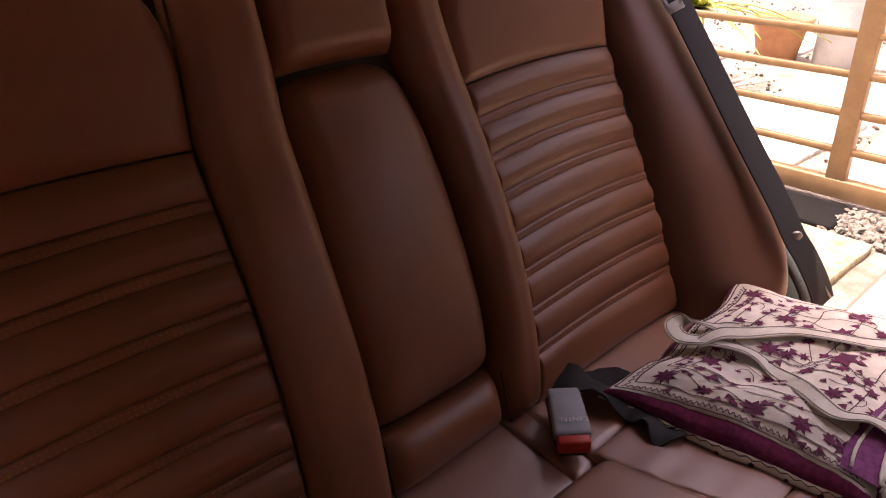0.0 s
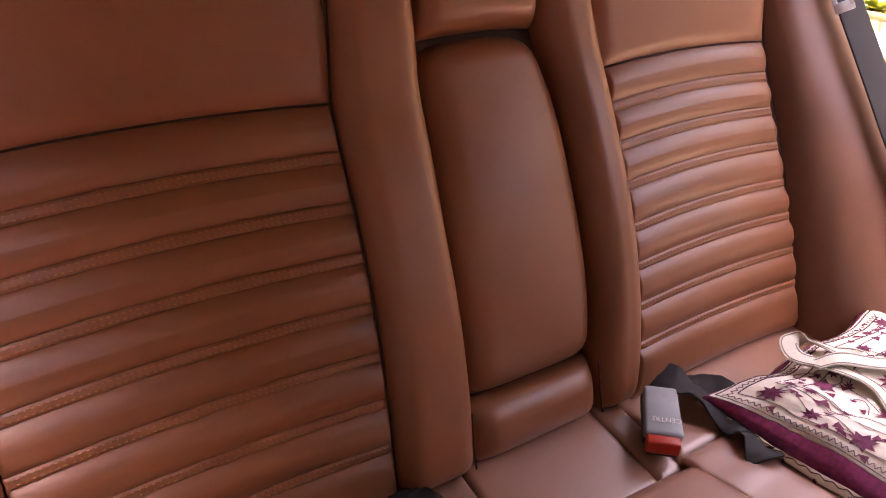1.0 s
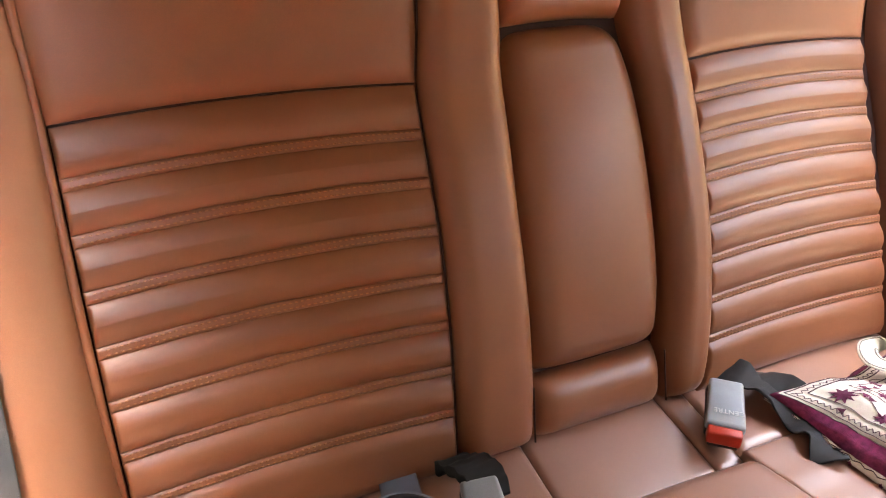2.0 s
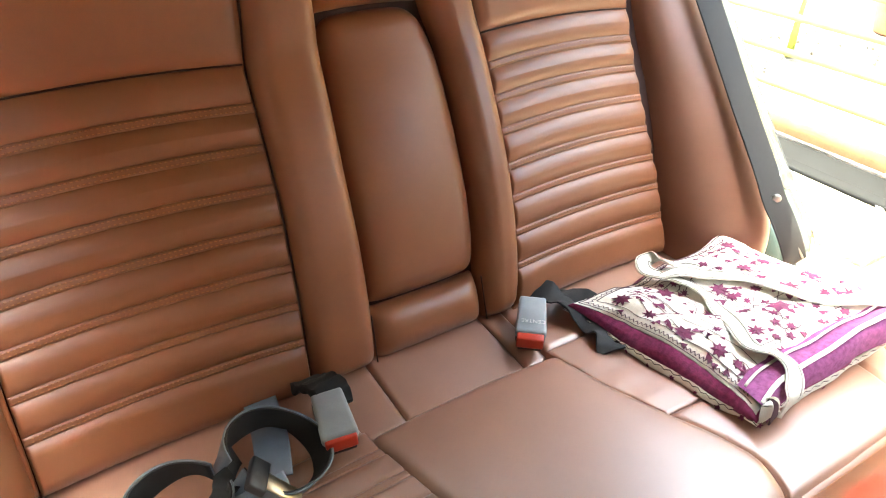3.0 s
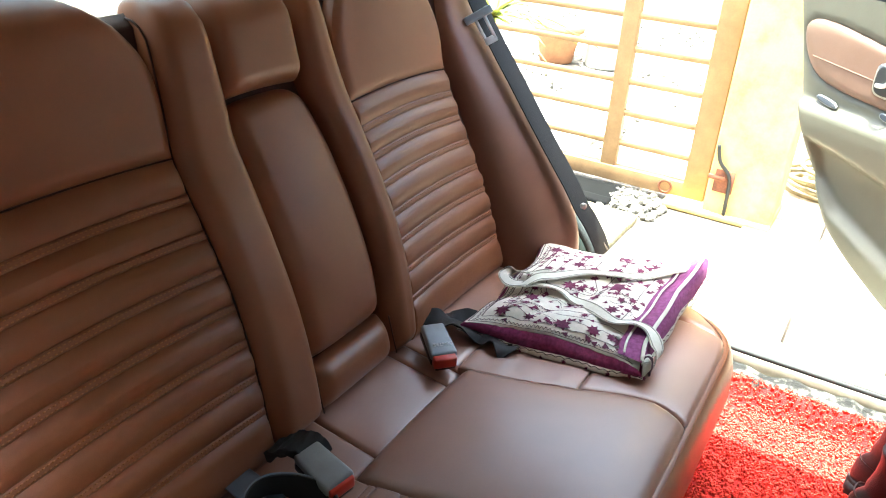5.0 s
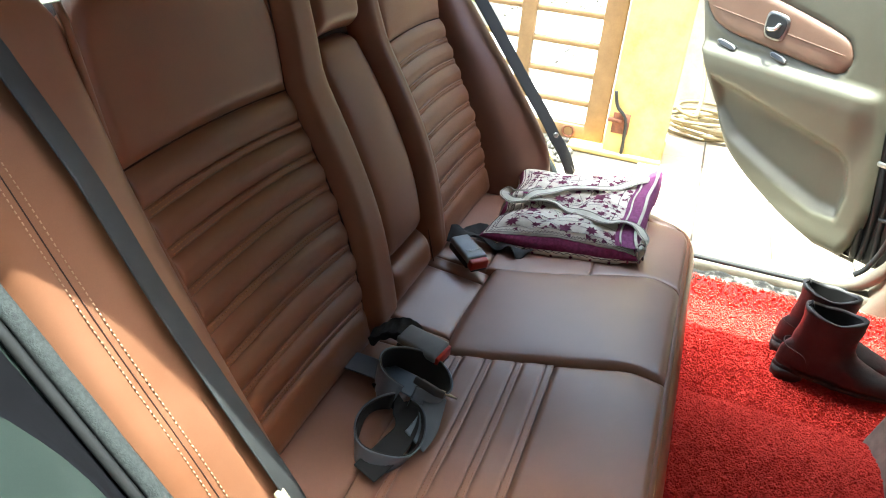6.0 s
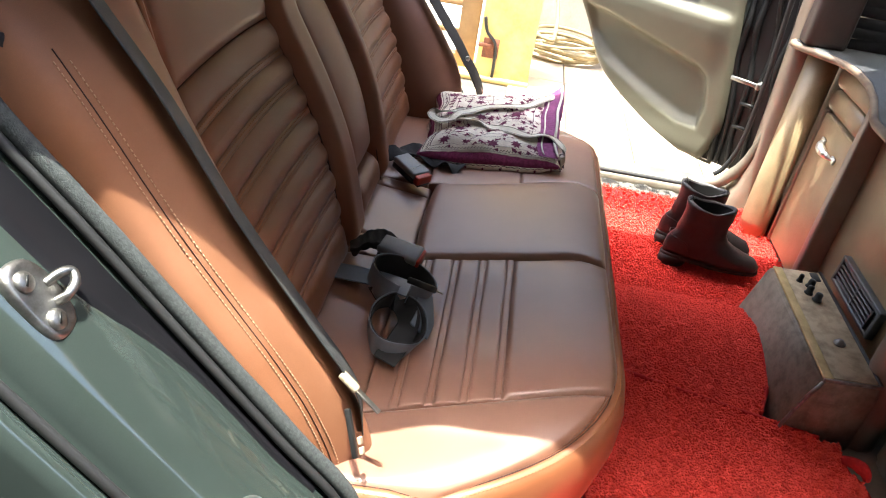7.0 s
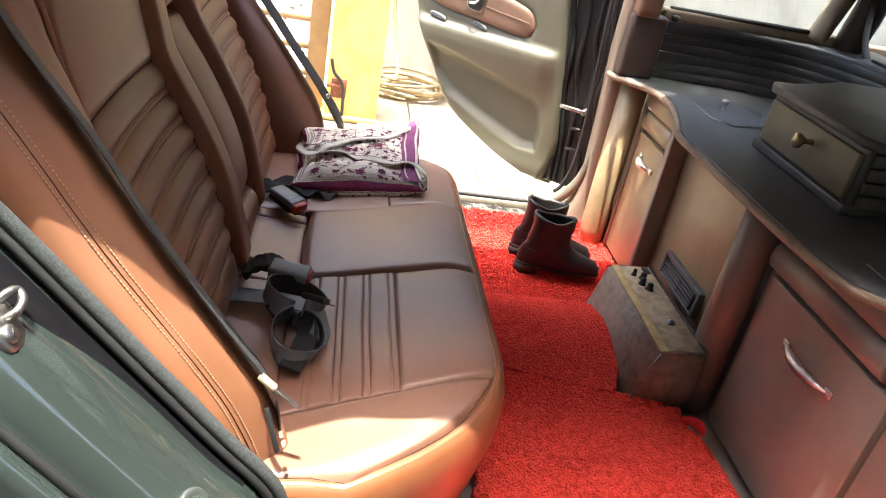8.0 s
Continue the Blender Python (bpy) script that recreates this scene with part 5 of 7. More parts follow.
rng = random.Random(12)
leaves = bmesh.new()
vines = bmesh.new()
spots = []
for u, v, r in ((0.90, 0.11, 0.030), (0.75, 0.10, 0.016), (0.10, 0.16, 0.024), (0.10, 0.33, 0.020), (0.09, 0.52, 0.026), (0.10, 0.70, 0.022), (0.10, 0.86, 0.024), (0.30, 0.88, 0.022), (0.48, 0.90, 0.024), (0.66, 0.88, 0.022), (0.30, 0.22, 0.026), (0.32, 0.48, 0.030), (0.31, 0.70, 0.026), (0.50, 0.40, 0.026), (0.52, 0.66, 0.030), (0.70, 0.56, 0.028), (0.72, 0.34, 0.024), (0.88, 0.34, 0.022), (0.88, 0.56, 0.026), (0.86, 0.76, 0.022), (0.50, 0.14, 0.020), (0.62, 0.20, 0.016), (0.20, 0.60, 0.014), (0.20, 0.24, 0.014), (0.42, 0.56, 0.016), (0.60, 0.50, 0.014), (0.78, 0.68, 0.016)):
    fl = bmesh.new()
    motif_bm(fl, u, v, r * 0.72, rng.choice((6, 7, 8, 9)), rng.uniform(0, 3), rng.uniform(0.42, 0.6))
    part("flower", fl, PLUM, bag, smooth=False)
    spots.append((u, v))
    for _ in range(4):
        a = rng.uniform(0, 6.28)
        d = rng.uniform(0.05, 0.085)
        motif_bm(leaves, min(max(u + d * math.cos(a), 0.03), 0.97), min(max(v + d * 1.2 * math.sin(a), 0.03), 0.97), rng.uniform(0.004, 0.009), 3, a, 0.5)
for _ in range(60):
    u, v = rng.uniform(0.06, 0.94), rng.uniform(0.06, 0.84)
    if min((u - a) ** 2 + (v - b) ** 2 for a, b in spots) < 0.0026:
        continue
    fl = bmesh.new()
    motif_bm(fl, u, v, rng.uniform(0.005, 0.011), rng.choice((5, 6, 7)), rng.uniform(0, 3), rng.uniform(0.4, 0.6))
    part("flower", fl, PLUM, bag, smooth=False)
    spots.append((u, v))
    a0 = rng.uniform(0, 6.28)
    strip_on_bag(vines, [(min(max(u + 0.012 * k * math.cos(a0 + 0.5 * k), 0.02), 0.98), min(max(v + 0.015 * k * math.sin(a0 + 0.5 * k), 0.02), 0.98)) for k in range(6)], 0.0012)
for (a, b), (c, d) in zip(spots, spots[1:]):
    if abs(a - c) + abs(b - d) < 0.36:
        k = rng.uniform(-0.06, 0.06)
        strip_on_bag(vines, dense([(a, b), ((a + c) / 2 + k, (b + d) / 2 - k), (c, d)], 5), 0.0014)
for x0, y0, x1, y1 in ((0.17, 0.12, 0.95, 0.94), (0.22, 0.19, 0.42, 0.80), (0.46, 0.26, 0.80, 0.80)):
    strip_on_bag(vines, dense([(x0, y0), (x1, y0), (x1, y1), (x0, y1), (x0, y0)], 14), 0.0016)
for o in (0.012, 0.062):
    strip_on_bag(vines, dense([(o, o), (1 - o, o)], 40), 0.0020)
    strip_on_bag(vines, dense([(o, o), (o, 0.96)], 40), 0.0020)
# zigzag stitching along two edges
strip_on_bag(vines, [(0.020 + (0.016 if k % 2 else 0), 0.03 + 0.90 * k / 76) for k in range(77)], 0.0016, 0.0016)
zig = [(0.04 + 0.92 * k / 70, 0.035 + (0.016 if k % 2 else 0)) for k in range(71)]
strip_on_bag(vines, zig, 0.0016)
tagged(part("leaf_stitching", leaves, PLUM, bag), kind="stuff")
tagged(part("vine_stitching", vines, VINE, bag), kind="stuff")
# purple hem at the mouth, rolled and gaping
bm = bmesh.new()
g = []
for j in range(25):
    t = j / 24
    row = []
    for k, (dv, dz) in enumerate(((0.865, 0.002), (0.91, 0.006), (0.955, 0.010 + 0.012 * t), (1.0, 0.012 + 0.024 * t), (1.035, 0.006 + 0.020 * t), (1.045, -0.012))):
        p = bag_top(0.02 + 0.96 * t, min(dv, 1.0))
        p.y -= max(0, dv - 1.0) * 0.34
        row.append(bm.verts.new(p + Vector((0, 0, dz + wrinkle(t, dv, 0, 9, 0.004)))))
    g.append(row)
for a, b in zip(g, g[1:]):
    for i in range(5):
        bm.faces.new((a[i], a[i + 1], b[i + 1], b[i]))
part("mouth_hem", bm, VIOLET, bag, "purple hem at the bag's mouth")
row = [bag_top(0.02 + 0.96 * j / 24, 1.0) + Vector((0, -0.002, 0.016 + 0.024 * j / 24)) for j in range(25)]
part("mouth_edge", ribbon_bm(row, Vector((0, 1, 0.25)), 0.007, 0.0016), STRAP, bag, "cream mouth tape")
row = [bag_top(0.03 + 0.94 * j / 24, 0.90) + Vector((0, 0, 0.008 + 0.003 * j / 24)) for j in range(25)]
part("hem_stripe", ribbon_bm(row, Vector((0, 1, 0.1)), 0.004, 0.0012), STRAP, bag, "pale stripe along the hem")
# crumpled tape ends at the near corner
for k, (dx, dy, dz) in enumerate(((-0.008, -0.009, -0.010), (0.003, -0.012, -0.013), (0.011, -0.009, -0.005))):
    c0 = bag_top(0.03, 1.0) + Vector((0, -0.004, 0.012))
    fold = curve_points([c0, c0 + Vector((dx * 0.7, dy * 0.8, 0.006)), c0 + Vector((dx * 1.3, dy * 1.2, dz)), c0 + Vector((dx * 0.6, dy * 1.1, dz * 1.8))], 5)
    part("tape_end", ribbon_bm(fold, Vector((0.6, 0.3 * (k - 1), 0.7)), 0.015, 0.002), STRAP if k != 1 else VINE, bag)
# two cream handles, thrown over the bag and meeting in a loop at its back edge
BAG_GRID = [bag_top(i / 40, j / 40) for i in range(41) for j in range(41)]


def over_bag(x, y, off):
    return Vector((x, y, min(BAG_GRID, key=lambda p: (p.x - x) ** 2 + (p.y - y) ** 2).z + off))


h1 = curve_points([over_bag(0.290, 0.104, -0.012), over_bag(0.312, 0.106, 0.012), over_bag(0.345, 0.132, 0.024), over_bag(0.352, 0.165, 0.016), over_bag(0.340, 0.200, 0.006), over_bag(0.368, 0.250, 0.006), over_bag(0.393, 0.300, 0.007), over_bag(0.398, 0.338, 0.008), over_bag(0.384, 0.385, 0.012), over_bag(0.372, 0.430, 0.020), over_bag(0.388, 0.455, 0.028), over_bag(0.412, 0.440, 0.022), over_bag(0.412, 0.402, 0.013), over_bag(0.428, 0.372, 0.010)], 7)
s1 = [Vector((1, 0.1 - 1.0 * step_in(i / len(h1)), 0.25 * math.sin(i * 0.22))) for i in range(len(h1))]
h2 = curve_points([over_bag(0.610, 0.128, 0.020), over_bag(0.572, 0.166, 0.014), over_bag(0.530, 0.208, 0.006), over_bag(0.500, 0.262, 0.006), over_bag(0.474, 0.316, 0.007), over_bag(0.430, 0.358, 0.012), over_bag(0.396, 0.384, 0.017), over_bag(0.372, 0.402, 0.016)], 7)
s2 = [Vector((0.75, 0.62, 0.12 * math.sin(i * 0.2))) for i in range(len(h2))]
for line, dirs in ((h1, s1), (h2, s2)):
    strap = part("handle", ribbon_bm(line, dirs, 0.025, 0.0022), STRAP, bag, "cream webbing handle")
    for s in (-1, 1):
        th = []
        for i, p in enumerate(line):
            d = (line[min(i + 1, len(line) - 1)] - line[max(i - 1, 0)]).normalized()
            w = (dirs[i] - dirs[i].dot(d) * d).normalized()
            th.append(p + w * s * 0.0095 + Vector((0, 0, 0.0013)))
        part("handle_seam", ribbon_bm(th, dirs, 0.0014, 0.0014), STRAP_SEAM, strap)

# ---------------------------------------------------------------- cabinet across the car
cab_top = thing("cabinet_worktop", (0, -0.85, 0.60), "black leather covered worktop with a worn pale front edge", "worktop")
OUT = [(0.845, -0.565), (0.842, -0.542), (0.825, -0.526), (0.80, -0.532), (0.765, -0.556), (0.73, -0.588), (0.69, -0.622), (0.62, -0.640), (0.52, -0.635), (0.40, -0.605), (0.30, -0.570), (0.235, -0.548), (0.15, -0.546), (-0.30, -0.550), (-0.50, -0.566), (-0.56, -0.602), (-0.61, -0.638), (-0.82, -0.642), (-0.82, -1.45), (0.845, -1.45)]
part("top", prism_bm(OUT, 0.600, 0.621, 0.004), BLACK_LEATHER, cab_top)
row = curve_points([(x, y + 0.004, 0.609) for x, y in OUT[:18]], 4)
part("edge_trim", tube_bm(row, 0.0105, 8), WORN_EDGE, cab_top, "worn pale edge beading")
hatch = [(0.60, -0.715), (0.68, -0.80), (0.66, -0.90), (0.52, -0.93), (0.40, -0.86), (0.36, -0.76), (0.42, -0.715)]
lid = part("hatch", prism_bm(hatch, 0.618, 0.6245, 0.002), BLACK_LEATHER, cab_top, "octagonal black hatch")
part("hatch_rim", tube_bm([(x, y, 0.622) for x, y in hatch], 0.0022, 6, closed=True), STEEL, lid)
knob_prof = [(0.006, 0.0), (0.0045, 0.004), (0.004, 0.012), (0.008, 0.018), (0.012, 0.022), (0.0125, 0.027), (0.009, 0.031), (0.0, 0.033)]
part("knob", lathe_bm(knob_prof, pose(0.52, -0.795, 0.624), 20), CHROME, lid, "chrome knob")
part("scratch_strip", box_bm((-0.52, -0.66, 0.620), (-0.44, -0.655, 0.6225), 0.001, 1, None), STEEL, cab_top)


def handle_bm(m, length=0.13):
    """A bowed chrome pull handle: flat leaf ends and a rope twist that swells to the middle; along x of m."""
    n = 40
    bow_ = lambda t: 0.020 * math.sin(math.pi * min(max((t - 0.06) / 0.88, 0), 1)) ** 0.7 + 0.003
    pts = [m @ Vector((length * (k / n - 0.5), bow_(k / n), 0)) for k in range(n + 1)]
    rad = []
    for k in range(n + 1):
        t = k / n
        swell = math.sin(math.pi * t)
        rope = 0.0016 * abs(math.sin(math.pi * t * 9)) if 0.16 < t < 0.84 else 0.0
        rad.append(0.0036 + 0.0080 * swell ** 1.4 + rope)
    bm = tube_bm(pts, rad, 10)
    for s in (-1, 1):
        box_bm((-0.012, 0.0, -0.009), (0.012, 0.006, 0.009), 0.0028, 2, m @ pose(s * length * 0.47, 0, 0), bm)
    return bm


def moulded_front(parent, x0, x1, y, z0, z1, n, mat):
    """Rounded horizontal mouldings below the worktop."""
    h = (z1 - z0) / n
    for k in range(n):
        bm = bmesh.new()
        rings = []
        for x in (x0, x0 + 0.004, x1 - 0.004, x1):
            s = 0.0 if x in (x0, x1) else 1.0
            rings.append([bm.verts.new((x, y - 0.03 + (0.02 + 0.028 * math.sin(math.pi * a / 10) ** 0.7) * (0.85 + 0.15 * s), z0 + k * h + h * (0.5 - 0.49 * math.cos(math.pi * a / 10)))) for a in range(11)])
        for a, c in zip(rings, rings[1:]):
            for i in range(10):
                bm.faces.new((a[i], a[i + 1], c[i + 1], c[i]))
        for r_ in (rings[0], rings[-1]):
            bm.faces.new(r_)
        bmesh.ops.recalc_face_normals(bm, faces=bm.faces)
        part("moulding", bm, mat, parent)


# far cabinet by the right door
far_cab = thing("corner_cabinet", (0.62, -0.70, 0), "brown leatherette corner cabinet with chrome handle by the door", "cabinet")
part("body", box_bm((0.475, -0.98, 0.0), (0.80, -0.674, 0.598), 0.004), BROWN_VINYL, far_cab)
fdoor = part("door", box_bm((0.487, -0.676, 0.015), (0.735, -0.655, 0.455), 0.005, 3), BROWN_VINYL, far_cab)
part("handle", handle_bm(Matrix.Translation((0.615, -0.653, 0.385)) @ pose(0, 0, 0, 0, -8, 0), 0.11), CHROME, fdoor, "chrome rope handle")
moulded_front(far_cab, 0.480, 0.742, -0.668, 0.462, 0.592, 2, BROWN_VINYL)
part("corner_post", lathe_bm([(0.046, 0.0), (0.046, 0.05), (0.046, 0.595)], pose(0.790, -0.610, 0.0), 28), BROWN_VINYL, far_cab, "round padded corner post")
part("door_edge", box_bm((0.735, -0.672, 0.012), (0.748, -0.648, 0.46), 0.003, 2), TRIM_BEIGE, far_cab)

# recess with its vent between the two cabinets
mid_panel = thing("recess_panel", (0.18, -0.68, 0), "worn brown leatherette panel between the two cabinets", "panel")
part("panel", box_bm((-0.06, -0.70, 0.0), (0.40, -0.668, 0.598), 0.004), BROWN_VINYL, mid_panel)
part("jamb", box_bm((0.400, -0.70, 0.0), (0.432, -0.612, 0.598), 0.008, 3), DARK_VINYL, mid_panel)
part("jamb", box_bm((0.436, -0.70, 0.0), (0.474, -0.640, 0.598), 0.012, 3), DARK_VINYL, mid_panel)
part("round_post", lathe_bm([(0.047, 0.0), (0.047, 0.3), (0.047, 0.598)], pose(-0.115, -0.640, 0.0), 28), DARK_VINYL, mid_panel, "round dark brown post")
part("post_bead", tube_bm([(-0.062, -0.664, 0.02 + 0.57 * k / 10) for k in range(11)], 0.003, 6), WORN_EDGE, mid_panel)

vent = thing("air_vent", (0.16, -0.655, 0.15), "grey slatted air vent on the recess panel", "vent")
vm = Matrix.Translation((0.160, -0.6555, 0.205)) @ pose(0, 0, 0, 3, 0, 0) @ Matrix.Diagonal((1, 1, 0.86, 1))
fr = bmesh.new()
for lo, hi in (((-0.125, -0.012, 0.034), (0.125, 0.008, 0.045)), ((-0.125, -0.012, -0.045), (0.125, 0.008, -0.034)), ((-0.125, -0.012, -0.04), (-0.113, 0.008, 0.04)), ((0.113, -0.012, -0.04), (0.125, 0.008, 0.04)), ((-0.004, -0.012, -0.04), (0.004, 0.006, 0.04))):
    box_bm(lo, hi, 0.003, 2, vm, fr)
part("frame", fr, VENT_GREY, vent)
part("backing", box_bm((-0.118, -0.014, -0.038), (0.118, -0.008, 0.038), 0.001, 1, vm), BLACK_PLASTIC, vent)
for k in range(5):
    part("slat", box_bm((-0.115, -0.006, -0.0025), (0.115, 0.006, 0.0025), 0.001, 1, vm @ pose(0, 0, -0.027 + 0.0135 * k, 35, 0, 0)), VENT_GREY, vent)
part("lever", box_bm((-0.106, 0.004, -0.03), (-0.098, 0.012, 0.03), 0.002, 1, vm), BLACK_PLASTIC, vent)

# control box on the floor
con = thing("control_box", (0.05, -0.54, 0), "old control box with worn top, switches and mustard edging", "control box")
bm = bmesh.new()
prof = [(-0.606, 0.0), (-0.436, 0.0), (-0.443, 0.05), (-0.474, 0.178), (-0.484, 0.185), (-0.596, 0.192), (-0.608, 0.165)]
ends = []
for x in (-0.172, 0.262):
    ends.append([bm.verts.new((x, y, z)) for y, z in prof])
for i in range(len(prof)):
    bm.faces.new((ends[0][i], ends[0][(i + 1) % 7], ends[1][(i + 1) % 7], ends[1][i]))
bm.faces.new(ends[0][::-1])
bm.faces.new(ends[1])
bmesh.ops.recalc_face_normals(bm, faces=bm.faces)
bmesh.ops.bevel(bm, geom=bm.edges[:], offset=0.004, segments=2, affect="EDGES")
part("case", bm, BOX_VINYL, con)
cmx = Matrix.Translation((0.045, -0.543, 0.1895)) @ pose(0, 0, 0, -3.2, 0, 0)
top_plate = part("top_plate", box_bm((-0.208, -0.052, -0.001), (0.208, 0.040, 0.003), 0.001, 1, cmx), WORN_FABRIC, con, "worn brown top")
part("edge_strip", box_bm((-0.212, 0.040, -0.002), (0.212, 0.062, 0.004), 0.003, 2, cmx), MUSTARD, con, "mustard edge strip")
part("end_trim", box_bm((-0.2185, -0.06, -0.004), (-0.2125, 0.062, 0.004), 0.002, 2, cmx), STEEL, con)
part("back_trim", box_bm((-0.214, -0.060, -0.004), (0.214, -0.052, 0.005), 0.002, 2, cmx), BLACK_PLASTIC, con)
part("front_trim", tube_bm([(-0.1745, -0.480, 0.182), (-0.1745, -0.465, 0.14), (-0.1745, -0.445, 0.06), (-0.1745, -0.438, 0.01)], 0.004, 6), STEEL, con)
for x, y, s in ((0.135, 0.000, 0.012), (0.105, 0.012, 0.011), (0.078, 0.000, 0.012), (0.155, 0.02, 0.008)):
    sw = part("switch", lathe_bm([(s, 0.0), (s, 0.003), (s * 0.75, 0.006), (s * 0.7, 0.018), (s * 0.5, 0.021), (0.0, 0.022)], cmx @ pose(x, y - 0.008, 0.003, 8, 5, 0), 16), BLACK_PLASTIC, con)
part("socket", lathe_bm([(0.013, 0.0), (0.013, 0.003), (0.008, 0.004), (0.007, 0.010), (0.0, 0.010)], cmx @ pose(-0.085, -0.01, 0.003), 16), STEEL, con, "small metal socket")
part("plate", box_bm((0.165, -0.045, 0.002), (0.200, -0.025, 0.006), 0.001, 1, cmx), BLACK_PLASTIC, con)

# near cabinet
near_cab = thing("side_cabinet", (-0.42, -0.75, 0), "dark brown leatherette cabinet with chrome rope handle", "cabinet")
part("body", box_bm((-0.80, -1.1, 0.0), (-0.165, -0.676, 0.598), 0.004), DARK_VINYL, near_cab)
ndoor = part("door", box_bm((-0.640, -0.678, 0.012), (-0.200, -0.655, 0.452), 0.005, 3), DARK_VINYL, near_cab)
part("handle", handle_bm(Matrix.Translation((-0.430, -0.652, 0.362)) @ pose(0, 0, 0, 0, 0, 0), 0.175), CHROME, ndoor, "chrome rope handle")
moulded_front(near_cab, -0.60, -0.175, -0.664, 0.458, 0.596, 2, DARK_VINYL)

# drawer unit standing on the worktop
dru = thing("drawer_unit", (0.0, -0.90, 0.621), "black leather drawer unit with olive drawer front and knob", "drawer unit")
part("body", box_bm((-0.200, -1.12, 0.622), (0.210, -0.752, 0.775), 0.006), BLACK_LEATHER, dru)
for k in range(4):
    part("side_rib", box_bm((-0.212, -1.10, 0.640 + 0.032 * k), (-0.198, -0.765, 0.670 + 0.032 * k), 0.007, 3), BLACK_LEATHER, dru)
part("plinth", box_bm((-0.210, -0.80, 0.6215), (0.214, -0.738, 0.645), 0.006, 3), BLACK_LEATHER, dru)
drw = part("drawer", box_bm((-0.188, -0.756, 0.652), (0.196, -0.741, 0.758), 0.004, 2), OLIVE_VINYL, dru, "olive leatherette drawer front")
part("knob", lathe_bm(knob_prof, pose(-0.018, -0.742, 0.718, -90, 0, 0) @ Matrix.Scale(1.5, 4), 20), BRASS, drw, "pale gold metal knob")
TOPL = [(-0.225, -0.760), (-0.19, -0.735), (0.20, -0.728), (0.23, -0.745), (0.235, -0.80), (0.30, -0.93), (0.36, -1.02), (0.36, -1.44), (-0.80, -1.44), (-0.80, -0.98), (-0.40, -0.92), (-0.24, -0.84)]
part("top", prism_bm(TOPL, 0.772, 0.795, 0.007), BLACK_LEATHER, dru)

# ribbed black side panel under the front window, curving round behind the drawers
sp = thing("ribbed_side_panel", (0.80, -0.95, 0.621), "black ribbed leather panel below the side window", "panel")
plan = curve_points([(0.815, -0.605, 0), (0.82, -0.75, 0), (0.815, -0.92, 0), (0.78, -1.08, 0), (0.68, -1.20, 0), (0.52, -1.27, 0), (0.34, -1.29, 0)], 6)
for k in range(6):
    bm = bmesh.new()
    z0 = 0.622 + 0.030 * k
    rings = []
    for i, p in enumerate(plan):
        d = (plan[min(i + 1, len(plan) - 1)] - plan[max(i - 1, 0)]).normalized()
        nn = Vector((d.y, -d.x, 0)) * 1.0
        if nn.x > 0:
            nn = -nn
        wv = 0.005 * noise.noise(Vector((i * 0.16, k * 0.7, 3.0)))
        rings.append([bm.verts.new(p + nn * (o * (1 + 0.35 * noise.noise(Vector((i * 0.3, k * 1.7, 1.0))))) + Vector((0, 0, z0 + dz + (wv if 0 < k < 5 else 0.0)))) for o, dz in ((0.0052, 0.0), (0.0064, 0.004), (0.0076, 0.010), (0.0079, 0.018), (0.0068, 0.026), (0.0052, 0.030))])
    for a, b in zip(rings, rings[1:]):
        for j in range(5):
            bm.faces.new((a[j], a[j + 1], b[j + 1], b[j]))
    part("rib", bm, RIB_LEATHER, sp)
led = [(p.x, p.y) for p in plan]
led = [(x - 0.018 if i < 20 else x, y) for i, (x, y) in enumerate(led)] + [(0.30, -1.45), (0.86, -1.45), (0.86, -0.60)]
part("ledge", prism_bm(led, 0.795, 0.815, 0.006), BLACK_LEATHER, sp)
part("ledge_latch", box_bm((0.56, -1.32, 0.815), (0.64, -1.29, 0.824), 0.004, 2), BLACK_PLASTIC, sp)

# ---------------------------------------------------------------- right side: pillar, front window
def b_pillar(sx):
    bm = bmesh.new()
    rows = []
    for z, yf, yr, xi, xo in ((-0.02, -0.70, -0.48, 0.82, 0.93), (0.06, -0.70, -0.505, 0.825, 0.935), (0.12, -0.69, -0.535, 0.828, 0.935), (0.22, -0.68, -0.552, 0.828, 0.93), (0.45, -0.665, -0.540, 0.822, 0.92), (0.70, -0.645, -0.520, 0.808, 0.90), (0.86, -0.635, -0.515, 0.795, 0.88), (1.05, -0.62, -0.53, 0.73, 0.80), (1.20, -0.60, -0.535, 0.63, 0.67)):
        ring = []
        for k in range(16):
            a = 2 * math.pi * k / 16
            c, s = math.cos(a), math.sin(a)
            c, s = math.copysign(abs(c) ** 0.55, c), math.copysign(abs(s) ** 0.55, s)
            ring.append(bm.verts.new((sx * ((xi + xo) / 2 + c * (xo - xi) / 2), (yf + yr) / 2 + s * (yr - yf) / 2, z)))
        rows.append(ring)
    for a, b in zip(rows, rows[1:]):
        for i in range(16):
            bm.faces.new((a[i], a[(i + 1) % 16], b[(i + 1) % 16], b[i]))
    bm.faces.new(rows[0][::-1])
    bm.faces.new(rows[-1])
    bmesh.ops.recalc_face_normals(bm, faces=bm.faces)
    return bm


shell_piece("pillar_right", b_pillar(1), TRIM_BEIGE, "beige centre pillar between the right doors", "pillar")
shell_piece("pillar_left", b_pillar(-1), TRIM_BEIGE, "beige centre pillar between the left doors", "pillar")
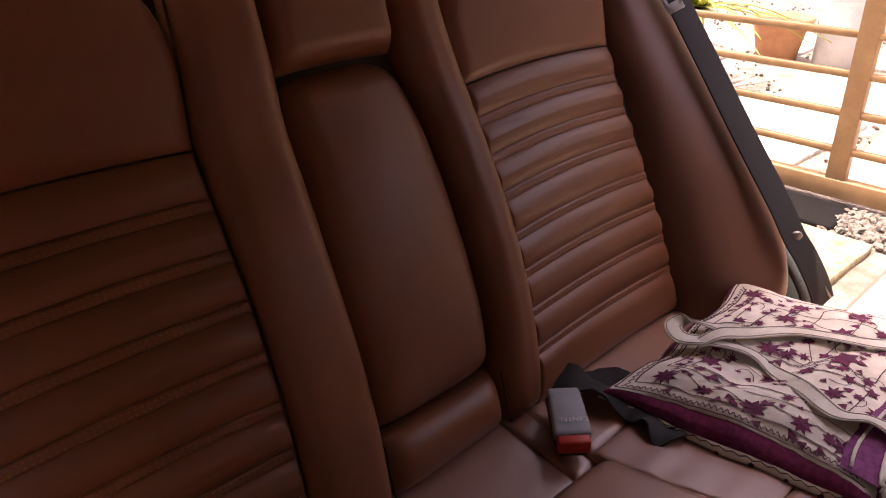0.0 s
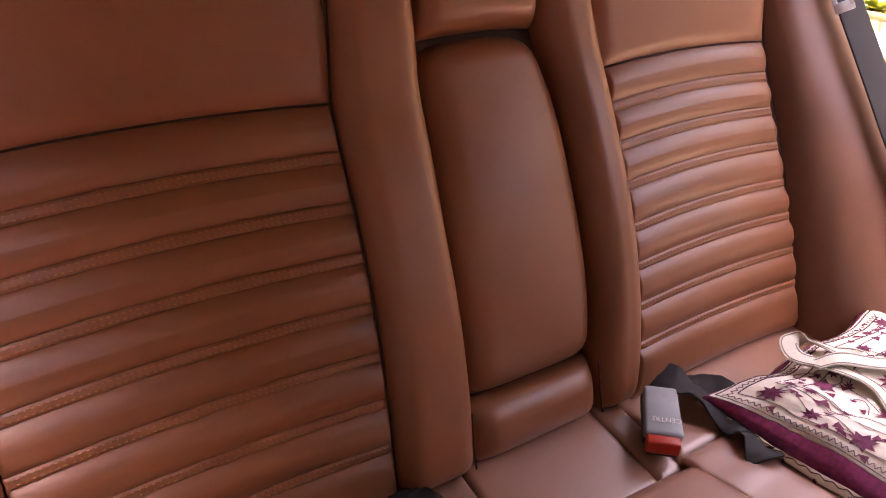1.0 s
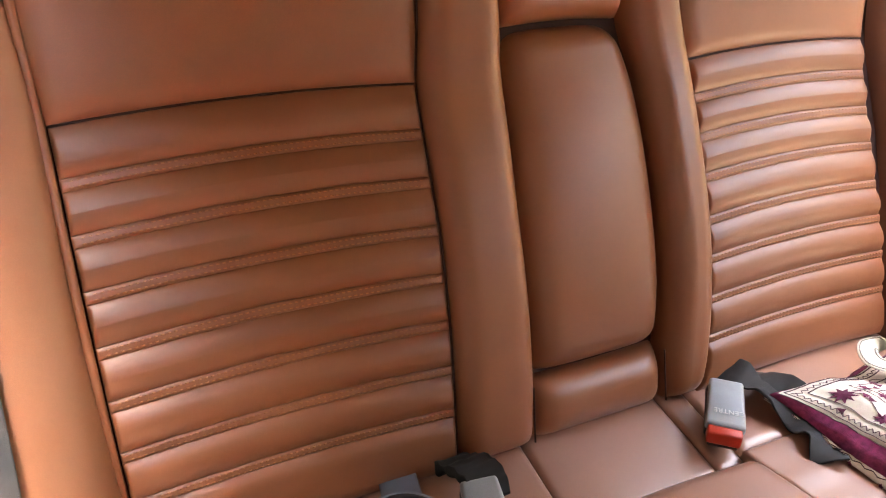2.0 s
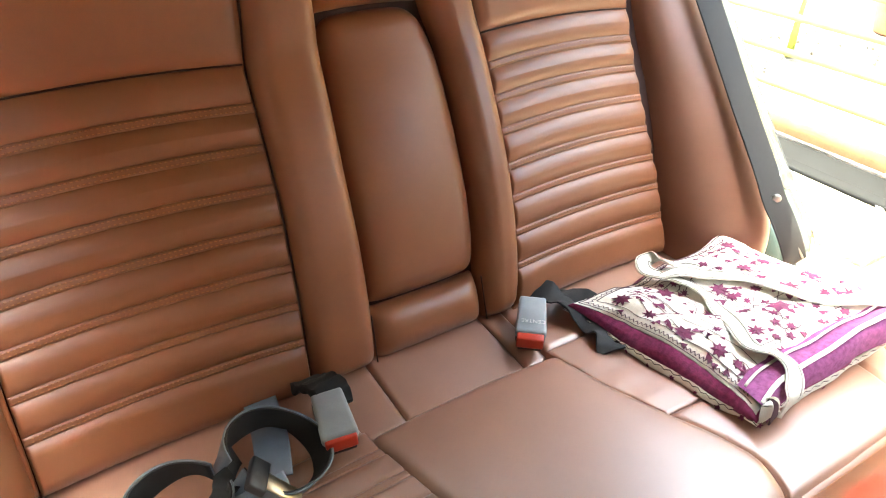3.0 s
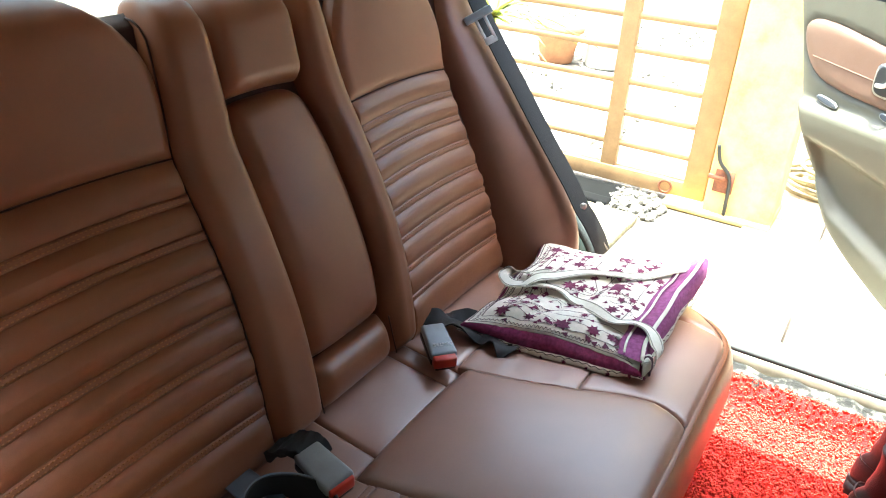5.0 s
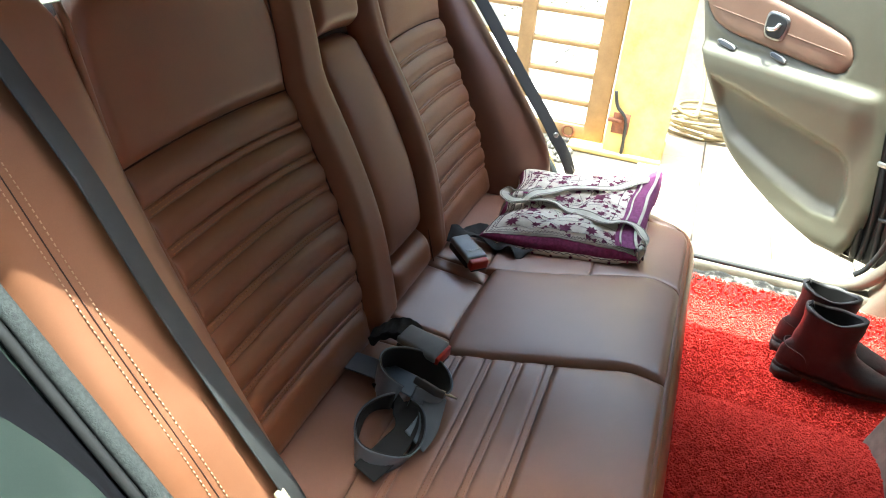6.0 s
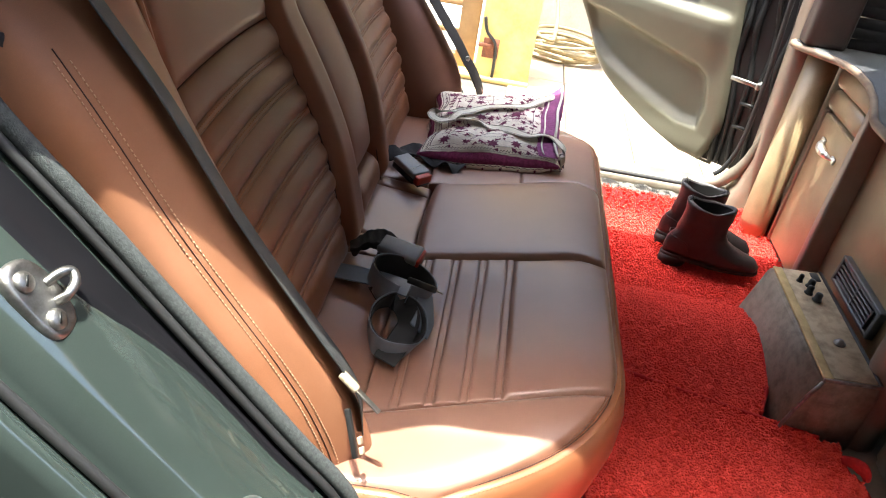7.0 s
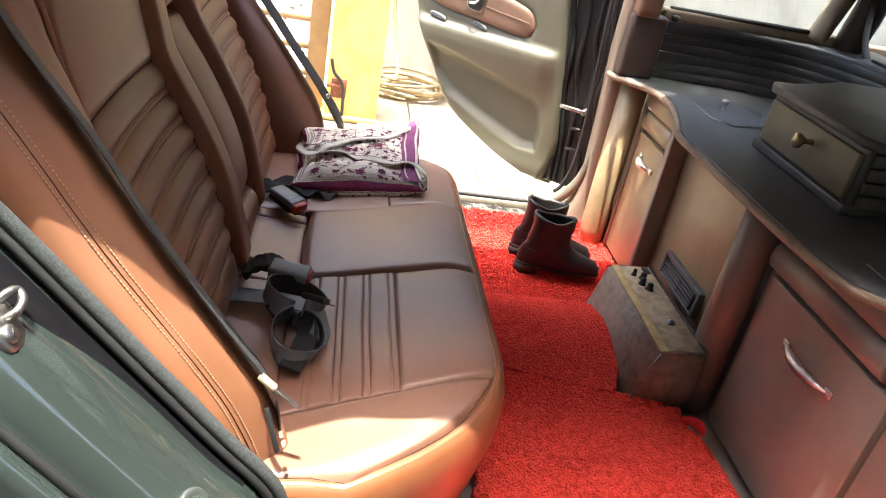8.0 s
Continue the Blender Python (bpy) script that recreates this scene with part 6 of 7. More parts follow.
# darker padded cover on the upper half of the right pillar
bm = bmesh.new()
box_bm((0.765, -0.650, 0.62), (0.830, -0.528, 0.825), 0.018, 3, None, bm)
shell_piece("trim_pillar_cover", bm, TRIM_DARK, "dark padded cover on the centre pillar", "trim")
shell_piece("trim_pillar_pad", box_bm((0.752, -0.612, 0.815), (0.818, -0.532, 1.06), 0.02, 3), DOOR_LEATHER, "tan leather pad on the upper centre pillar", "trim")
# sill curve joining pillar and sill
pts = curve_points([(0.90, -0.20, 0.075), (0.90, -0.38, 0.078), (0.895, -0.47, 0.098), (0.882, -0.520, 0.15), (0.872, -0.545, 0.22), (0.865, -0.560, 0.32)], 6)
shell_piece("trim_door_surround", tube_bm(pts, [0.020 - 0.010 * max(0.0, k / (len(pts) - 1) - 0.6) / 0.4 for k in range(len(pts))], 10), SILL_BEIGE, "beige painted door surround curving into the sill", "trim")
pts = curve_points([(0.93, -0.475, 0.115), (0.925, -0.50, 0.15), (0.915, -0.52, 0.25), (0.91, -0.518, 0.45), (0.90, -0.50, 0.70), (0.88, -0.49, 0.88), (0.78, -0.49, 1.10), (0.67, -0.48, 1.24)], 6)
shell_piece("trim_door_seal", tube_bm(pts, 0.008, 8), RUBBER, "black door seal along the centre pillar", "trim")

# front right window with beige frame
fw = thing("front_window_frame", (0.83, -1.0, 0.81), "beige window frame of the closed front right door", "window frame")
fw["kind"] = "structure"
part("lower_rail", box_bm((0.80, -1.36, 0.812), (0.865, -0.64, 0.850), 0.012, 3), TRIM_BEIGE, fw)
pts = curve_points([(0.80, -1.18, 0.83), (0.78, -1.20, 0.95), (0.72, -1.20, 1.10), (0.64, -1.15, 1.24)], 5)
part("rear_post", tube_bm(pts, 0.036, 10), TRIM_BEIGE, fw)
pts = curve_points([(0.815, -0.66, 0.85), (0.80, -1.16, 0.85)], 6)
part("seal", tube_bm(pts, 0.008, 8), RUBBER, fw)
bm = bmesh.new()
q = [bm.verts.new(p) for p in ((0.835, -0.62, 0.84), (0.835, -1.9, 0.84), (0.645, -1.4, 1.19), (0.62, -0.60, 1.21))]
q2 = [bm.verts.new(v.co + Vector((0.004, 0, 0.001))) for v in q]
bm.faces.new(q)
bm.faces.new(q2[::-1])
for i in range(4):
    bm.faces.new((q[i], q2[i], q2[(i + 1) % 4], q[(i + 1) % 4]))
part("pane", bm, GLASS_CLEAR, fw)
# unseen left pane, added with a tint to cut light on the backrest
bm = bmesh.new()
q = [bm.verts.new(p) for p in ((-0.835, -0.62, 0.83), (-0.835, -1.9, 0.83), (-0.645, -1.4, 1.19), (-0.62, -0.60, 1.21))]
q2 = [bm.verts.new(v.co + Vector((-0.004, 0, 0.001))) for v in q]
bm.faces.new(q[::-1])
bm.faces.new(q2)
for i in range(4):
    bm.faces.new((q[i], q[(i + 1) % 4], q2[(i + 1) % 4], q2[i]))
pane = shell_piece("window_front_left", bm, GLASS, "tinted window of the closed front left door", "window")
pane.visible_shadow = False
shell_piece("door_front_right", box_bm((0.848, -1.95, -0.05), (0.90, -0.70, 0.835), 0.01), TRIM_BEIGE, "closed front right door of the car", "door")
shell_piece("door_front_left", box_bm((-0.90, -1.95, -0.05), (-0.83, -0.70, 0.835), 0.01), TRIM_BEIGE, "closed front left door of the car", "door")
shell_piece("bulkhead_front", box_bm((-0.85, -1.98, -0.05), (0.85, -1.93, 0.85), 0.01), BLACK_PLASTIC, "dark dashboard closing the front of the car", "dashboard")
# unseen panel in place of a windscreen, added to block front light
shell_piece("wall_front", box_bm((-0.80, -1.97, 0.85), (0.80, -1.94, 1.20), 0.004), HEADLINER, "plain panel closing the car's front", "panel")
part_knob = lathe_bm([(0.012, 0), (0.015, 0.006), (0.013, 0.018), (0.0, 0.021)], pose(0.785, -0.675, 0.815), 14)
tagged(part("lock_knob", part_knob, BLACK_PLASTIC), "small black knob on the window ledge", "knob")
shell_piece("trim_front_post", tube_bm(curve_points([(0.80, -1.30, 0.80), (0.76, -1.30, 0.95), (0.69, -1.27, 1.12), (0.62, -1.2, 1.25)], 5), 0.05, 12), TRIM_DARK, "dark trimmed post behind the front window", "trim")
# front seat head and its belt beyond the drawers
fs = thing("front_passenger_chair", (0.18, -1.62, 0.0), "black front seat back beyond the drawer unit", "car seat")
part("backrest", box_bm((-0.12, -1.72, -0.01), (0.46, -1.52, 0.90), 0.07, 5), BLACK_LEATHER, fs)
fb = thing("front_seat_belt", (0.66, -1.22, 0.82), "dark seat belt hanging on the front door post", "seat belt")
part("webbing", ribbon_bm(curve_points([(0.66, -1.235, 1.18), (0.69, -1.25, 1.02), (0.70, -1.28, 0.88), (0.69, -1.32, 0.80)], 6), Vector((0.5, -0.8, 0)), 0.05, 0.003), BLACK_PLASTIC, fb)
part("slip_ring", box_bm((0.63, -1.262, 1.02), (0.70, -1.236, 1.045), 0.008, 3), TRIM_BEIGE, fb)

# ---------------------------------------------------------------- open right rear door
DOOR_O, DOOR_D, DOOR_N = Vector((0.8755, -0.6842, 0)), Vector((0.5707, 0.8211, 0)), Vector((-0.8211, 0.5707, 0))


def door_place(s, z, off):
    return DOOR_O + DOOR_D * s + DOOR_N * off + Vector((0, 0, z))


REAR = [(0.10, 0.34), (0.125, 0.44), (0.16, 0.54), (0.20, 0.63), (0.24, 0.705), (0.29, 0.775), (0.385, 0.84), (0.50, 0.905), (0.60, 0.955), (0.75, 1.005), (0.87, 1.05)]


def seg_dist(p, poly):
    """The distance from a point to an outline; minus inside."""
    best, inside = 9.0, False
    n = len(poly)
    for i in range(n):
        (ax, ay), (bx, by) = poly[i], poly[(i + 1) % n]
        dx, dy = bx - ax, by - ay
        t = max(0, min(1, ((p[0] - ax) * dx + (p[1] - ay) * dy) / (dx * dx + dy * dy)))
        best = min(best, math.hypot(p[0] - ax - t * dx, p[1] - ay - t * dy))
        if (ay > p[1]) != (by > p[1]) and p[0] < ax + (p[1] - ay) / (by - ay) * dx:
            inside = not inside
    return -best if inside else best


POCKET = [(0.862, 0.50), (0.845, 0.40), (0.755, 0.325), (0.60, 0.265), (0.42, 0.212), (0.345, 0.215), (0.340, 0.29), (0.365, 0.385), (0.405, 0.41), (0.60, 0.45), (0.78, 0.49)]
INSERT = [(0.985, 0.775), (0.962, 0.715), (0.915, 0.668), (0.84, 0.645), (0.68, 0.630), (0.50, 0.615), (0.462, 0.630), (0.452, 0.665), (0.480, 0.712), (0.58, 0.742), (0.72, 0.772), (0.88, 0.800), (0.955, 0.802)]


def step(t):
    t = max(0.0, min(1.0, t))
    return t * t * (3 - 2 * t)


def door_relief(s, z):
    d = seg_dist((s, z), POCKET)
    off = -0.034 * step((0.012 - d) / 0.035)
    off += 0.030 * step((0.605 - z) / 0.03) * step((z - 0.40) / 0.15) * step((s - 0.30) / 0.1)
    off += 0.006 * step((0.20 - z) / 0.06)
    di = seg_dist((s, z), INSERT)
    off -= 0.008 * step((0.010 - di) / 0.01)
    return off


rdoor = thing("car_door", (0.93, -0.60, 0.10), "open rear car door with khaki trim and tan leather insert", "car door")
nx_, nz_ = 78, 72
bm = bmesh.new()
g = []
for j in range(nz_ + 1):
    z = 0.10 + 0.775 * j / nz_
    sr = smooth_table(REAR, z, 0.02)
    row = []
    for i in range(nx_ + 1):
        s0 = 0.240 + 0.165 * (z - 0.1) + 0.06 * max(0.0, (0.28 - z) / 0.18) ** 2
        s = s0 + (sr - s0) * i / nx_
        ed = min((sr - s), (z - 0.10) * 1.2, (s - s0) * 1.4)
        e = rnd(ed / 0.035)
        row.append(bm.verts.new(door_place(s, z, -0.035 + 0.035 * e + door_relief(s, z) * e)))
    g.append(row)
for a, b in zip(g, g[1:]):
    for i in range(nx_):
        bm.faces.new((a[i], a[i + 1], b[i + 1], b[i]))
part("trim_panel", bm, DOOR_TRIM, rdoor)
ins = part("insert", poly_pad_bm(INSERT, door_place, 0.014, 0.02, base=-0.004), DOOR_LEATHER, rdoor, "tan leather insert")
row = [door_place(0.47 + 0.46 * k / 20, 0.672 + 0.040 * k / 20, 0.0105) for k in range(21)]
part("insert_seam", tube_bm(row, 0.0012, 6), DOOR_LEATHER, ins)
# inner handle in its bezel
bez = [(0.736, 0.720), (0.732, 0.736), (0.716, 0.742), (0.678, 0.738), (0.662, 0.730), (0.656, 0.712), (0.660, 0.682), (0.668, 0.666), (0.684, 0.660), (0.712, 0.662), (0.728, 0.668), (0.735, 0.684)]
bz = part("handle_bezel", poly_pad_bm(bez, door_place, 0.006, 0.008, base=0.010, smooth_n=3), STEEL, rdoor)
bowl = [(0.729, 0.716), (0.724, 0.730), (0.712, 0.735), (0.682, 0.732), (0.669, 0.725), (0.663, 0.710), (0.667, 0.684), (0.674, 0.672), (0.688, 0.667), (0.710, 0.668), (0.722, 0.674), (0.728, 0.686)]
part("handle_bowl", poly_pad_bm(bowl, door_place, 0.001, 0.003, base=0.0165, thick=0.001), BLACK_PLASTIC, bz)
part("handle_lever", tube_bm(curve_points([door_place(0.718, 0.690, 0.020), door_place(0.704, 0.692, 0.030), door_place(0.688, 0.697, 0.030), door_place(0.682, 0.712, 0.022)], 5), 0.0055, 8), CHROME, bz)
# switches on the armrest
for s, z, w in ((0.850, 0.604, 0.032), (0.668, 0.610, 0.026)):
    outl = [(s - w, z - 0.007), (s + w, z + 0.004), (s + w - 0.004, z + 0.016), (s - w + 0.004, z + 0.007)]
    sw = part("switch_plate", poly_pad_bm(outl, lambda a, b, o: door_place(a, b, o + 0.5 * (0.615 - b)), 0.002, 0.004, base=0.0045, thick=0.010, smooth_n=3), STEEL, rdoor)
    outl = [(s - w * 0.88, z - 0.005), (s + w * 0.88, z + 0.0045), (s + w * 0.82, z + 0.0135), (s - w * 0.82, z + 0.005)]
    part("switch", poly_pad_bm(outl, lambda a, b, o: door_place(a, b, o + 0.5 * (0.615 - b)), 0.001, 0.003, base=0.0062, thick=0.004, smooth_n=3), BLACK_PLASTIC, sw)
# steel door behind the trim
bm = bmesh.new()
out = [(sr, z) for z, sr in REAR] + [(1.06, 0.885), (0.33, 0.885), (0.30, 0.10)]
fr_ = [bm.verts.new(door_place(s - (0.004 if s > 0.3 else 0), z + (0.004 if z < 0.3 else 0), -0.036)) for s, z in out]
bk_ = [bm.verts.new(door_place(s - (0.004 if s > 0.3 else 0), z + (0.004 if z < 0.3 else 0), -0.15)) for s, z in out]
bm.faces.new(fr_)
bm.faces.new(bk_[::-1])
for i in range(len(out)):
    bm.faces.new((fr_[i], bk_[i], bk_[(i + 1) % len(out)], fr_[(i + 1) % len(out)]))
bmesh.ops.recalc_face_normals(bm, faces=bm.faces)
part("shell", bm, GREEN_PAINT, rdoor, smooth=False)
part("edge_seal", tube_bm(curve_points([door_place(sr + 0.002, z, -0.040) for z, sr in REAR[::-1]] + [door_place(0.26, 0.098, -0.04)], 4), 0.006, 8), SILL_BEIGE, rdoor)
# hinge face with black rubber, loom and check strap
part("hinge_face", box_bm((0.10, -0.12, 0.10), (0.36, -0.042, 0.885), 0.012, 3, Matrix(((DOOR_D.x, DOOR_N.x, 0, DOOR_O.x), (DOOR_D.y, DOOR_N.y, 0, DOOR_O.y), (0, 0, 1, 0), (0, 0, 0, 1)))), HINGE_BLACK, rdoor)
for off, s, r in ((-0.030, 0.268, 0.011), (-0.034, 0.238, 0.009), (-0.036, 0.205, 0.010), (-0.036, 0.165, 0.008), (-0.038, 0.13, 0.008)):
    pts = curve_points([door_place(s + 0.165 * 0.76 * k / 8 * min(1.0, s * 3.6) + 0.008 * math.sin(k * 1.7 + s * 60), 0.11 + 0.76 * k / 8, off + 0.006 * math.sin(k * 2.3 + s * 40)) for k in range(9)], 4)
    part("hinge_seal", tube_bm(pts, r, 8), HINGE_BLACK, rdoor)
DOOR_M = Matrix(((DOOR_D.x, DOOR_N.x, 0, DOOR_O.x), (DOOR_D.y, DOOR_N.y, 0, DOOR_O.y), (0, 0, 1, 0), (0, 0, 0, 1)))
strap_bm = box_bm((0.190, -0.004, 0.410), (0.285, 0.004, 0.424), 0.002, 1, DOOR_M)
box_bm((0.182, -0.030, 0.406), (0.198, 0.008, 0.428), 0.003, 1, DOOR_M, strap_bm)
part("check_strap", strap_bm, STEEL, rdoor, "steel check strap")
for zz in (0.26, 0.34):
    part("hinge_pin", tube_bm([door_place(0.17, zz, -0.02), door_place(0.20, zz + 0.004, -0.016), door_place(0.23, zz + 0.002, -0.014)], 0.006, 8), HINGE_BLACK, rdoor)
# window frame and pane of the door
frame_out = [(1.065, 0.885), (1.03, 0.99), (0.93, 1.12), (0.78, 1.22), (0.60, 1.255), (0.30, 1.26), (0.20, 1.25), (0.16, 0.885)]
part("window_frame", tube_bm(curve_points([door_place(s, z, -0.07 - 0.22 * (z - 0.88)) for s, z in frame_out], 5), 0.018, 8), RUBBER, rdoor)
part("belt_trim", box_bm((0.18, -0.10, 0.868), (1.06, -0.004, 0.895), 0.008, 2, Matrix(((DOOR_D.x, DOOR_N.x, 0, DOOR_O.x), (DOOR_D.y, DOOR_N.y, 0, DOOR_O.y), (0, 0, 1, 0), (0, 0, 0, 1)))), RUBBER, rdoor)
part("quarter_bar", box_bm((0.905, -0.08, 0.88), (0.925, -0.055, 1.14), 0.004, 2, Matrix(((DOOR_D.x, DOOR_N.x, 0, DOOR_O.x), (DOOR_D.y, DOOR_N.y, 0, DOOR_O.y), (0, 0, 1, 0), (0, 0, 0, 1)))), RUBBER, rdoor)
bm = bmesh.new()
f1 = [bm.verts.new(door_place(s, z, -0.068 - 0.22 * (z - 0.88))) for s, z in frame_out]
f2 = [bm.verts.new(door_place(s, z, -0.072 - 0.22 * (z - 0.88))) for s, z in frame_out]
bm.faces.new(f1)
bm.faces.new(f2[::-1])
for i in range(len(f1)):
    bm.faces.new((f1[i], f2[i], f2[(i + 1) % len(f1)], f1[(i + 1) % len(f1)]))
pane = part("pane", bm, GLASS, rdoor, smooth=False)
pane.visible_shadow = False

# the left rear door stands wide open in the same way
hinge = Vector((0.8755, -0.6842, 0))
swing = Matrix.Translation(hinge) @ Matrix.Rotation(radians(-46), 4, "Z") @ Matrix.Translation(-hinge)
ldoor = copy_thing(rdoor, Matrix.Diagonal((-1, 1, 1, 1)) @ swing @ Matrix.Translation(rdoor.location))
tagged(ldoor, "rear car door swung wide open with khaki trim", "car door")

# ---------------------------------------------------------------- left rear door frame
JAMB = curve_points([(0, 0.90, 1.02), (0, 0.885, 0.92), (0, 0.825, 0.80), (0, 0.722, 0.675), (0, 0.612, 0.538), (0, 0.490, 0.388), (0, 0.408, 0.290), (0, 0.385, 0.20), (0, 0.376, 0.10), (0, 0.37, 0.02)], 5)


def jamb(sx):
    ob = thing("door_frame", (sx * 0.85, 0.6, 0.0), "dark green painted rear door frame with rubber seal" if sx < 0 else "dark green painted rear door frame of the right side", "door frame", "rear door frames")
    ob["kind"] = "structure"
    sect = [(0.735, 0.03), (0.742, 0.004), (0.755, -0.002), (0.775, 0.006), (0.80, 0.006), (0.85, 0.010), (0.885, 0.020), (0.902, 0.040), (0.912, 0.050), (0.945, 0.060), (0.962, 0.075), (0.972, 0.30)] if sx > 0 else [(0.735, 0.03), (0.742, 0.004), (0.755, -0.002), (0.772, 0.010), (0.786, 0.014), (0.800, 0.011), (0.825, 0.006), (0.855, 0.0035), (0.885, 0.004), (0.910, 0.008), (0.930, 0.017), (0.943, 0.034), (0.950, 0.047), (0.960, 0.048), (0.967, 0.038), (0.984, 0.037), (0.996, 0.048), (1.0, 0.30)]
    bm = bmesh.new()
    rings = []
    for i, p in enumerate(JAMB):
        d = (JAMB[min(i + 1, len(JAMB) - 1)] - JAMB[max(i - 1, 0)]).normalized()
        nn = Vector((0, -d.z, d.y))
        if nn.y > 0:
            nn = -nn
        rings.append([bm.verts.new((sx * (x - 0.05 * max(0, p.z - 0.8)), p.y - nn.y * o, p.z - nn.z * o)) for x, o in sect])
    for a, b in zip(rings, rings[1:]):
        for j in range(len(sect) - 1):
            bm.faces.new((a[j], a[j + 1], b[j + 1], b[j]))
    bmesh.ops.recalc_face_normals(bm, faces=bm.faces)
    part("frame", bm, GREEN_PAINT, ob)
    if sx < 0:
        # black strip paints the shade between the seal and the painted panel; widens upwards
        bm = bmesh.new()
        rings = []
        reach = [(0.30, 0.786), (0.385, 0.800), (0.445, 0.796), (0.50, 0.798), (0.56, 0.816), (0.61, 0.848), (0.66, 0.864), (1.1, 0.864)]
        for i, p in enumerate(JAMB):
            if p.z < 0.32:
                continue
            d = (JAMB[min(i + 1, len(JAMB) - 1)] - JAMB[max(i - 1, 0)]).normalized()
            nn = Vector((0, -d.z, d.y))
            nn = -nn if nn.y > 0 else nn
            xe = smooth_table(reach, p.z, 0.03)
            row = []
            for q in range(7):
                x = 0.774 + (xe - 0.774) * q / 6
                o = lerp_table(sect, x) - (0.0016 if 0 < q < 6 else -0.004)
                row.append(bm.verts.new((sx * (x - 0.05 * max(0, p.z - 0.8)), p.y - nn.y * o, p.z - nn.z * o)))
            rings.append(row)
        for a, c in zip(rings, rings[1:]):
            for j in range(6):
                bm.faces.new((a[j], a[j + 1], c[j + 1], c[j]))
        part("dark_recess", bm, RECESS_SHADE, ob, "black strip laid on the door frame for its shaded recess")
    seal = [Vector((sx * (0.762 - 0.05 * max(0, p.z - 0.8)), p.y - 0.008, p.z + 0.004)) for p in JAMB]
    bm = tube_bm(seal, 0.0105, 10)
    for v in bm.verts:
        v.co += Vector((0, -1, 0.5)) * 0.0016 * noise.noise(v.co * 260)
    part("felt_seal", bm, FELT_SEAL, ob, "grey felt covered door seal")
    lip = [Vector((sx * (0.776 - 0.05 * max(0, p.z - 0.8)), p.y + 0.002, p.z)) for p in JAMB]
    part("rubber_lip", tube_bm(lip, 0.0065, 8), RUBBER, ob)
    lip = [Vector((sx * ((0.955 if sx < 0 else 0.909) - 0.05 * max(0, p.z - 0.8)), p.y + 0.036, p.z - 0.02)) for p in JAMB]
    part("outer_seal", tube_bm(lip, 0.006, 8), RUBBER, ob)
    return ob


lj = jamb(-1)
rj = jamb(1)
jn = Vector((0, -0.82, 0.57))
PLUG_M = Matrix.Translation((-0.892, 0.495, 0.384)) @ Vector((-0.35, -0.72, 0.60)).to_track_quat("Z", "Y").to_matrix().to_4x4() @ Matrix.Scale(1.25, 4)
part("plug_rim", lathe_bm([(0.0, 0.0), (0.020, 0.0), (0.022, 0.003), (0.019, 0.006), (0.015, 0.004), (0.0, 0.004)], PLUG_M, 24), PLUG_GREY, lj, "grey ringed plug")
part("plug", lathe_bm([(0.0, 0.004), (0.014, 0.004), (0.013, 0.007), (0.0, 0.008)], PLUG_M, 20), GREEN_PAINT, lj)
rp = Matrix.Translation((0.853, 0.506, 0.392)) @ jn.to_track_quat("Z", "Y").to_matrix().to_4x4()
part("plug_rim", lathe_bm([(0.0, 0.0), (0.020, 0.0), (0.022, 0.003), (0.019, 0.006), (0.015, 0.004), (0.0, 0.004)], rp, 24), STEEL, rj, "metal ringed plug")
st = thing("door_striker", (-0.855, 0.735, 0.645), "steel door striker with two cross-head screws", "door striker")
sm = Matrix.Translation(Vector((-0.880, 0.715, 0.647)) + jn * 0.007) @ jn.to_track_quat("Z", "Y").to_matrix().to_4x4()
part("plate", poly_pad_bm([(-0.024, -0.036), (-0.004, -0.046), (0.018, -0.036), (0.026, 0.0), (0.018, 0.036), (-0.004, 0.046), (-0.024, 0.036), (-0.028, 0.0)], lambda x, y, o: sm @ Vector((x, y, o)), 0.007, 0.005, thick=0.004), STEEL, st)
for y in (-0.024, 0.024):
    sc = part("screw", lathe_bm([(0.0115, 0.005), (0.0115, 0.009), (0.007, 0.0115), (0.0, 0.012)], sm @ pose(-0.008, y, 0), 16), STEEL, st)
    part("cross_slot", box_bm((-0.006, -0.001, 0.0112), (0.006, 0.001, 0.0125), 0, 1, sm @ pose(-0.008, y, 0, 0, 0, 40)), BLACK_PLASTIC, sc)
part("loop", tube_bm(curve_points([sm @ Vector(p) for p in ((0.008, -0.012, 0.004), (0.012, -0.012, 0.016), (0.028, -0.008, 0.020), (0.036, 0.002, 0.018), (0.026, 0.008, 0.014), (0.012, 0.008, 0.004))], 6), 0.0052, 10), STEEL, st)
# outer skin behind the left door opening
shell_piece("wall_quarter_left", box_bm((-1.00, 0.93, -0.05), (-0.955, 1.9, 0.86), 0.02, 3), GREEN_PAINT, "dark green rear wing of the car", "car body")
shell_piece("wall_quarter_right", box_bm((0.955, 0.93, -0.05), (1.00, 1.9, 0.86), 0.02, 3), GREEN_PAINT, "dark green rear wing of the car", "car body")
shell_piece("boot_lid", box_bm((-0.90, 1.47, 0.60), (0.90, 2.1, 0.87), 0.05, 4), GREEN_PAINT, "dark green boot lid behind the rear screen", "car body")

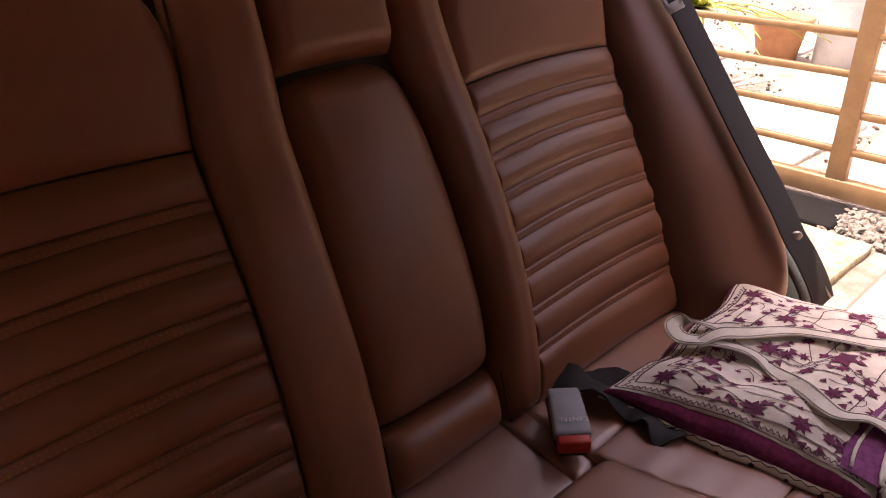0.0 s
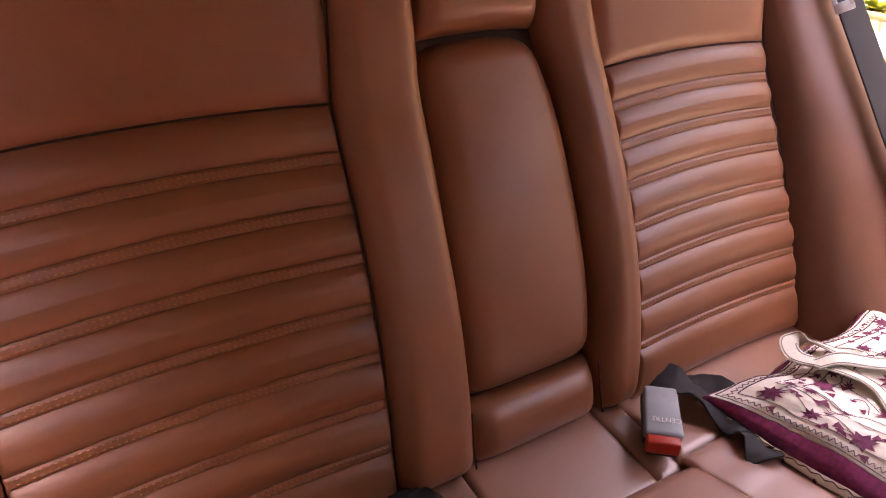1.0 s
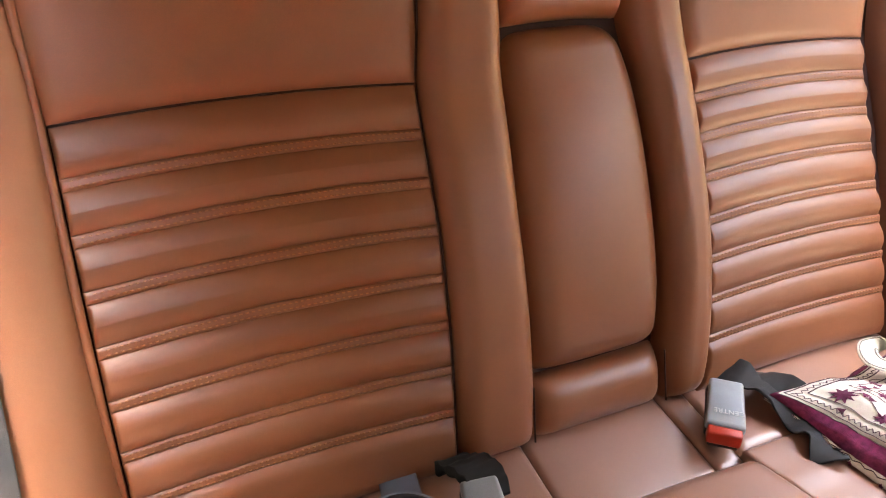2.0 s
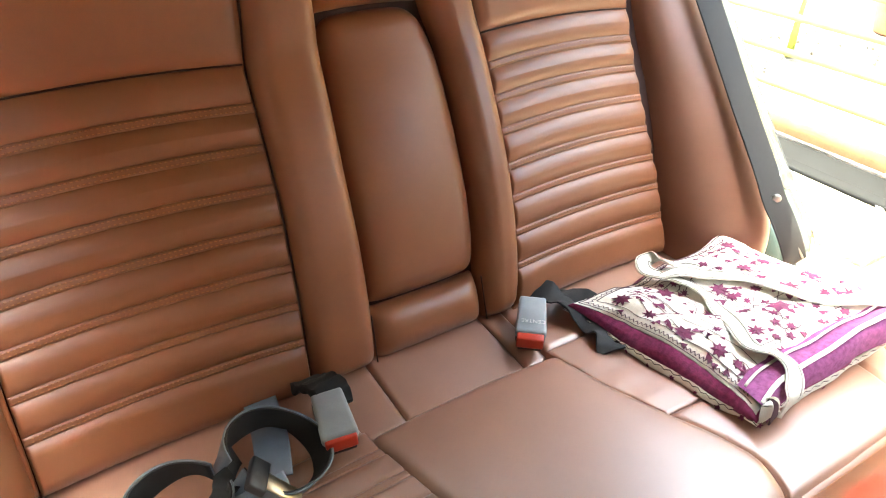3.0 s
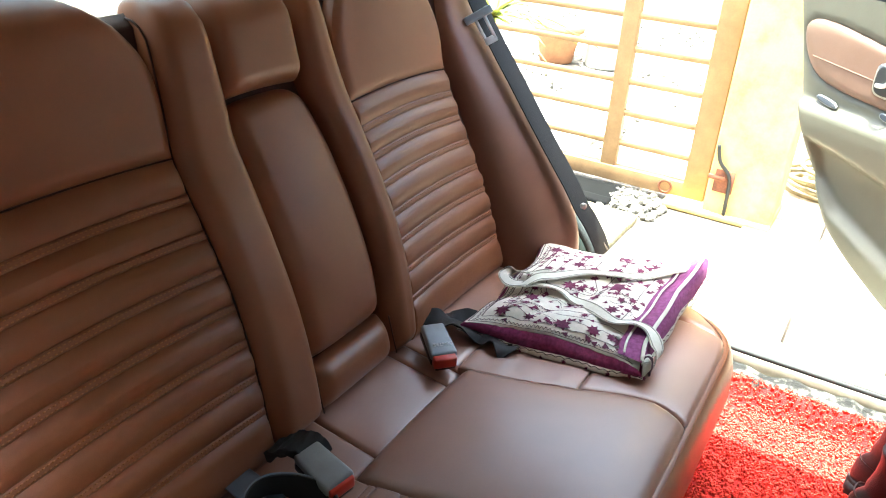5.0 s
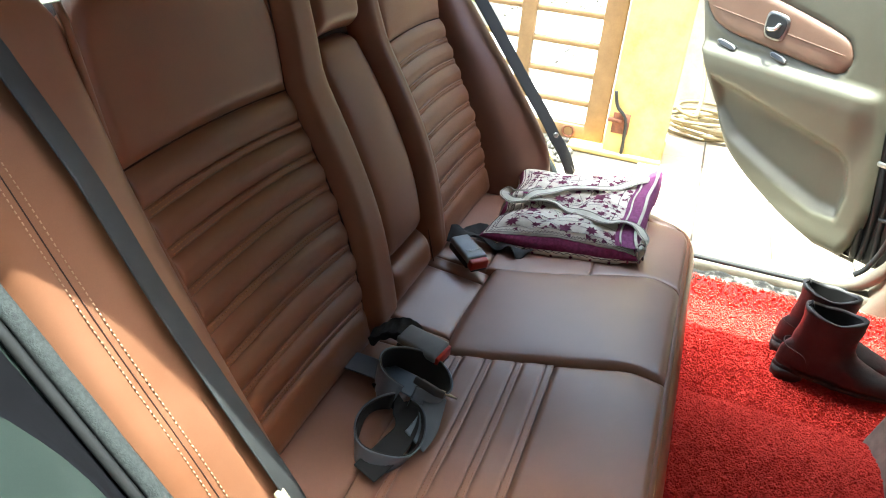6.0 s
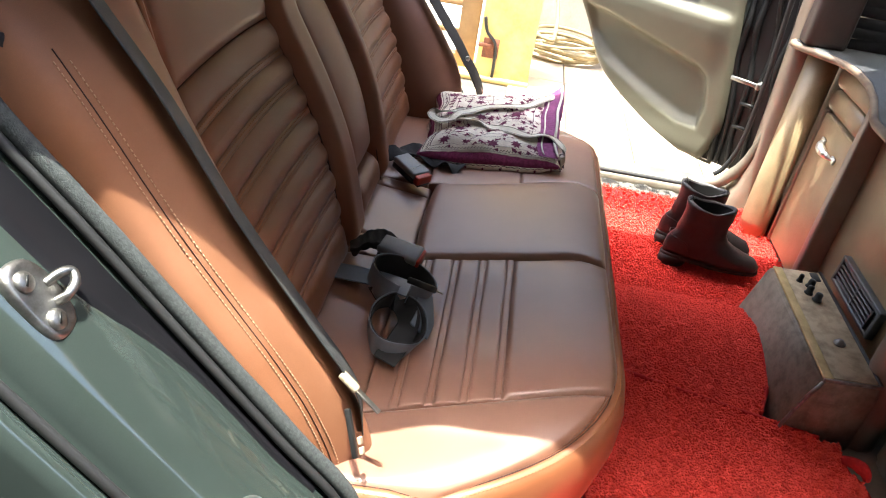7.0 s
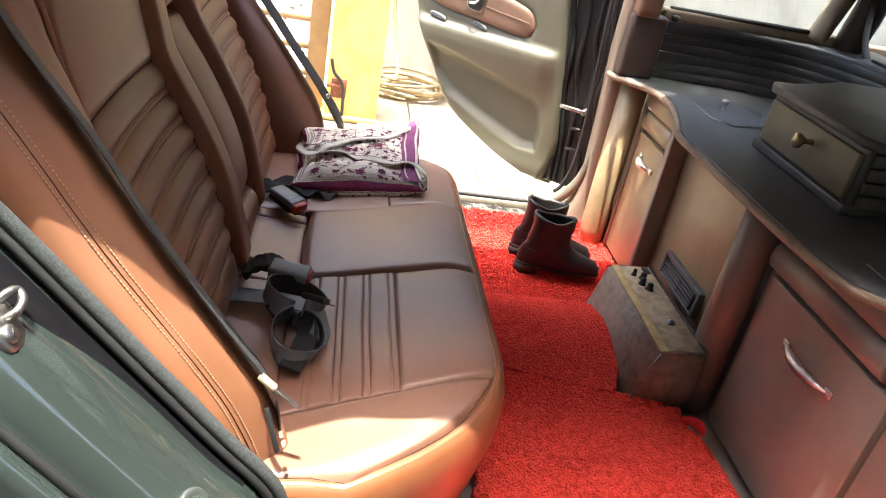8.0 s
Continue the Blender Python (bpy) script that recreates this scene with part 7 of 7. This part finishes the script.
# ---------------------------------------------------------------- outside: gate, post, wall, yard
gate = thing("iron_gate", (2.40, 1.4, GROUND_Z), "tan painted iron gate with flat horizontal bars", "gate")
part("end_stile", box_bm((2.375, 0.445, -0.165), (2.425, 0.545, 1.55), 0.004), GATE_PAINT, gate)
for y in (0.905, 1.95, 3.0, 4.1):
    part("post", box_bm((2.378, y - 0.036, -0.165), (2.422, y + 0.036, 1.55), 0.004), GATE_PAINT, gate)
part("bottom_rail", box_bm((2.376, 0.446, -0.178), (2.424, 4.1, -0.105), 0.004), GATE_PAINT, gate)
for k in range(12):
    z = 0.005 + 0.142 * k
    part("bar", box_bm((2.388, 0.46, z - 0.013), (2.412, 4.1, z + 0.013), 0.002, 1), GATE_PAINT, gate)
part("rust_ring", tube_bm(curve_points([(2.372, 0.62 + 0.028 * math.cos(a), -0.140 + 0.028 * math.sin(a)) for a in [k * 0.785 for k in range(8)]], 4, closed=True), 0.006, 6, closed=True), RUST, gate)

post = thing("gate_pillar", (2.44, 0.30, GROUND_Z), "yellow plastered gate pillar with stained foot", "pillar")
part("shaft", box_bm((2.30, 0.150, -0.20), (2.62, 0.430, 2.3), 0.012, 3), YELLOW_WALL, post)
part("plinth", box_bm((2.275, 0.142, -0.20), (2.60, 0.60, -0.172), 0.008, 2), YELLOW_WALL, post)
lt = thing("gate_latch", (2.29, 0.37, -0.05), "rusty iron latch plate with drop bolt on the pillar", "latch")
part("plate", box_bm((2.290, 0.325, -0.075), (2.299, 0.405, 0.025), 0.002, 1), RUST, lt)
part("hasp", box_bm((2.280, 0.36, -0.02), (2.292, 0.43, 0.0), 0.002, 1), RUST, lt)
part("drop_bolt", tube_bm(curve_points([(2.284, 0.415, 0.13), (2.282, 0.395, 0.06), (2.284, 0.345, 0.0), (2.284, 0.335, -0.12), (2.288, 0.335, -0.17)], 5), 0.008, 8), BLACK_PLASTIC, lt)

wall = part("wall_yard", box_bm((3.35, -6.0, -0.2), (3.50, 0.20, 2.4), 0.01), WHITE_WALL)
tagged(wall, "stained white yard wall behind the pillar", "wall", kind="structure")
# unseen roof added to cast shade on the yard wall and its tiles
tagged(part("roof_porch", box_bm((2.52, -6.0, 2.40), (3.55, 0.10, 2.50), 0.01), WHITE_WALL), "plain unseen white roof added to shade the yard wall and tiles", "roof", kind="structure")
hs = thing("garden_hose", (2.86, -0.12, GROUND_Z), "coiled pale yellow garden hose on the tiles", "hose")
co = []
for k in range(150):
    a = k * 0.27
    r = 0.21 + 0.045 * math.sin(k * 0.37) + 0.02 * math.sin(k * 0.11)
    co.append(Vector((2.90 + 0.75 * r * math.cos(a) + 0.03 * math.sin(k * 0.05), -0.06 + r * math.sin(a), -0.188 + 0.0007 * k + 0.008 * math.sin(k * 0.5))))
part("coil", tube_bm(co, 0.011, 7), HOSE, hs)
part("riser", tube_bm(curve_points([co[-1], (3.05, 0.02, 0.0), (3.20, 0.07, 0.25), (3.24, 0.08, 0.60), (3.30, 0.08, 0.75)], 6), 0.011, 7), HOSE, hs)
tap = thing("water_tap", (3.33, 0.08, 0.75), "small brass tap on the white wall", "tap")
part("spout", tube_bm(curve_points([(3.35, 0.08, 0.80), (3.30, 0.08, 0.80), (3.28, 0.08, 0.76)], 5), 0.014, 8), BRASS, tap)
part("tap_handle", box_bm((3.29, 0.05, 0.815), (3.31, 0.11, 0.83), 0.004, 2), BRASS, tap)

# unseen wall added on the near side to cut the light from there
tagged(part("wall_carport", box_bm((-2.95, -6.0, -0.2), (-2.8, 6.0, 3.6), 0.01), BLOCKER_CEMENT), "plain unseen wall added beside the car to block light", "wall", kind="structure")

# unseen wall added so that the rear screen looks onto something dark
tagged(part("wall_rear", box_bm((-2.80, 4.0, -0.2), (-0.1, 4.15, 3.6), 0.01), BLOCKER_CEMENT), "plain unseen wall added behind the car to darken the rear screen", "wall", kind="structure")
# unseen roof added to block sky light from the near side
tagged(part("roof_carport", box_bm((-2.95, -6.0, 2.25), (-1.20, 6.0, 2.36), 0.01), BLOCKER_CEMENT), "plain unseen roof added on the near side to block sky light", "roof", kind="structure")

# unseen dark floor added to weaken light bounced off the ground
tagged(part("floor_carport", box_bm((-2.80, -6.0, -0.24), (-1.0, 6.0, -0.190), 0.004), BLOCKER_CEMENT), "plain unseen grey floor added on the near side to weaken bounced light", "floor", kind="structure")

# planks, rubble and plants beyond the gate
bm = box_bm((1.70, 0.645, -0.24), (2.085, 3.2, -0.176), 0.012, 2)
bmesh.ops.subdivide_edges(bm, edges=bm.edges[:], cuts=5, use_grid_fill=True)
for v in bm.verts:
    v.co += Vector((noise.noise(v.co * 9), noise.noise(v.co * 9 + Vector((7, 0, 0))), 0.25 * noise.noise(v.co * 14))) * 0.016
tagged(part("mossy_kerb", bm, MOSS_WOOD), "mossy worn concrete kerb along the drain by the gate", "kerb")
# a solid black box in place of a hole paints the drain's shade
drain = tagged(part("drain_channel", box_bm((2.09, 0.80, -0.30), (2.365, 2.6, -0.187), 0.02, 3), DRAIN_SHADE), "solid black strip for the shaded drain at the foot of the gate", "drain")
part("channel_lip", box_bm((2.10, 0.79, -0.20), (2.17, 2.6, -0.172), 0.012, 3), DRAIN_SHADE, drain)


def pebbles(name, n, x0, x1, y0, y1, r0, r1, seed, label):
    rng = random.Random(seed)
    bm = bmesh.new()
    for _ in range(n):
        r = rng.uniform(r0, r1)
        m = Matrix.Translation((rng.uniform(x0, x1), rng.uniform(y0, y1), GROUND_Z + r * 0.25)) @ Matrix.Rotation(rng.uniform(0, 6.28), 4, (0.3, 0.5, 0.8)) @ Matrix.Diagonal((r, r * rng.uniform(0.6, 1), r * rng.uniform(0.5, 0.9), 1))
        own = bmesh.new()
        bmesh.ops.create_icosphere(own, subdivisions=1, radius=1)
        for v in own.verts:
            v.co *= rng.uniform(0.8, 1.15)
        bmesh.ops.transform(own, matrix=m, verts=own.verts)
        merge(own, bm)
    tagged(part(name, bm, PEBBLE, smooth=False), label, "gravel", kind="stuff")


pebbles("gravel", 200, 2.08, 2.36, 0.57, 0.82, 0.006, 0.024, 5, "grey rubble along the foot of the gate")
pebbles("gravel", 900, 2.5, 6.5, 0.7, 4.2, 0.004, 0.018, 6, "scattered stones on the bright yard")


def plant_pot(x, y, r, h):
    ob = thing("plant_pot", (x, y, GROUND_Z), "weathered terracotta pot with dry soil in the yard", "plant pot")
    part("pot", lathe_bm([(r * 0.62, 0), (r * 0.66, 0.01), (r * 0.86, h * 0.78), (r * 1.0, h * 0.82), (r * 1.02, h), (r * 0.9, h), (r * 0.84, h * 0.86)], pose(x, y, GROUND_Z), 28), TERRACOTTA, ob)
    part("soil", lathe_bm([(r * 0.86, h * 0.86), (r * 0.5, h * 0.88), (0.0, h * 0.89)], pose(x, y, GROUND_Z), 20), SOIL, ob)


plant_pot(4.46, 2.09, 0.19, 0.275)
dr = thing("zinc_drum", (4.55, 1.72, GROUND_Z), "weathered grey zinc drum beside the flower pot", "drum")
part("drum", lathe_bm([(0.135, 0), (0.142, 0.01), (0.140, 0.2), (0.145, 0.21), (0.140, 0.22), (0.140, 0.62), (0.147, 0.64), (0.135, 0.645)], pose(4.55, 1.74, GROUND_Z), 28), ZINC, dr)
yp = thing("spiky_plant", (3.42, 2.12, GROUND_Z), "yellow-green spiky plant with long narrow leaves", "plant")
part("stem", lathe_bm([(0.022, 0), (0.020, 0.3), (0.015, 0.47)], pose(3.42, 2.12, GROUND_Z), 12), LEAF, yp)
rng = random.Random(8)
for k in range(46):
    a = rng.uniform(0, 6.28)
    el = rng.uniform(-0.15, 1.1)
    L = rng.uniform(0.40, 0.75)
    d = Vector((math.cos(a) * math.cos(el), math.sin(a) * math.cos(el), math.sin(el)))
    b0 = Vector((3.42, 2.12, GROUND_Z + 0.46))
    pts = [b0 + d * L * t + Vector((0, 0, -0.35 * L * t * t)) for t in (0, 0.2, 0.4, 0.6, 0.8, 1.0)]
    side = d.cross(Vector((0, 0, 1)))
    bm = bmesh.new()
    l_, r_, m_ = [], [], []
    for i, p in enumerate(pts):
        w = 0.021 * (1 - (i / 5) ** 1.6) + 0.001
        l_.append(bm.verts.new(p - side.normalized() * w + Vector((0, 0, 0.006))))
        m_.append(bm.verts.new(p))
        r_.append(bm.verts.new(p + side.normalized() * w + Vector((0, 0, 0.006))))
    for i in range(5):
        bm.faces.new((l_[i], m_[i], m_[i + 1], l_[i + 1]))
        bm.faces.new((m_[i], r_[i], r_[i + 1], m_[i + 1]))
    part("leaf", bm, LEAF, yp)
# pale slabs of the yard beyond the gate
rng = random.Random(3)
for x, y, w, d in ((3.0, 1.55, 0.9, 0.8), (3.05, 0.65, 0.9, 0.75), (3.95, 1.35, 0.75, 0.7), (3.9, 0.55, 0.7, 0.7), (2.95, 2.5, 0.8, 0.8), (4.0, 2.75, 0.8, 0.75), (4.95, 2.35, 0.8, 0.7), (5.0, 1.25, 0.85, 0.8)):
    bm = box_bm((-w / 2, -d / 2, -0.02), (w / 2, d / 2, 0.018), 0.012, 2, pose(x, y, GROUND_Z, 0, 0, rng.uniform(-7, 7)))
    bmesh.ops.subdivide_edges(bm, edges=bm.edges[:], cuts=3, use_grid_fill=True)
    for v in bm.verts:
        v.co += Vector((noise.noise(v.co * 4.0), noise.noise(v.co * 4.0 + Vector((9, 0, 0))), 0)) * 0.035
    ob = part("slab", bm, CONCRETE, GROUND)
# wall added behind the yard closes the view; its height blocks low sky
bk = part("wall_far", box_bm((9.0, -14.0, -0.2), (9.3, 16.0, 6.5), 0.02), FAR_WALL)
tagged(bk, "plain wall added far across the yard, raised to block low sky", "wall", kind="structure")

# terrace tiles between the car and the gate
terrace = part("terrace", box_bm((0.95, -3.0, -0.24), (3.34, 0.56, -0.203), 0), GROUT)
tagged(terrace, "pale tiled terrace in full sun beside the car", "terrace", kind="structure")
tile_me = bpy.data.meshes.new("tile")
bm = box_bm((-0.1468, -0.1468, 0), (0.1468, 0.1468, 0.012), 0.003, 1)
bm.to_mesh(tile_me)
bm.free()
tile_me.materials.append(TILE)
for i in range(8):
    for j in range(11):
        x, y = 1.10 + 0.302 * i, 0.40 - 0.302 * j
        if x > 2.2 and y > 0.12:
            continue
        t = new("tile", tile_me)
        t.parent = terrace
        t.location = (x, y, -0.206 + 0.0008 * ((i * 7 + j * 3) % 4))
